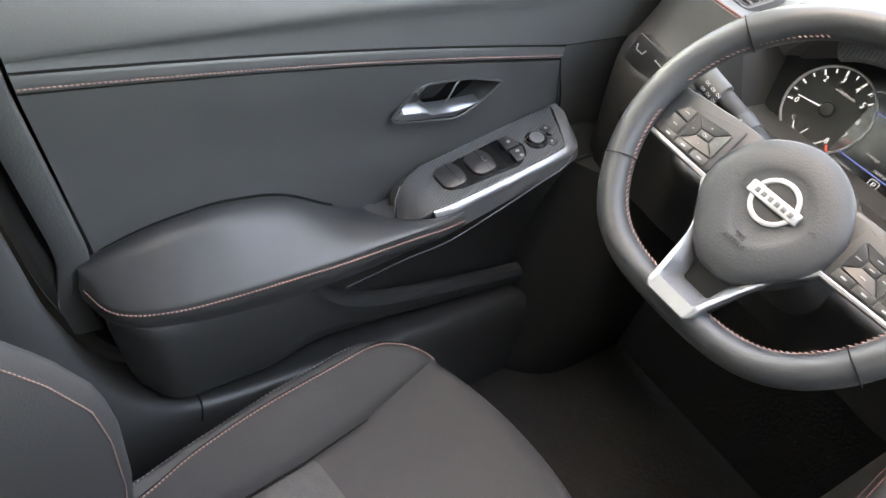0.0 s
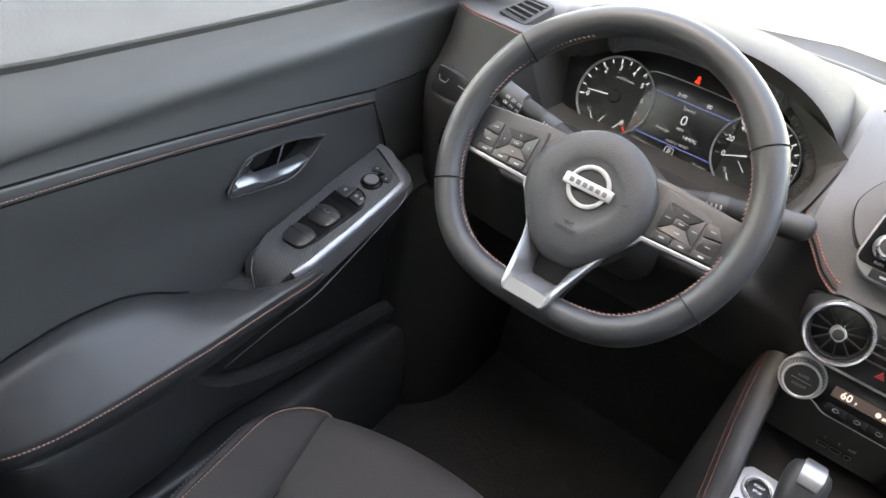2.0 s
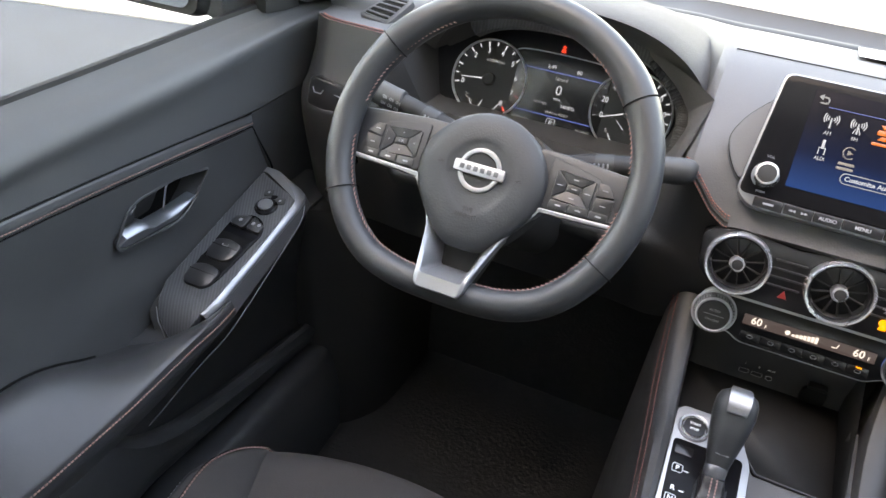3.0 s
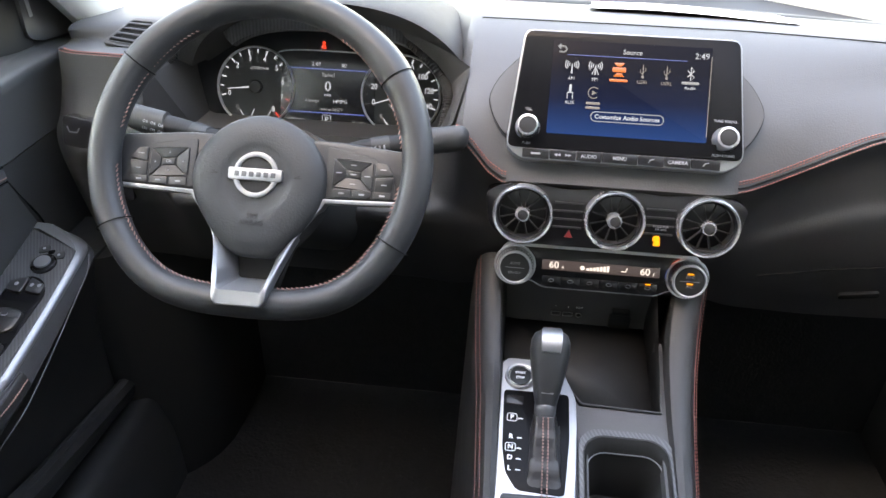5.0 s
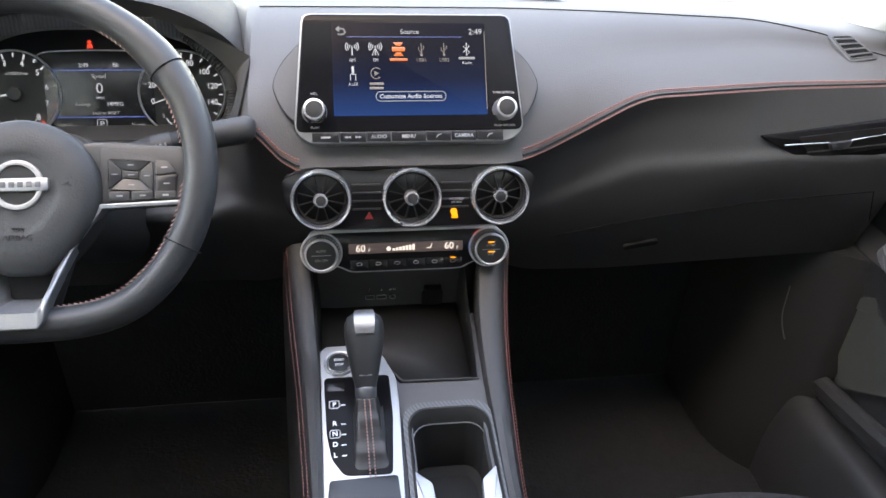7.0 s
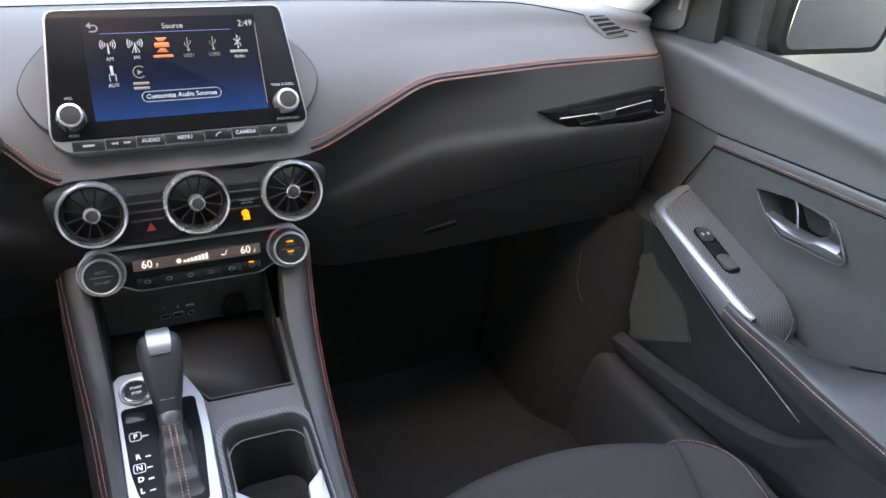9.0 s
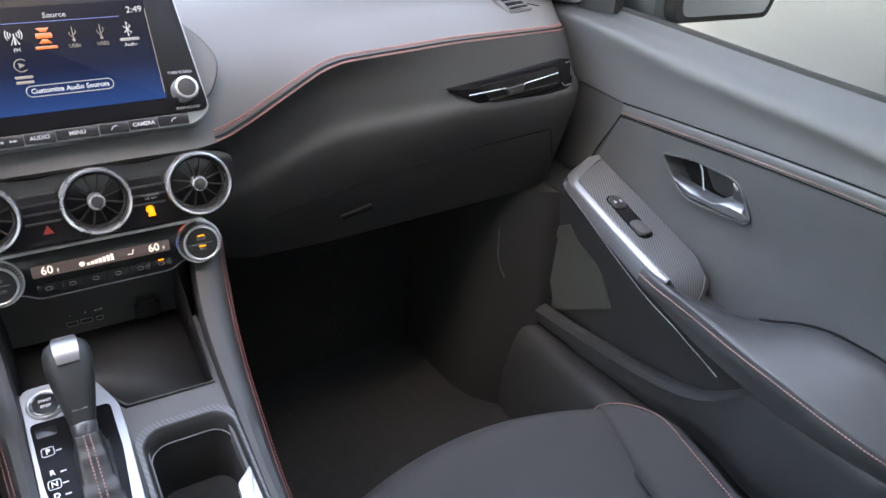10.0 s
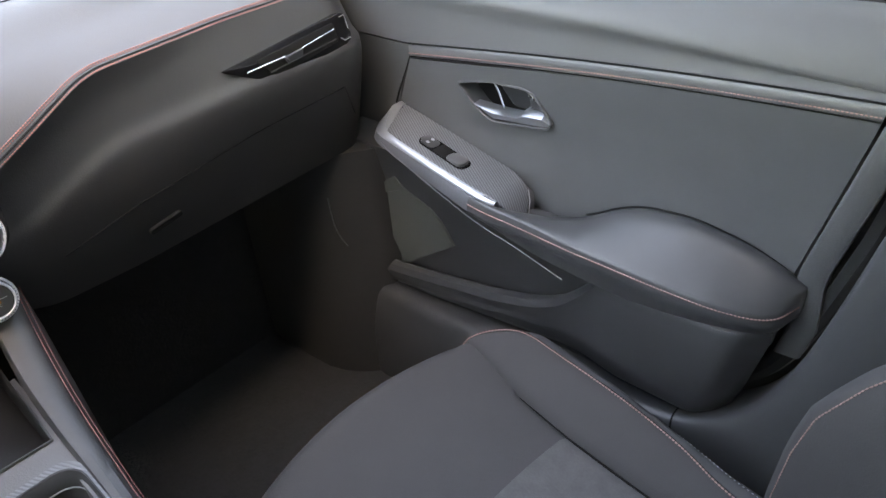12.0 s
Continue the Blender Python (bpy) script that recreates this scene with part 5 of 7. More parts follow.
for z, w, d, off in ((0.0, 0.010, 0.010, 0), (0.006, 0.0125, 0.012, 0), (0.012, 0.014, 0.013, 0), (0.030, 0.0180, 0.017, -0.001), (0.055, 0.0228, 0.0205, -0.003), (0.078, 0.0258, 0.0230, -0.004), (0.092, 0.0252, 0.0220, -0.003), (0.101, 0.0215, 0.0175, -0.002), (0.106, 0.0130, 0.0095, -0.001), (0.107, 0.003, 0.003, 0)):
    kn.append([Vector((w * math.copysign(abs(math.cos(q)) ** 0.85, math.cos(q)), off + d * math.copysign(abs(math.sin(q)) ** 0.85, math.sin(q)), z)) for q in (2 * math.pi * j / 32 for j in range(32))])
part("knob", moved(loft(kn), LM), RIMLEATHER, gear, "black leather knob")
part("knob_line", moved(plate(rrect(0.016, 0.0016, 0.0006), 0.0, 0.0010, 0.0003, frame_at((0, -0.0158, 0.026), (1, 0, 0), (0, -0.05, 1))), LM), SATIN, gear)
part("knob_collar", moved(lathe([(0.0125, -0.006), (0.0135, -0.002), (0.0140, 0.004), (0.0140, 0.010), (0.0125, 0.012)], 32), LM), PODBAND, gear, "dark satin collar")
part("knob_cap", moved(loft([[Vector((-w * 1.3, y, z)), Vector((-w * 1.25, y - 0.0014, z + 0.0014)), Vector((w * 1.25, y - 0.0014, z + 0.0014)), Vector((w * 1.3, y, z))] for w, y, z in ((0.0090, -0.0276, 0.077), (0.0098, -0.0280, 0.083), (0.0104, -0.0272, 0.0905), (0.0104, -0.0222, 0.1005), (0.0098, -0.0125, 0.1068), (0.0086, -0.002, 0.1085))]), LM), SATIN, gear, "silver cap")

# ---- doors ----
STRIP = material("bright_strip", (0.27, 0.278, 0.292), 0.34, metal=0.85, vary=0.03)


def stz(y):
    """Height of the sewn pad along a door."""
    return 0.742 - 0.085 * max(0.0, y - 0.27) ** 1.05 + 0.006 * math.sin(max(0, min(1, (y - 0.27) / 0.67)) * math.pi)


def belt(y):
    return float(np.interp(y, [0.2, 0.37, 0.50, 0.70, 0.97, 1.08, 1.15, 1.22, 1.28], [0.848, 0.841, 0.832, 0.827, 0.823, 0.819, 0.814, 0.804, 0.794]))


YD0, YD1 = 0.268, 1.035


def door(s):
    side = "driver's" if s < 0 else "passenger's"
    d = thing("front_door", f"{side} front door, black trim panel with stitched armrest and silver handle", "car door", "front doors")
    F = Matrix.Diagonal((s, 1, 1, 1))

    def dp(name, bm, mat, parent=d, label="", slant=False, **kw):
        if slant:  # the rear edge leans forward towards the foot of the door
            for v in bm.verts:
                lean = float(np.interp(v.co.z, [0.20, 0.24, 0.30, 0.36, 0.45, 0.525, 0.733, 0.85], [0.24, 0.135, 0.085, 0.066, 0.045, 0.050, 0.001, -0.02]))
                v.co.y += lean * max(0.0, (0.62 - v.co.y) / (0.62 - YD0))
        return part(name, moved(bm, F), mat, parent, label, **kw)

    ys = [YD0 + (1.27 - YD0) * i / 68 for i in range(69)]
    # upper trim between window and sewn pad, with a fold that drops to the rear
    rows = []
    for y in ys:
        b, st = belt(y), stz(min(y, 0.96))
        fold = np.interp(y, [0.27, 0.60, 0.85, 1.05, 1.27], [0.772, 0.786, 0.786, 0.795, 0.786])
        z0 = st + 0.018
        prof = [Vector((0.836, y, b - 0.03)), Vector((0.835, y, b - 0.004)), Vector((0.829, y, b)), Vector((0.820, y, b - 0.005))]
        prof += smooth_path([(0.811, y, b - 0.012), (0.792, y, (b + fold) / 2 - 0.003), (0.7815, y, fold), (0.7850, y, fold * 0.6 + z0 * 0.4), (0.7815, y, z0)], 16)
        prof += [Vector((0.795, y, z0 - 0.003)), Vector((0.836, y, z0 - 0.003))]
        rows.append(prof)
    dp("upper_trim", loft(rows), DOORSKIN, label="grained upper trim", slant=True)
    # sewn roll
    rows = []
    yr = [YD0 + (0.945 - YD0) * i / 50 for i in range(51)]
    for y in yr:
        z = stz(y)
        rows.append([Vector((x, y, z + h)) for x, h in ((0.80, 0.0160), (0.7822, 0.0157), (0.7806, 0.0142), (0.7796, 0.0110), (0.7790, 0.0065), (0.7788, 0.0036), (0.7794, 0.0020), (0.7788, 0.0004), (0.7792, -0.0012), (0.7806, -0.0028), (0.7830, -0.0034), (0.80, -0.0036))])
    roll = dp("sewn_roll", loft(rows), DOORPAD, label="padded leather-look roll", slant=True)
    stitches("stitching", [Vector((s * 0.7787, y, stz(y) + 0.0020)) for y in yr], 0.0046, THREADPALE, roll, 0.0008, 0.66, "pale rust-red sewing thread", side=(s * -1, 0, 0.2))
    dp("roll_joint", tube([Vector((0.7800, y, stz(y) + 0.0170)) for y in yr], 0.0013, 0.0012, 6), SEAM, slant=True)
    dp("roll_groove", tube([Vector((0.7806, y, stz(y) - 0.0038)) for y in yr], 0.0010, 0.0010, 6), SEAM, slant=True)
    dp("pad_end_joint", tube(smooth_path([(0.782, 0.936, 0.702), (0.783, 0.950, 0.676), (0.787, 0.967, 0.648), (0.7895, 0.991, 0.607), (0.790, 1.001, 0.58), (0.790, 1.003, 0.54)], 24), 0.0016, 0.0016, 6), SEAM)
    # insert below the roll, hollowed towards the armrest
    rows = []
    for y in [YD0 + (0.99 - YD0) * i / 50 for i in range(51)]:
        z = stz(y)
        k = np.interp(y, [0.27, 0.45, 0.95], [0.3, 1.0, 0.6])
        prof = smooth_path([(0.781, y, z - 0.003), (0.787, y, z - 0.05), (0.789 + 0.006 * k, y, z - 0.11), (0.790, y, 0.55), (0.789, y, 0.50), (0.789, y, 0.45)], 14)
        rows.append(prof + [Vector((0.86, y, 0.45)), Vector((0.86, y, z - 0.003))])
    for row in rows:  # the front edge slants back as it rises
        for p in row:
            lim = float(np.interp(p.z, [0.45, 0.58, 0.607, 0.648, 0.674, 0.70], [1.0, 0.999, 0.989, 0.965, 0.948, 0.938]))
            p.y = YD0 + (p.y - YD0) * (lim - YD0) / (0.99 - YD0)
    insert = dp("insert", loft(rows), DOORPAD, label="black leather-look insert", slant=True)
    # front cap ahead of the roll, meeting the dashboard
    rows = []
    for y in [0.925 + 0.345 * i / 14 for i in range(15)]:
        z = stz(0.95) + 0.014
        rows.append(smooth_path([(0.784, y, z), (0.792, y, z - 0.06), (0.793, y, 0.57), (0.792, y, 0.50), (0.792, y, 0.46)], 8) + [Vector((0.87, y, 0.46)), Vector((0.87, y, z))])
    dp("front_cap", loft(rows), DOORSKIN)
    # armrest
    ARM = [  # y, inner x, inner top z, outer top z, underside z
        (0.298, 0.772, 0.502, 0.508, 0.482), (0.303, 0.748, 0.499, 0.514, 0.470), (0.312, 0.730, 0.497, 0.521, 0.462), (0.335, 0.712, 0.499, 0.533, 0.454), (0.380, 0.698, 0.503, 0.548, 0.448), (0.450, 0.690, 0.509, 0.558, 0.452), (0.520, 0.685, 0.515, 0.552, 0.459),
        (0.560, 0.682, 0.518, 0.537, 0.464), (0.600, 0.681, 0.521, 0.512, 0.468), (0.640, 0.680, 0.525, 0.494, 0.474), (0.690, 0.678, 0.529, 0.484, 0.486), (0.722, 0.676, 0.531, 0.482, 0.500), (0.750, 0.680, 0.533, 0.500, 0.518)]
    rows, edge = [], []
    for i in range(56):
        y = 0.298 + 0.452 * (i / 55) ** 1.35
        xi, zi, zo, zu = eased(ARM, y, 0.004 + 0.014 * min(1, (y - 0.298) / 0.06))
        xo = 0.800 - 0.085 * max(0.0, min(1.0, (y - 0.66) / 0.09)) ** 1.2
        xo = max(xo, xi + 0.035)
        prof = smooth_path([(xi + 0.012, y, zu), (xi - 0.001, y, zi - 0.022), (xi, y, zi - 0.004), (xi + 0.006, y, zi + 0.004), ((xi * 2 + xo) / 3, y, zi * 0.6 + zo * 0.4 + 0.008), ((xi + xo * 2) / 3, y, zo + 0.003), (xo, y, zo - 0.012)], 22)
        rows.append(prof + [Vector((xo, y, zu))])
        edge.append(Vector((s * (xi - 0.0012), y, zi - 0.0065)))
    joint = []
    for y in [0.325 + 0.29 * i / 40 for i in range(41)]:
        xi, zi, zo, zu = eased(ARM, y, 0.018)
        joint.append(Vector((0.7895, y, zo - 0.0050)))
    dp("armrest_joint", tube(joint, 0.0016, 0.0016, 6), SEAM)
    arm = dp("armrest", loft(rows), LEATHER, label="padded leather-look armrest")
    stitches("stitching", edge, 0.0046, THREADPALE, arm, 0.0011, 0.70, "rust-red sewing thread", side=(-s, 0, 0.4))
    # lower panel: one moulding whose upper edge dips into the lip of the map pocket
    LIP = [(0.26, 0.470), (0.515, 0.468), (0.540, 0.455), (0.565, 0.428), (0.590, 0.404), (0.620, 0.382), (0.660, 0.361), (0.70, 0.348), (0.75, 0.335), (0.80, 0.325), (0.85, 0.315), (0.90, 0.306), (1.00, 0.290), (1.10, 0.275)]
    rows = []
    for i in range(89):
        y = YD0 + (1.24 - YD0) * i / 88
        k = max(0.0, min(1.0, (y - 0.45) / 0.19))
        k = k * k * (3 - 2 * k)
        rear = max(0, 1 - (y - YD0) / 0.06)
        x1 = 0.700 + 0.022 * k + 0.04 * rear ** 2
        zt = eased(LIP, y, 0.014)[0]
        zb = 0.284 - 0.060 * max(0.0, min(1.0, (y - 0.55) / 0.45))
        m = zb + (zt - zb) * 0.45
        lip = 0.010 * max(0.0, min(1.0, (y - 0.52) / 0.05))  # roundness of the pocket's lip
        prof = [Vector((x1 + 0.026, y, zt - 0.045)), Vector((x1 + 0.022, y, zt - 0.012)), Vector((x1 + 0.019, y, zt - 0.002)), Vector((x1 + 0.011, y, zt + 0.001)), Vector((x1 + 0.002, y, zt - 0.002)), Vector((x1 - 0.0015 - lip * 0.3, y, zt - 0.009 - lip * 0.3))]
        prof += smooth_path([(x1, y, zt - 0.028), (x1 + 0.001, y, m), (x1 + 0.006, y, zb + 0.036), (x1 + 0.024, y, zb), (x1 + 0.07, y, zb - 0.014)], 14)
        rows.append(prof + [Vector((0.86, y, zb - 0.02)), Vector((0.86, y, zt - 0.045))])
    low = dp("lower_panel", loft(rows), LOWDOOR, label="hard black lower panel with a pocket lip", slant=True)
    # wall behind the pocket, leaning out from the armrest down into the bin
    rows = []
    for y in [0.50 + 0.60 * i / 30 for i in range(31)]:
        zt = float(np.interp(y, [0.50, 0.60, 0.72, 0.93, 1.1], [0.440, 0.450, 0.474, 0.524, 0.524]))
        rows.append(smooth_path([(0.722, y, zt + 0.012), (0.733, y, zt - 0.035), (0.747, y, zt - 0.11), (0.752, y, 0.33), (0.752, y, 0.24)], 10) + [Vector((0.87, y, 0.24)), Vector((0.87, y, zt + 0.012))])
    dp("pocket_wall", loft(rows), LOWDOOR, label="black wall above the map pocket")
    # grab pod with switches: a ribbed top that rolls down behind, a bright edge and a slanted band below it
    PM = frame_at((0.720, 0.838, 0.553), (1, 0, 0), (0, 1, 0.235)) @ Matrix.Diagonal((-1, 1, 1, 1))
    INNER = [(-0.156, -0.004, -0.004), (-0.140, 0.008, 0.012), (-0.120, 0.013, 0.022), (-0.095, 0.0155, 0.0255), (0.0, 0.0155, 0.0255), (0.080, 0.0125, 0.0235), (0.108, 0.0100, 0.0225), (0.122, -0.002, 0.019), (0.133, -0.018, 0.010), (0.150, -0.046, -0.034), (0.156, -0.054, -0.052)]  # y, edge of the ribbed top, edge of the bright strip
    DOORSIDE = [(-0.158, -0.020), (-0.146, -0.040), (-0.130, -0.053), (-0.095, -0.066), (0.04, -0.070), (0.150, -0.072), (0.160, -0.072)]

    def fall(y):
        """How far the top rolls down towards its rear end."""
        return 0.030 * max(0.0, (-0.112 - y) / 0.046) ** 2

    rows, strip_rows, band_rows, body_rows = [], [], [], []
    for i in range(61):
        y = -0.156 + 0.264 * i / 60
        a, (b, c) = interp(DOORSIDE, y)[0], eased(INNER, y, 0.006)
        h = 0.0040 - fall(y)
        rows.append([PM @ Vector((a + (b - a) * u, y, h - 0.0015 * (j in (0, 8)))) for j, u in enumerate((0, 0.02, 0.15, 0.3, 0.5, 0.7, 0.85, 0.98, 1))] + [PM @ Vector((b, y, h - 0.012)), PM @ Vector((a, y, h - 0.012))])
    for i in range(71):
        y = -0.124 + 0.278 * i / 70
        a, (b, c) = interp(DOORSIDE, y)[0], eased(INNER, y, 0.006)
        strip_rows.append([PM @ Vector(p) for p in ((b + 0.0008, y, 0.0030), (b + 0.0016, y, 0.0046), ((b + c) / 2 + 0.001, y, 0.0040), (c, y, 0.0), (c + 0.0008, y, -0.0020), (b, y, -0.006))])
        w = 0.004 + 0.008 * (1 - i / 70)
        d = 0.010 + 0.014 * (1 - i / 70)
        band_rows.append([PM @ Vector(p) for p in ((c - 0.0005, y, -0.0015), (c + w * 0.45, y, -0.0015 - d * 0.35), (c + w, y, -0.002 - d), (c + w - 0.004, y, -0.005 - d), (b - 0.02, y, -0.010 - d), (b - 0.02, y, -0.0035))])
    for i in range(41):
        y = -0.150 + 0.306 * i / 40
        a, (b, c) = interp(DOORSIDE, y)[0], eased(INNER, y, 0.006)
        body_rows.append([PM @ Vector(p) for p in ((a - 0.02, y, -0.010 - fall(y)), (b - 0.008, y, -0.010 - fall(y)), (b - 0.004, y, -0.024 - fall(y) * 0.5), (a - 0.02, y, -0.045))])
    pod = dp("switch_pod", loft(body_rows), HARD, label="grab pod with carbon-look top")
    dp("pod_strip", loft(strip_rows), STRIP, pod, "bright satin edge strip")
    dp("pod_band", loft(band_rows), PODBAND, pod, "smooth dark grey band below the strip")
    cap = []
    for i in range(31):
        y = 0.108 + 0.047 * i / 30
        a, (b, c) = interp(DOORSIDE, y)[0], eased(INNER, y, 0.006)
        cap.append([PM @ Vector((a + (b - a) * u, y, 0.0045 - 0.001 * (u in (0, 1)))) for u in (0, 0.1, 0.5, 0.9, 1)] + [PM @ Vector((b, y, -0.008)), PM @ Vector((a, y, -0.008))])
    for row in cap:  # the joint with the ribbed top leans back towards the door
        for p in row:
            q = PM.inverted() @ p
            q.y += 0.036 * max(0.0, min(1.0, (0.010 - q.x) / 0.07)) * max(0.0, (0.155 - q.y) / 0.047)
            p[:] = PM @ q
    dp("pod_cap", loft(cap), PODEDGE, pod, "satin grey end cap")
    for row in rows:
        for p in row:
            q = PM.inverted() @ p
            q.y += 0.034 * max(0.0, min(1.0, (0.010 - q.x) / 0.07)) * max(0.0, q.y / 0.108) ** 3
            p[:] = PM @ q
    dp("pod_inlay", loft(rows), CARBON if s < 0 else CARBON_R, pod, "ribbed carbon-look top")
    under = smooth_path([(0.690, 0.590, 0.452), (0.678, 0.668, 0.486), (0.668, 0.722, 0.508), (0.6755, 0.808, 0.530), (0.682, 0.876, 0.550), (0.688, 0.928, 0.566), (0.708, 0.966, 0.580)], 40)
    dp("pod_underline", tube(under, 0.0009, 0.0009, 6), PODBAND, pod, "thin silver line")
    dp("end_line", tube([PM @ Vector(p) for p in ((-0.052, -0.134, -0.002), (-0.044, -0.146, -0.014), (-0.030, -0.156, -0.030))], 0.0009, n=6), SATIN, pod, "thin silver end line")
    dp("grab_cavity", plate(rounded([(-0.072, -0.125), (-0.050, -0.158), (-0.010, -0.172), (-0.010, -0.13)], 0.006), -0.05, -0.034, 0.002, PM), DARK, pod)
    if s > 0:
        T = PM @ pose(-0.0175, 0.008, 0.001, 0, 0, 3)
        dp("switch_frame", plate(rrect(0.029, 0.100, 0.011, 7), 0.0, 0.0042, 0.0006, T), FACE, pod)
        dp("lock_switch", plate(rrect(0.0245, 0.029, 0.009, 6), 0.003, 0.0068, 0.0015, T @ pose(0, 0.0325, 0, 5, 0, 0)), BUTTON, pod)
        for mx in (-0.0055, 0.0055):
            dp("mark", plate(rrect(0.005, 0.006, 0.0022), 0.006, 0.0073, 0.0001, T @ pose(mx, 0.033, 0, 5, 0, 0)), GREYPRINT, pod)
        dp("switch_well", plate(rrect(0.0245, 0.028, 0.004), 0.003, 0.0046, 0.0003, T @ pose(0, 0.001, 0)), SEAM, pod)
        dp("window_switch", plate(rrect(0.025, 0.036, 0.010, 6), 0.003, 0.0085, 0.003, T @ pose(0, -0.029, 0, -7, 0, 0)), HARD, pod, "curved window switch")
    else:
        T = PM @ pose(0, 0, 0.001)
        dp("switch_frame", plate(rounded([(-0.046, -0.072), (-0.030, -0.090), (-0.010, -0.088), (0.0, -0.070), (0.006, 0.030), (-0.006, 0.050), (-0.026, 0.058), (-0.046, 0.046), (-0.052, 0.030)], 0.012, 5), 0.0, 0.0042, 0.0007, T), FACE, pod)
        for y0 in (-0.068, -0.018):
            dp("window_switch", plate(rounded([(-0.046, -0.012), (-0.040, -0.021), (-0.012, -0.021), (-0.003, -0.012), (-0.001, 0.012), (-0.024, 0.018), (-0.046, 0.012)], 0.009, 5), 0.003, 0.0105, 0.0035, T @ pose(0, y0, 0, 6, 0, 0)), BUTTON, pod, "curved window switch")
            dp("switch_split", tube([T @ Vector((-0.045, y0 + 0.001, 0.0106)), T @ Vector((-0.004, y0 + 0.001, 0.0106))], 0.0005, n=5), SEAM, pod)
            dp("switch_well", plate(rounded([(-0.047, 0.014), (-0.002, 0.014), (0.002, 0.030), (-0.049, 0.030)], 0.003), 0.003, 0.0047, 0.0003, T @ pose(0, y0 + 0.001, 0)), SEAM, pod)
        for x0, w in ((-0.0365, 0.024), (-0.0100, 0.024)):
            dp("lock_switch", plate(rounded([(x0 - w / 2, 0.028), (x0 + w / 2, 0.024), (x0 + w / 2, 0.040 if x0 > -0.02 else 0.052), (x0 - w / 2, 0.052 if x0 > -0.02 else 0.044)], 0.005), 0.003, 0.0085, 0.0015, T), BUTTON, pod)
            for mx in ((-0.005, 0.005) if x0 > -0.02 else (0.0,)):
                dp("mark", plate(rrect(0.005, 0.006, 0.0022), 0.0083, 0.0088, 0.0001, T @ pose(x0 + mx, 0.038, 0)), GREYPRINT, pod)
        dp("mark", tube([T @ pose(-0.025, -0.012, 0.0108) @ Vector((x, y, 0)) for x, y in rrect(0.009, 0.008, 0.001, 2)], 0.0005, n=5, closed=True), GREYPRINT, pod)
        dp("mirror_knob", lathe([(0.0172, 0.002), (0.0168, 0.006), (0.0150, 0.0078), (0.0128, 0.0070), (0.0122, 0.0085), (0.0004, 0.0090)], 32, T @ pose(-0.0215, 0.0785, 0)), GLOSS, pod, "round mirror knob")
        dp("mirror_knob_cap", lathe([(0.0112, 0.008), (0.0106, 0.0104), (0.0004, 0.0110)], 24, T @ pose(-0.0215, 0.0785, 0)), SATIN, pod)
        for yy, xx in ((0.106, -0.034), (0.0965, -0.0085)):
            dp("mirror_switch", plate(rrect(0.015, 0.014, 0.003), 0.002, 0.0048, 0.0008, T @ pose(xx, yy, 0, 0, 0, 20)), BUTTON, pod)
            dp("mark", plate(rrect(0.0035, 0.004, 0.001), 0.0046, 0.0052, 0.0001, T @ pose(xx, yy, 0)), GREYPRINT, pod)
        dp("mirror_slider", plate(rrect(0.009, 0.006, 0.001), 0.002, 0.0070, 0.0008, T @ pose(-0.0215, 0.101, -0.0022, 0, 0, 20)), FACE, pod)
    if s > 0:
        def sheet_on(x, pts, thick):
            return loft([[Vector((x + k, y, z)) for y, z in pts] for k in (0.0, thick)])
        # thin pale sheets paint the light that falls on the door panel here
        dp("light_patch", sheet_on(0.7385, [(1.034, 0.418), (0.970, 0.292), (0.842, 0.381), (0.868, 0.418), (0.892, 0.438), (0.950, 0.458)], 0.004), LIGHTPATCH, label="door panel below the armrest, the light on it painted pale grey")
        dp("light_patch_top", sheet_on(0.7345, [(1.041, 0.428), (0.967, 0.480), (0.948, 0.460), (1.034, 0.421)], 0.004), LIGHTPATCH, label="upper end of the light painted pale grey on the door panel")
    # handle in its recess, cut into the insert
    HM = Matrix(((0, 0, -1, 0), (1, 0, 0, 0), (0, 1, 0, 0), (0, 0, 0, 1)))
    HM.translation = Vector((0.786, 0.7555, 0.6500))
    rec = rounded([(-0.079, -0.020), (-0.051, 0.016), (-0.032, 0.023), (0.035, 0.021), (0.096, 0.007), (0.066, -0.023), (0.046, -0.036), (0.028, -0.0425), (-0.072, -0.029)], 0.008)
    hd = dp("handle_bezel", tube([HM @ Vector((x * 1.01, y * 1.01, 0.0004)) for x, y in rec], 0.0022, 0.0018, 8, closed=True, up=(1, 0, 0)), DOORPAD, label="rounded rim round the handle recess")
    carve(insert, plate(rec, -0.034, 0.05, 0.0005, F @ HM))
    dp("handle_recess", plate([(x * 0.99, y * 0.99) for x, y in rec], -0.037, -0.0325, 0.0005, HM), SEAM, hd, "dark recess")
    dp("handle_cup", loft([[HM @ Vector((x, y, z)) for x, y in rounded([(-0.048 + e, -0.020), (-0.040 + e, 0.018), (0.042 - e, 0.016), (0.010 - e, -0.020)], 0.005)] for e, z in ((0.0, -0.0325), (0.002, -0.0260), (0.006, -0.0240))]), DARK, hd, "smooth finger cup")
    dp("divider", tube([HM @ Vector(p) for p in ((0.044, 0.016, -0.0200), (0.028, 0.002, -0.0150), (0.012, -0.020, -0.008))], 0.0010, 0.0022, n=8), SATIN, hd, "silver divider")
    bar = []
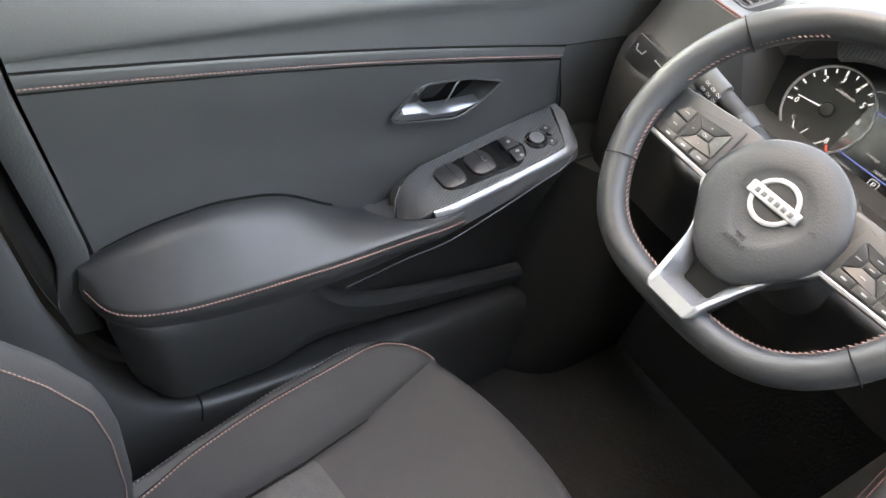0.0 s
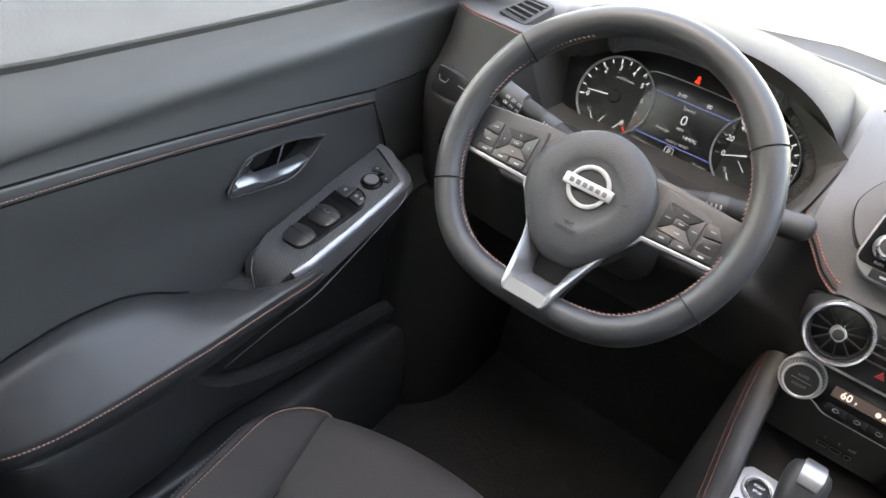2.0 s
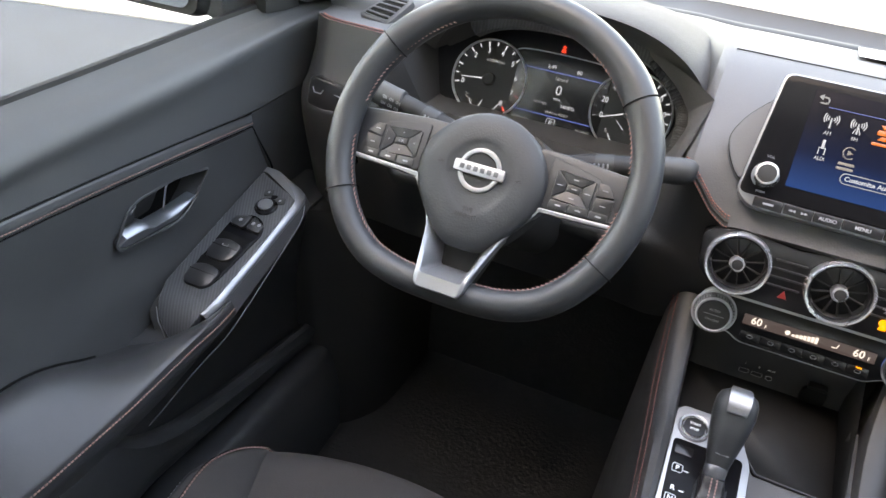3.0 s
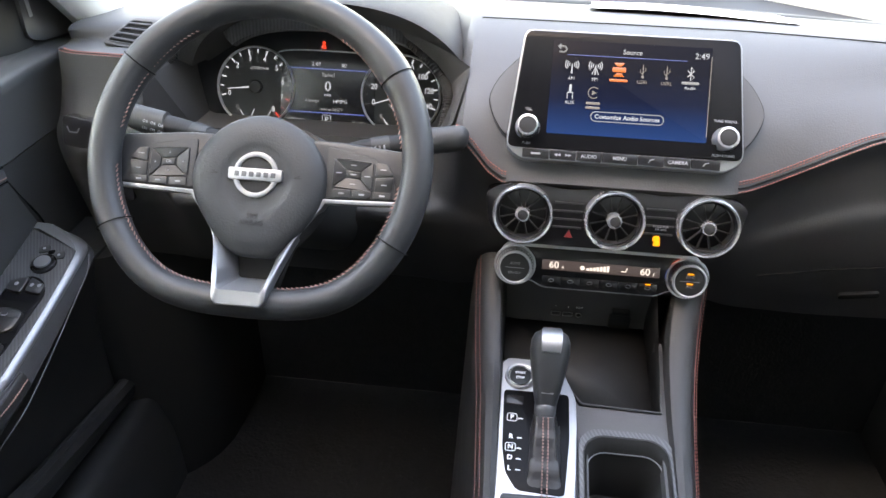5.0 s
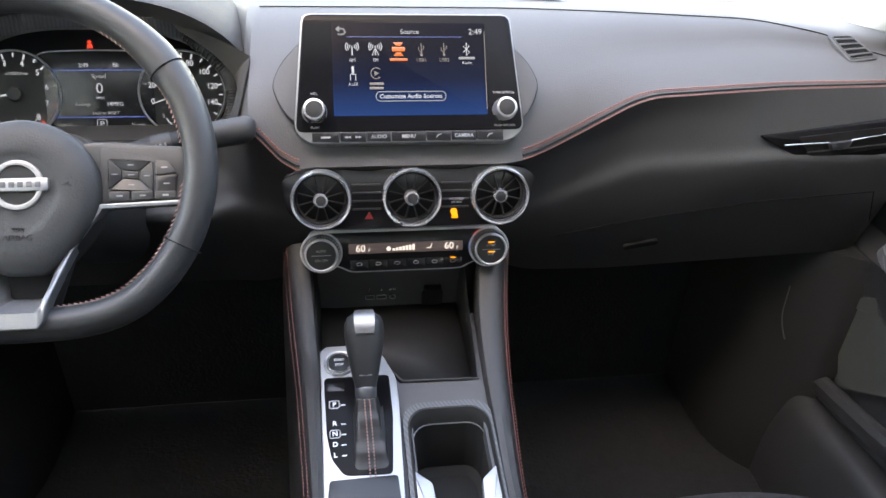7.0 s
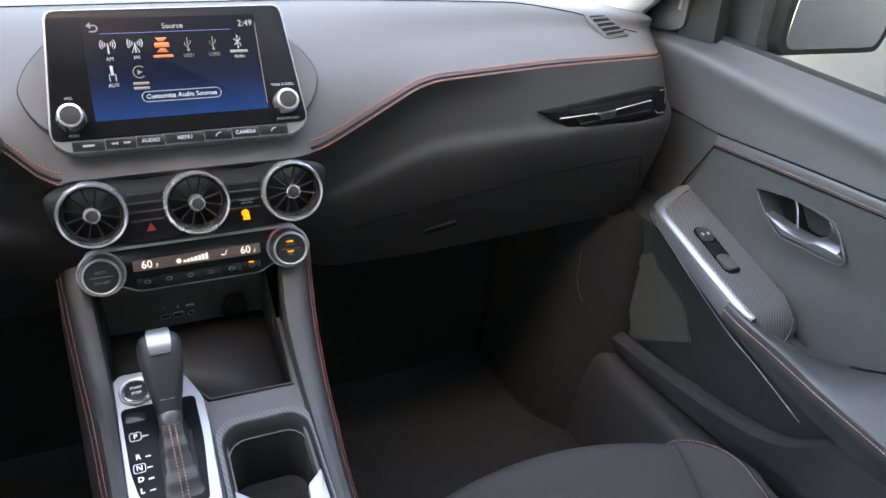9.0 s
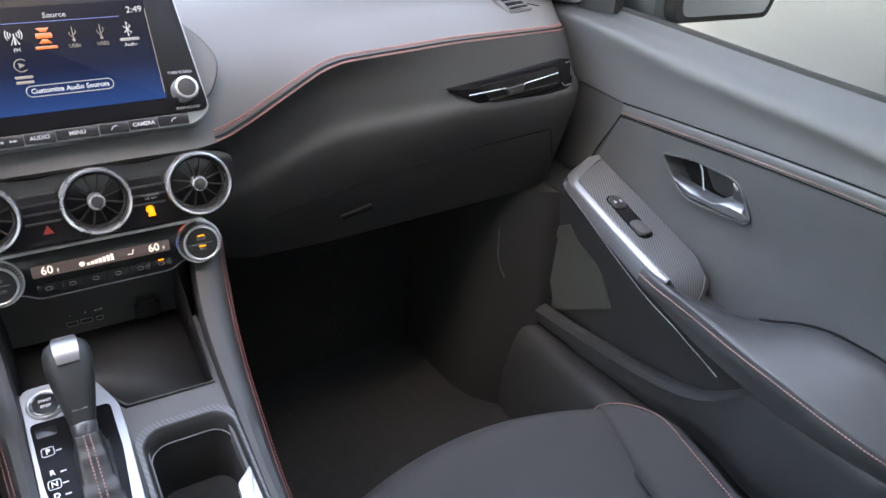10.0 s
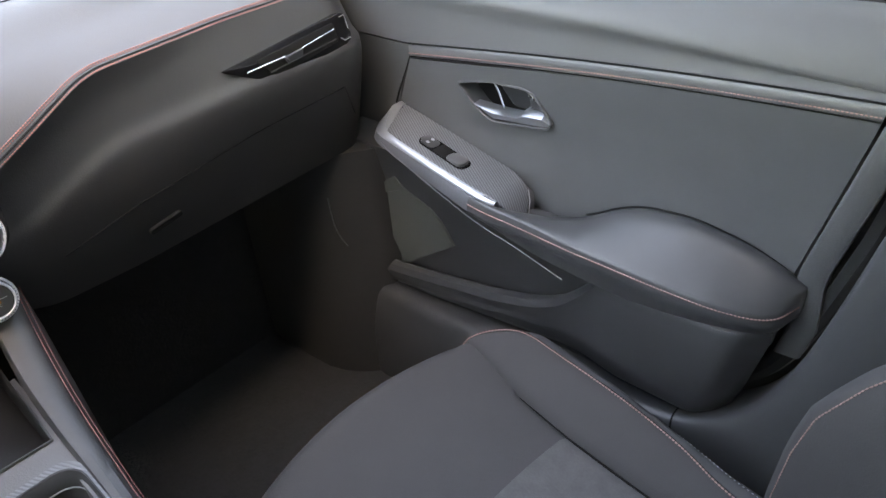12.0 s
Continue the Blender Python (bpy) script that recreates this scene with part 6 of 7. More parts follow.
    for x, yt, yb, z in ((-0.0755, -0.0190, -0.0245, 0.0020), (-0.0660, -0.0070, -0.0275, 0.0060), (-0.0450, -0.0080, -0.0292, 0.0070), (-0.0310, -0.0105, -0.0308, 0.0070), (-0.0200, -0.0195, -0.0320, 0.0060), (0.005, -0.0215, -0.0350, 0.0050), (0.028, -0.0218, -0.0385, 0.0035), (0.047, -0.0216, -0.0320, 0.0020), (0.066, -0.0212, -0.0228, 0.0)):
        mid = yt * 0.66 + yb * 0.34
        bar.append([HM @ Vector((x, yy, zz)) for yy, zz in ((yt + 0.001, -0.016), (yt, -0.006), (yt - 0.0006, -0.004), (mid + 0.001, z - 0.0006), (mid, z), (mid - 0.001, z), (yb + 0.0012, z - 0.0035), (yb, z - 0.006), (yb, -0.016))])
    dp("handle", loft(bar), STRIP, hd, "satin silver pull handle", sharp=34.0)
    dp("lock_tab", plate(rounded([(-0.067, -0.006), (-0.048, 0.013), (-0.036, 0.017), (-0.040, -0.006)], 0.003), -0.020, -0.004, 0.0015, HM), BUTTON, hd, "black lock tab")
    dp("lock_tab_face", plate(rounded([(-0.047, 0.010), (-0.035, 0.0165), (-0.036, 0.0115), (-0.045, 0.006)], 0.0015), -0.005, -0.0030, 0.0004, HM), RING, hd, "silver tab end")
    # rear flange, window seal and glass
    rows = []
    for i in range(20):
        z = 0.40 + 0.44 * i / 19
        y = YD0 + float(np.interp(z, [0.24, 0.30, 0.36, 0.45, 0.525, 0.733, 0.85], [0.135, 0.085, 0.066, 0.045, 0.050, 0.001, -0.02])) - 0.002
        y -= 0.005
        rows.append([Vector((0.80, y + 0.004, z)), Vector((0.7835, y + 0.003, z)), Vector((0.7820, y + 0.0015, z)), Vector((0.7815, y - 0.001, z)), Vector((0.7835, y - 0.024, z)), Vector((0.7865, y - 0.029, z)), Vector((0.86, y - 0.032, z)), Vector((0.86, y + 0.004, z))])
    dp("rear_flange", loft(rows), FLANGE, label="raised grey grained door edge")
    dp("window_seal", loft([[Vector((0.826, y, belt(y) - 0.004)), Vector((0.828, y, belt(y) + 0.004)), Vector((0.833, y, belt(y) + 0.005)), Vector((0.836, y, belt(y) - 0.006))] for y in ys]), RUBBER)
    dp("outer_seal", loft([[Vector((0.845, y, belt(y) - 0.016)), Vector((0.845, y, belt(y) - 0.010)), Vector((0.848, y, belt(y) - 0.0095)), Vector((0.849, y, belt(y) - 0.016))] for y in ys]), CHROME, label="thin bright outer sill strip")
    gl = dp("window_pane", loft([[Vector((0.838 - 0.10 * k, y, belt(y) - 0.01 + 0.42 * k)) for k in (0, 1)] + [Vector((0.841 - 0.10 * k, y, belt(y) - 0.01 + 0.42 * k)) for k in (1, 0)] for y in (YD0 - 0.03, 1.08)]), CLEAR)
    gl.visible_shadow = False
    dp("outer_skin", loft([[Vector((0.852, y, belt(y) - 0.024)), Vector((0.88, y, 0.70)), Vector((0.90, y, 0.45)), Vector((0.88, y, 0.10)), Vector((0.87, y, 0.10)), Vector((0.87, y, belt(y) - 0.03))] for y in (YD0 - 0.05, 0.6, 1.25)]), MATT)
    return d


door(1)
door(-1)

# ---- seats ----


def seat(s):
    st = thing("front_seat", "black cloth front car seat with padded bolsters and rust-red stitching", "seat", "front seats")
    CX = 0.405 * s

    def seam(y):
        return float(np.interp(y, [0.16, 0.385, 0.48, 0.59, 0.73, 0.79], [0.140, 0.146, 0.152, 0.166, 0.198, 0.205]))

    def front(dx):
        a = abs(dx)
        return 0.787 - 1.0 * a ** 2 - (0.055 * ((a - 0.195) / 0.055) ** 2 if a > 0.195 else 0.0)

    def edge(y):
        """How far out the side bolster reaches."""
        return float(np.interp(y, [0.16, 0.30, 0.36, 0.465, 0.57, 0.64, 0.69, 0.79], [0.206, 0.218, 0.230, 0.248, 0.259, 0.263, 0.262, 0.262]))

    def height(dx, y):
        f = front(dx)
        base = 0.312 + 0.105 * (y - 0.40)
        r = max(0, (y - (f - 0.085)) / 0.085)
        base -= 0.085 * r ** 2.6
        sm = seam(y)
        ax = abs(dx)
        if ax > sm:
            k = (ax - sm) / (edge(y) - sm)
            base += (0.036 - 0.014 * max(0, min(1, (y - 0.60) / 0.12))) * math.sin(min(1, k / 0.80) * math.pi / 2) - 0.030 * max(0, (k - 0.86) / 0.14) ** 2
        base -= 0.009 * math.exp(-((ax - sm) / 0.006) ** 2)
        return base

    def patch(u0, u1, v0=0.16, v1=1.0, nu=30, nv=60, lift=0.0):
        rows = []
        for j in range(nv + 1):
            row = []
            for i in range(nu + 1):
                u = i / nu
                yy = v0 + (0.78 - v0) * j / nv * v1
                a, b = u0(yy), u1(yy)
                dx = a + (b - a) * u
                y = v0 + (front(dx) - v0) * (j / nv) * v1
                row.append(Vector((CX + s * dx, y, height(dx, y) + lift)))
            rows.append(row)
        return rows

    def skinned(rows, drop):
        out = []
        for r in rows:
            out.append([Vector((r[0].x, r[0].y, r[0].z - drop))] + r + [Vector((r[-1].x, r[-1].y, r[-1].z - drop))])
        last = out[-1]
        low = [Vector((p.x, p.y - 0.012, 0.12)) for p in last]
        return loft(out + [low], True, True)
    BAND = [(0.200, 0.17), (0.210, 0.28), (0.228, 0.36), (0.245, 0.46), (0.255, 0.56), (0.258, 0.62), (0.251, 0.660), (0.231, 0.694), (0.211, 0.711)]
    part("cushion", skinned(patch(lambda y: -seam(y), lambda y: seam(y)), 0.10), FABRIC, st, "dark cloth cushion", sharp=70)
    for q in (-1, 1):
        part("cushion_bolster", skinned(patch(lambda y: q * seam(y), lambda y: q * edge(y), nu=24), 0.16), FABRIC, st, "cloth side bolster", sharp=70)
        groove = [(seam(0.17 + 0.58 * j / 59), 0.17 + 0.58 * j / 59) for j in range(60)]
        part("seam_groove", tube([Vector((CX + s * q * a, y, height(a, y) + 0.0020)) for a, y in groove if y < front(a) - 0.01], 0.0022, 0.0016, 6), SEAM, st)
        for sewn, mt, step in (([(0.178, 0.17), (0.185, 0.28), (0.207, 0.36), (0.223, 0.45), (0.232, 0.55), (0.237, 0.62), (0.229, 0.660), (0.211, 0.690), (0.196, 0.708)], THREADPALE, 0.0050),
                               ([(0.195, 0.17), (0.204, 0.28), (0.223, 0.36), (0.241, 0.46), (0.251, 0.56), (0.254, 0.62), (0.247, 0.658), (0.228, 0.690), (0.210, 0.706)], GREYPRINT, 0.0060)):
            pts = [Vector((CX + s * q * p.x, p.y, height(p.x, p.y) + 0.0018)) for p in smooth_path([(a, y, 0) for a, y in sewn], 90)]
            stitches("stitching", pts, step, mt, st, 0.0011 if mt is THREADPALE else 0.0006, 0.7 if mt is THREADPALE else 0.4, "pale red sewing thread" if mt is THREADPALE else "fine grey sewing thread")
            if mt is THREADPALE:
                strip_rows = []
                for e, g in zip(smooth_path([(a + 0.003, y, 0) for a, y in sewn], 70), smooth_path([(a, y, 0) for a, y in BAND], 70)):
                    across = [e.lerp(g, k / 5) for k in range(6)]
                    strip_rows.append([Vector((CX + s * q * p.x, p.y, height(p.x, p.y) + 0.0014)) for p in across] + [Vector((CX + s * q * p.x, p.y, height(p.x, p.y) - 0.004)) for p in (across[-1], across[0])])
                part("bolster_trim", loft(strip_rows), CONSOLEPAD, st, "dark smooth band outside the stitching", sharp=60)
                part("sewn_groove", tube([p + Vector((s * q * 0.0035, 0, -0.0012)) for p in pts], 0.0012, 0.0010, 6), SEAM, st)
    part("cushion_insert", loft([r for r in patch(lambda y: -seam(y) + 0.006, lambda y: seam(y) - 0.006, 0.165, 0.535, lift=0.003)], False, False), INSERT, st, "lighter ribbed cloth insert", sharp=70)
    # backrest: a dished middle between two bolsters that lean back above
    for q in (-1, 0, 1):
        rows = []
        for j in range(28):
            z = 0.30 + 0.62 * j / 27
            zr = z - (0.035 if s < 0 else 0.0)
            ridge = (0.040 if s < 0 else 0.0) + float(np.interp(zr, [0.30, 0.36, 0.45, 0.51, 0.57, 0.62, 0.70, 0.92], [0.246, 0.246, 0.238, 0.225, 0.192, 0.155, 0.110, 0.000]))
            mid = 0.135 - 0.30 * (z - 0.30)
            row = []
            lo, hi = ((-0.125, 0.125) if q == 0 else (0.125, 0.245))
            for i in range(19):
                a = lo + (hi - lo) * i / 18
                k = min(1, max(0, (abs(a) - 0.125) / 0.070))
                yy = mid + (ridge - mid) * math.sin(k * math.pi / 2) ** 1.2 - 0.16 * max(0, (abs(a) - 0.200) / 0.045) ** 2
                row.append(Vector((CX + (a if q == 0 else q * a), yy - 0.004 * (i in (0, 18)), z)))
            xb = row[-1].x, row[0].x
            rows.append(row + [Vector((xb[0], mid - 0.12, z)), Vector((xb[1], mid - 0.12, z))])
        part("backrest" if q == 0 else "backrest_bolster", loft(rows), FABRIC, st, "dark cloth backrest" if q == 0 else "cloth back bolster", sharp=70)
        if q:
            pts = [Vector((CX + q * (0.168), 0, 0))]
            line = []
            for j in range(60):
                z = 0.32 + 0.55 * j / 59
                zr = z - (0.035 if s < 0 else 0.0)
                ridge = (0.040 if s < 0 else 0.0) + float(np.interp(zr, [0.30, 0.36, 0.45, 0.51, 0.57, 0.62, 0.70, 0.92], [0.246, 0.246, 0.238, 0.225, 0.192, 0.155, 0.110, 0.000]))
                mid = 0.135 - 0.30 * (z - 0.30)
                k = 0.055 / 0.070
                line.append(Vector((CX + q * 0.180, mid + (ridge - mid) * math.sin(k * math.pi / 2) ** 1.2 + 0.001, z)))
            stitches("stitching", line, 0.005, THREADPALE, st, 0.0008, 0.7, "pale red sewing thread", side=(0, 1, 0))
    part("base", loft([[Vector((CX + x, y, z)) for x, y in ((-0.21, 0.10), (0.21, 0.10), (0.20, 0.68), (-0.20, 0.68))] for z in (0.03, 0.20)]), DARK, st)
    return st


seat(1)
seat(-1)

# ---- shell of the car ----
floor = tagged(part("floor", loft([[(-0.80, y, 0.0), (0.80, y, 0.0), (0.80, y, 0.03), (-0.80, y, 0.03)] for y in (-1.6, 1.35)]), CARPET), "black carpeted car floor", "floor", kind="structure")
bulkhead = tagged(part("bulkhead", loft([[(-0.80, 1.30, 0.0), (0.80, 1.30, 0.0), (0.80, 1.34, 0.0), (-0.80, 1.34, 0.0)], [(-0.80, 1.36, 0.55), (0.80, 1.36, 0.55), (0.80, 1.40, 0.55), (-0.80, 1.40, 0.55)]]), CARPET), "black footwell bulkhead", "bulkhead", kind="structure")
for s in (-1, 1):
    n = "left" if s < 0 else "right"
    # pillar trim that runs down and forward into the sill as one rounded ridge
    ridge = smooth_path([(0.690, 0.120, 1.32), (0.730, 0.164, 0.90), (0.732, 0.200, 0.74), (0.724, 0.225, 0.64), (0.714, 0.247, 0.535), (0.708, 0.272, 0.44), (0.704, 0.316, 0.345), (0.700, 0.388, 0.287), (0.697, 0.475, 0.270), (0.697, 0.60, 0.262), (0.697, 0.85, 0.245), (0.707, 1.25, 0.230)], 72)
    rows = []
    for k, p in enumerate(ridge):
        d = ridge[min(k + 1, 71)] - ridge[max(k - 1, 0)]
        d = Vector((0, d.y, d.z)).normalized()
        nn = Vector((0, d.z, -d.y))  # away from the door opening
        low = min(1.0, max(0.0, (0.55 - p.z) / 0.2))
        prof = smooth_path([Vector((p.x + 0.085, p.y, p.z)) + nn * 0.004, Vector((p.x + 0.035, p.y, p.z)) - nn * 0.002, Vector((p.x + 0.012, p.y, p.z)) - nn * 0.003, Vector((p.x, p.y, p.z)) + nn * 0.006,
                            Vector((p.x - 0.008, p.y, p.z)) + nn * 0.030, Vector((p.x - 0.012 - 0.006 * low, p.y, p.z)) + nn * 0.10, Vector((p.x - 0.012 - 0.008 * low, p.y, p.z)) + nn * 0.225], 16)
        rows.append([Vector((s * q.x, q.y, q.z)) for q in prof] + [Vector((s * (p.x + 0.085), p.y, p.z)) + nn * 0.225])
    tagged(part("pillar_" + n, loft(rows), LOWDOOR), "grey grained pillar trim running down into the door sill", "pillar trim", kind="structure")
    jp = min(range(72), key=lambda k: abs(ridge[k].y - 0.405) + (0 if ridge[k].z < 0.4 else 9))
    tagged(part("sill_joint_" + n, tube([q + (q - Vector((s * 0.76, q.y, q.z - 0.1))).normalized() * 0.0008 for q in rows[jp][1:10]], 0.0012, n=6), SEAM), "thin joint in the sill trim", "trim joint", kind="structure")
    seal = [Vector((s * (p.x + 0.098), p.y + 0.016, p.z + 0.010)) for p in ridge]
    tagged(part("door_seal_" + n, tube(seal, 0.017, 0.017, 8), RUBBER), "black rubber door seal", "door seal", kind="structure")
    tagged(part("windscreen_pillar_" + n, tube([Vector((s * 0.795, 1.28, 0.81)), Vector((s * 0.72, 0.93, 1.08)), Vector((s * 0.61, 0.54, 1.33))], 0.035, 0.05, 12), HEADLINER), "grey windscreen pillar", "pillar trim", kind="structure")
    tagged(part("kick_panel_" + n, loft([smooth_path([(s * 0.725, 0.995, z), (s * 0.67, 1.035, z), (s * 0.625, 1.12, z), (s * 0.62, 1.30, z)], 10) + [Vector((s * 0.78, 1.30, z)), Vector((s * 0.78, 0.995, z))] for z in (0.03, 0.3, 0.53)]), DARK), "black kick panel in the footwell", "kick panel", kind="structure")
    tagged(part("rear_side_" + n, loft([[(s * 0.80, -1.6, z), (s * 0.80, 0.05, z), (s * 0.84, 0.05, z), (s * 0.84, -1.6, z)] for z in (0.03, 0.85)]), DOORSKIN), "dark rear side trim", "side trim", kind="structure")
tagged(part("trim_edge_right", tube(smooth_path([(0.651, 1.054, 0.446), (0.653, 1.052, 0.393), (0.658, 1.047, 0.366), (0.665, 1.039, 0.344)], 16), 0.0012, n=6), PODBAND), "thin smooth edge of the footwell trim", "trim edge", kind="structure")
tagged(part("ceiling", loft([[Vector((x, y, 1.40 - 0.10 * (x / 0.62) ** 2 - 0.03 * ((y + 0.5) / 0.8) ** 2)) for x in (-0.64, -0.4, -0.15, 0.15, 0.4, 0.64)] + [Vector((x, y, 1.45)) for x in (0.64, -0.64)] for y in (-1.3, -0.9, -0.5, -0.1, 0.25, 0.55)]), HEADLINER), "pale grey cloth headliner", "ceiling", kind="structure")
tagged(part("rear_shelf", loft([[(-0.75, y, 0.0), (0.75, y, 0.0), (0.75, y, z), (-0.75, y, z)] for y, z in ((-1.0, 1.12), (-1.2, 1.16), (-1.22, 0.95), (-1.6, 0.95))]), CARPET), "dark rear seat and shelf", "rear seat", kind="structure")
sheet = thing("paper_sheet", "white sheet of paper lying on top of the dashboard", "paper")
sheet_rows = []
for j in range(7):
    v = j / 6
    up, low = [], []
    for i in range(13):
        u = i / 12
        p = Vector((-0.030 + 0.283 * u + 0.018 * v, 1.253 - 0.036 * u + 0.20 * v, 0))
        z = dash_top(p.x, p.y) + 0.004 + 0.002 * math.sin(u * 5)
        up.append(Vector((p.x, p.y, z + 0.0006)))
        low.append(Vector((p.x, p.y, z)))
    sheet_rows.append(up + low[::-1])
part("sheet", loft(sheet_rows), PAPER, sheet)

# ---- outside ----
ASPHALT = material("asphalt", (0.050, 0.052, 0.055), 0.9, spec=0.2, bump=0.6, bump_size=0.01, vary=0.35, vary_size=0.35, fine=0.6)
CONCRETE = material("concrete", (0.42, 0.40, 0.36), 0.85, spec=0.2, bump=0.4, bump_size=0.01, vary=0.12, vary_size=0.5, fine=0.4)
CARPAINT = material("grey_car_paint", (0.10, 0.102, 0.10), 0.30, coat=0.6, vary=0.03, vary_size=0.6)
CARPAINT2 = material("white_car_paint", (0.72, 0.70, 0.66), 0.25, coat=0.6, vary=0.03, vary_size=0.6)
CARGLASS = material("dark_car_glass", (0.02, 0.022, 0.024), 0.06, vary=0.02)
tagged(part("ground", loft([[(-600, y, -0.32), (600, y, -0.32), (600, y, -0.30), (-600, y, -0.30)] for y in (-600, 600)]), ASPHALT), "grey weathered asphalt yard", "ground", kind="structure")
tagged(part("pavement", loft([[(-14, 0.4, -0.31), (-14, 30, -0.31), (-14, 30, -0.290), (-14, 0.4, -0.290)], [(2.6, 4.9, -0.31), (2.6, 30, -0.31), (2.6, 30, -0.290), (2.6, 4.9, -0.290)]]), CONCRETE), "pale sunlit concrete apron", "pavement", kind="structure")


def parked_car(x0, y0, turn, paint, label, tall=1.0):
    """A car parked beside: body, cabin with panes, wheels; tall raises all above the bumpers."""
    car = thing("parked_car", label, "car")
    body = []
    for y, h, w in ((-2.3, 0.62, 0.78), (-2.2, 0.80, 0.84), (-1.2, 0.86, 0.90), (0.0, 0.86, 0.91), (1.1, 0.84, 0.90), (2.0, 0.70, 0.84), (2.3, 0.50, 0.74)):
        body.append([Vector((sx * w * f, y, z)) for sx, f, z in ((1, 0.90, -0.10), (1, 0.99, 0.05), (1, 1.0, 0.30), (1, 0.975, 0.36), (1, 0.985, h * 0.75), (1, 0.93, h), (-1, 0.93, h), (-1, 0.985, h * 0.75), (-1, 0.975, 0.36), (-1, 1.0, 0.30), (-1, 0.99, 0.05), (-1, 0.90, -0.10))])
    b = part("body", loft(body), paint, car)
    cab = [[Vector((sx * w, y, z)) for sx, w, z in ((1, 0.84, 0.80), (1, 0.62, hh), (-1, 0.62, hh), (-1, 0.84, 0.80))] for y, hh in ((-1.7, 0.88), (-1.0, 1.28), (0.2, 1.33), (1.0, 0.88))]
    c = part("cabin", loft(cab), paint, car)
    for sx in (1, -1):
        for ya, yb in ((-0.95, -0.10), (-0.02, 0.70)):
            part("pane", loft([[Vector((sx * 0.850, ya, 0.88)), Vector((sx * 0.850, yb, 0.88)), Vector((sx * 0.810, yb, 0.88))], [Vector((sx * 0.672, ya + 0.04, 1.24)), Vector((sx * 0.672, min(yb, 0.25), 1.24)), Vector((sx * 0.62, min(yb, 0.25), 1.24))]]), CARGLASS, c)
        for yw in (-1.35, 1.35):
            m = frame_at((sx * 0.80, yw, 0.02), (0, 1, 0), (0, 0, 1))
            t = part("wheel", lathe([(0.20, -0.11), (0.32, -0.10), (0.325, 0.0), (0.32, 0.10), (0.20, 0.11)], 32, m), RUBBER, car)
            part("rim", lathe([(0.02, -0.115), (0.20, -0.112), (0.21, 0.0), (0.20, 0.112), (0.02, 0.115)], 24, m), SATIN, t)
    for ob in car.children_recursive:
        for v in ob.data.vertices:
            if not ob.name.startswith(("wheel", "rim")) and v.co.z > 0.3:
                v.co.z = 0.3 + (v.co.z - 0.3) * tall
    car.matrix_world = pose(x0, y0, 0.0, 0, 0, turn)
    return car


# wall tone set pale to bounce light forward onto the dashboard
BOUNCEWALL = material("bounce_wall", (0.79, 0.785, 0.77), 0.9, spec=0.2, bump=0.3, bump_size=0.01, vary=0.12, vary_size=0.8)
# unseen block added behind the car: its height shades the cabin and near ground
shade_hall = thing("building", "unseen pale building added behind the car to throw shade and bounce light", "building")
part("wall", loft([[(-20, -14, z), (22, -14, z), (22, -6, z), (-20, -6, z)] for z in (-0.3, 16.3)]), BOUNCEWALL, shade_hall)
part("roof_edge", loft([[(-20.2, -14.2, z), (22.2, -14.2, z), (22.2, -5.9, z), (-20.2, -5.9, z)] for z in (16.3, 16.5)]), MATT, shade_hall)
for i in range(6):
    part("door", loft([[(-14 + 5.5 * i, -6.02, z), (-10.5 + 5.5 * i, -6.02, z), (-10.5 + 5.5 * i, -5.95, z), (-14 + 5.5 * i, -5.95, z)] for z in (-0.3, 3.0)]), CARPAINT2, shade_hall, "pale roller door on the added building")


parked_car(2.78, 0.6, 0, CARPAINT, "tall smooth grey van parked alongside", 2.0)
parked_car(4.4, -3.2, 12, CARPAINT2, "pale beige car parked behind, seen in the mirror")

# the car's own nose beyond the windscreen
nose = thing("car_bonnet", "pale grey bonnet of the car beyond the windscreen", "bonnet")
part("bonnet", loft([[Vector((x, y, z - 0.10 * (x / 0.8) ** 2)) for x in (-0.80, -0.5, -0.2, 0.2, 0.5, 0.80)] + [Vector((0.80, y, 0.3)), Vector((-0.80, y, 0.3))] for y, z in ((1.74, 0.80), (2.1, 0.79), (2.5, 0.72), (2.75, 0.60))]), CARPAINT2, nose)
part("cowl", loft([[Vector((x, y, z - 0.08 * (x / 0.8) ** 2)) for x in (-0.80, -0.3, 0.3, 0.80)] + [Vector((0.80, y, 0.5)), Vector((-0.80, y, 0.5))] for y, z in ((1.57, 0.775), (1.66, 0.765), (1.735, 0.785))]), MATT, nose, "black cowl")

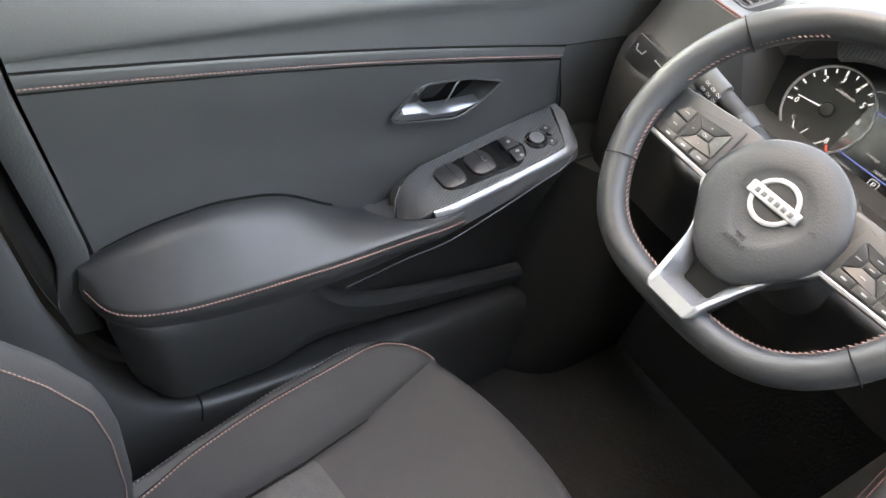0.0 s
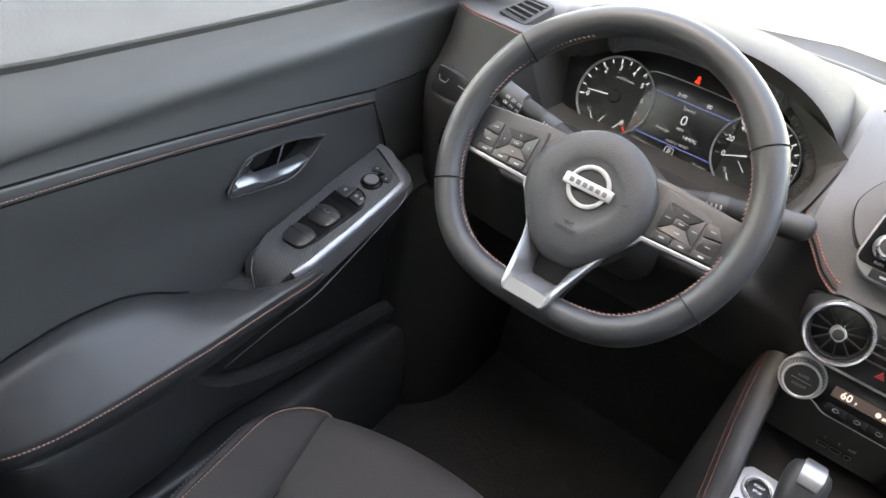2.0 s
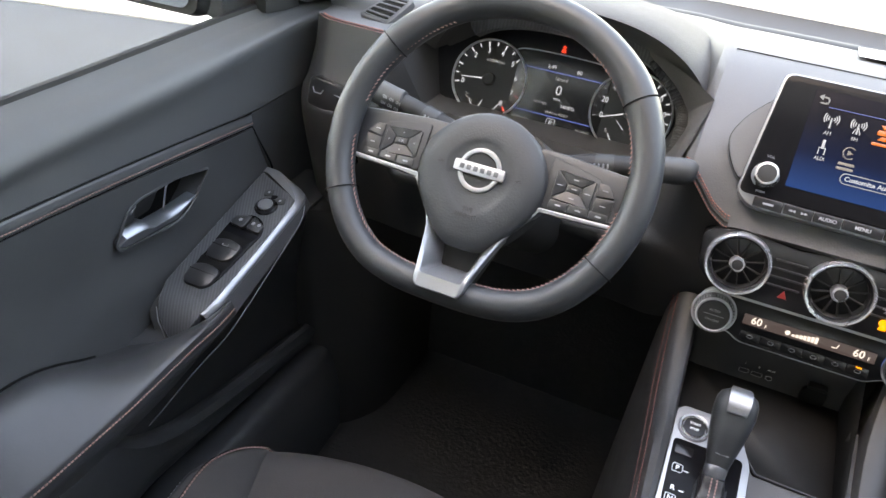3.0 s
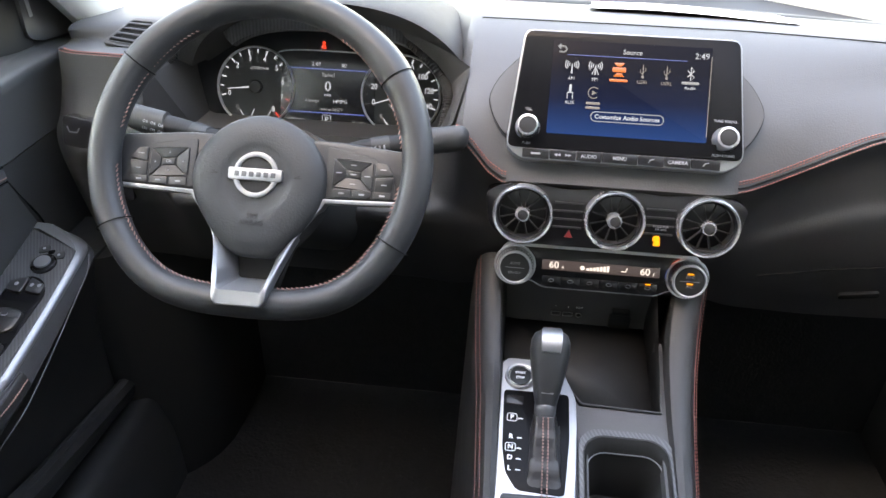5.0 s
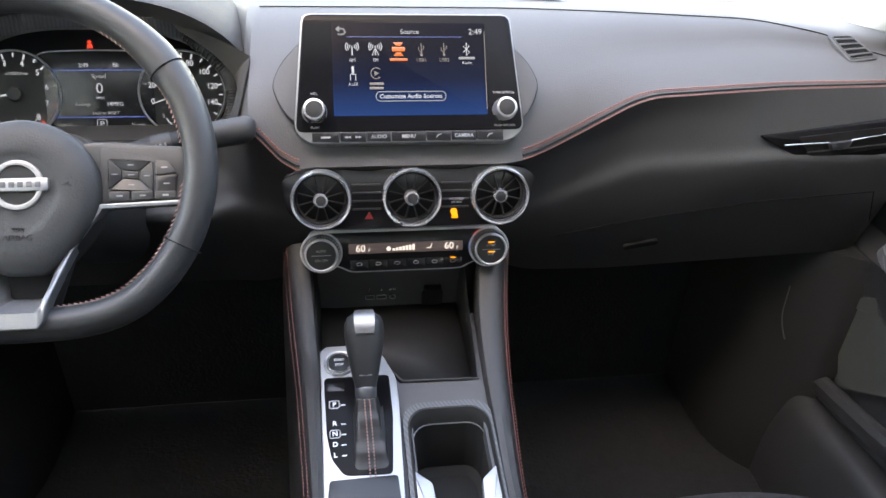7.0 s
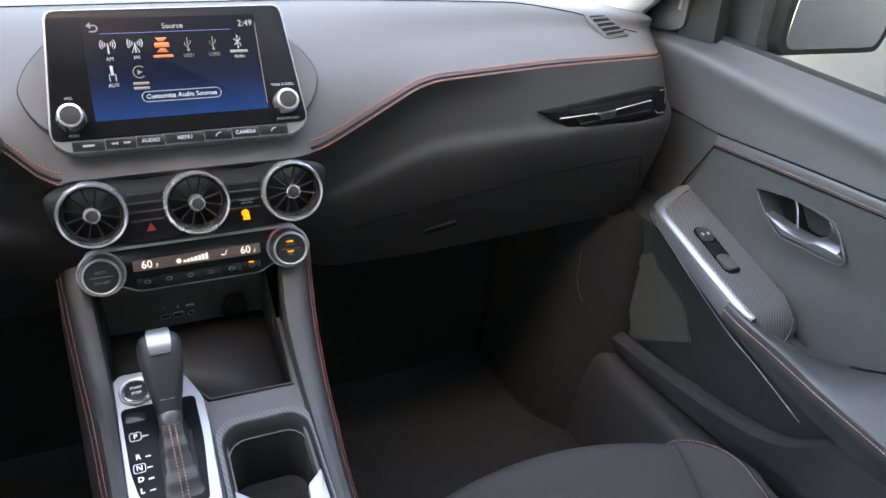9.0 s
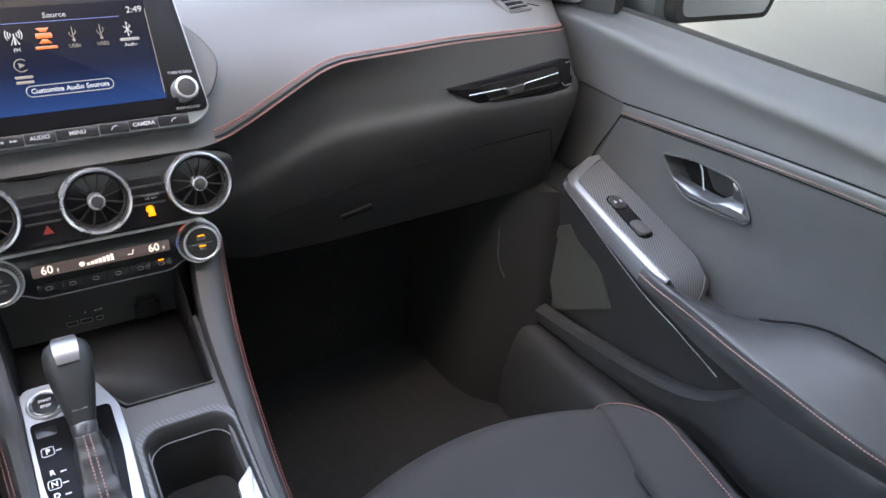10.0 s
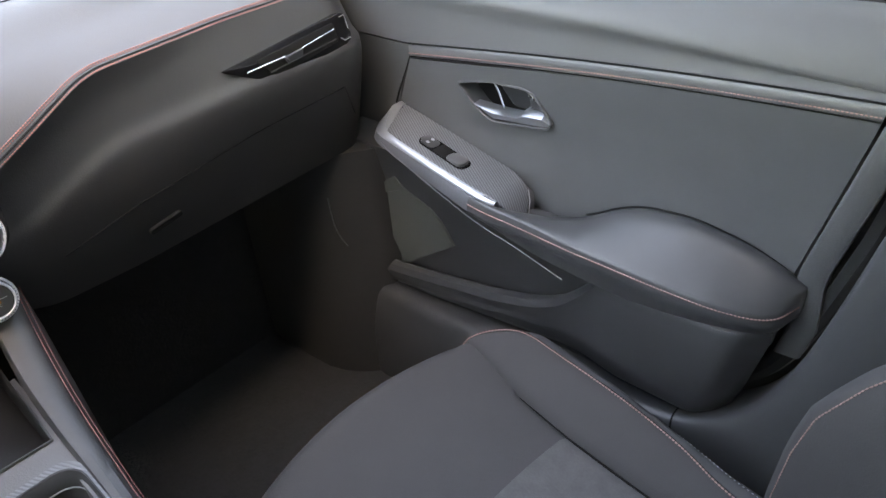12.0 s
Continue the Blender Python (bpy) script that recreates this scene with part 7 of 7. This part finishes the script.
# door mirrors
for s in (-1, 1):
    mir = thing("door_mirror", "black door mirror with a dark rounded housing", "mirror", "door mirrors")
    MM = frame_at((s * 1.020, 1.005, 0.871), (1, s * 0.16, 0), (0, 0.05, 1))
    shape = rounded([(s * -0.150, -0.058), (s * 0.150, -0.082), (s * 0.170, -0.05), (s * 0.160, 0.080), (s * -0.130, 0.085)], 0.035, 6)
    part("housing", joined(loft([[MM @ Vector((x * f, y * f, z)) for x, y in shape] for f, z in ((1.0, 0.010), (1.05, 0.0), (1.06, -0.02), (0.95, -0.08), (0.6, -0.13), (0.2, -0.14))])), RUBBER, mir)
    mirror_mat = material("mirror_silver", (0.85, 0.86, 0.86), 0.02, metal=1.0, vary=0.0)
    part("mirror_glass", plate([(x * 0.90, y * 0.88) for x, y in shape], 0.008, 0.0125, 0.001, MM), mirror_mat, mir, "bright mirror glass")
    foot = [(x, [(y0, z0), (y1, z0 + 0.004), (y1 - 0.006, z1), (y0 + 0.012, z1 + 0.004)]) for x, y0, y1, z0, z1 in ((0.850, 0.985, 1.100, 0.808, 0.905), (0.868, 0.982, 1.098, 0.808, 0.900), (0.895, 0.985, 1.080, 0.814, 0.885), (0.945, 1.005, 1.065, 0.822, 0.868))]
    part("arm", loft([[Vector((s * x, y, z)) for y, z in rounded(q, 0.012)] for x, q in foot]), MATT, mir, "black mirror foot")
    sail = thing("mirror_sail", "black triangular corner trim at the window front", "corner trim", "corner trims")
    part("panel", loft([[Vector((s * (0.806 + 0.10 * f), y, z)) for y, z in rounded([(1.104, 0.822), (1.135, 0.808), (1.24, 0.795), (1.255, 0.812), (1.13, 0.925), (1.108, 0.935)], 0.010)] for f in (0, 0.25)]), HARD, sail)
    part("seal", loft([[Vector((s * (0.812 + 0.10 * f), y, z)) for y, z in ((1.036, 0.815), (1.12, 0.802), (1.12, 0.940), (1.052, 0.985))] for f in (0, 0.20)]), RUBBER, sail, "black glass-run seal")
    part("mark", loft([[Vector((s * (0.8050 + k), y, z)) for y, z in ((1.119, 0.846), (1.126, 0.846), (1.124, 0.872), (1.117, 0.872))] for k in (0, 0.0015)]), GREYPRINT, sail)
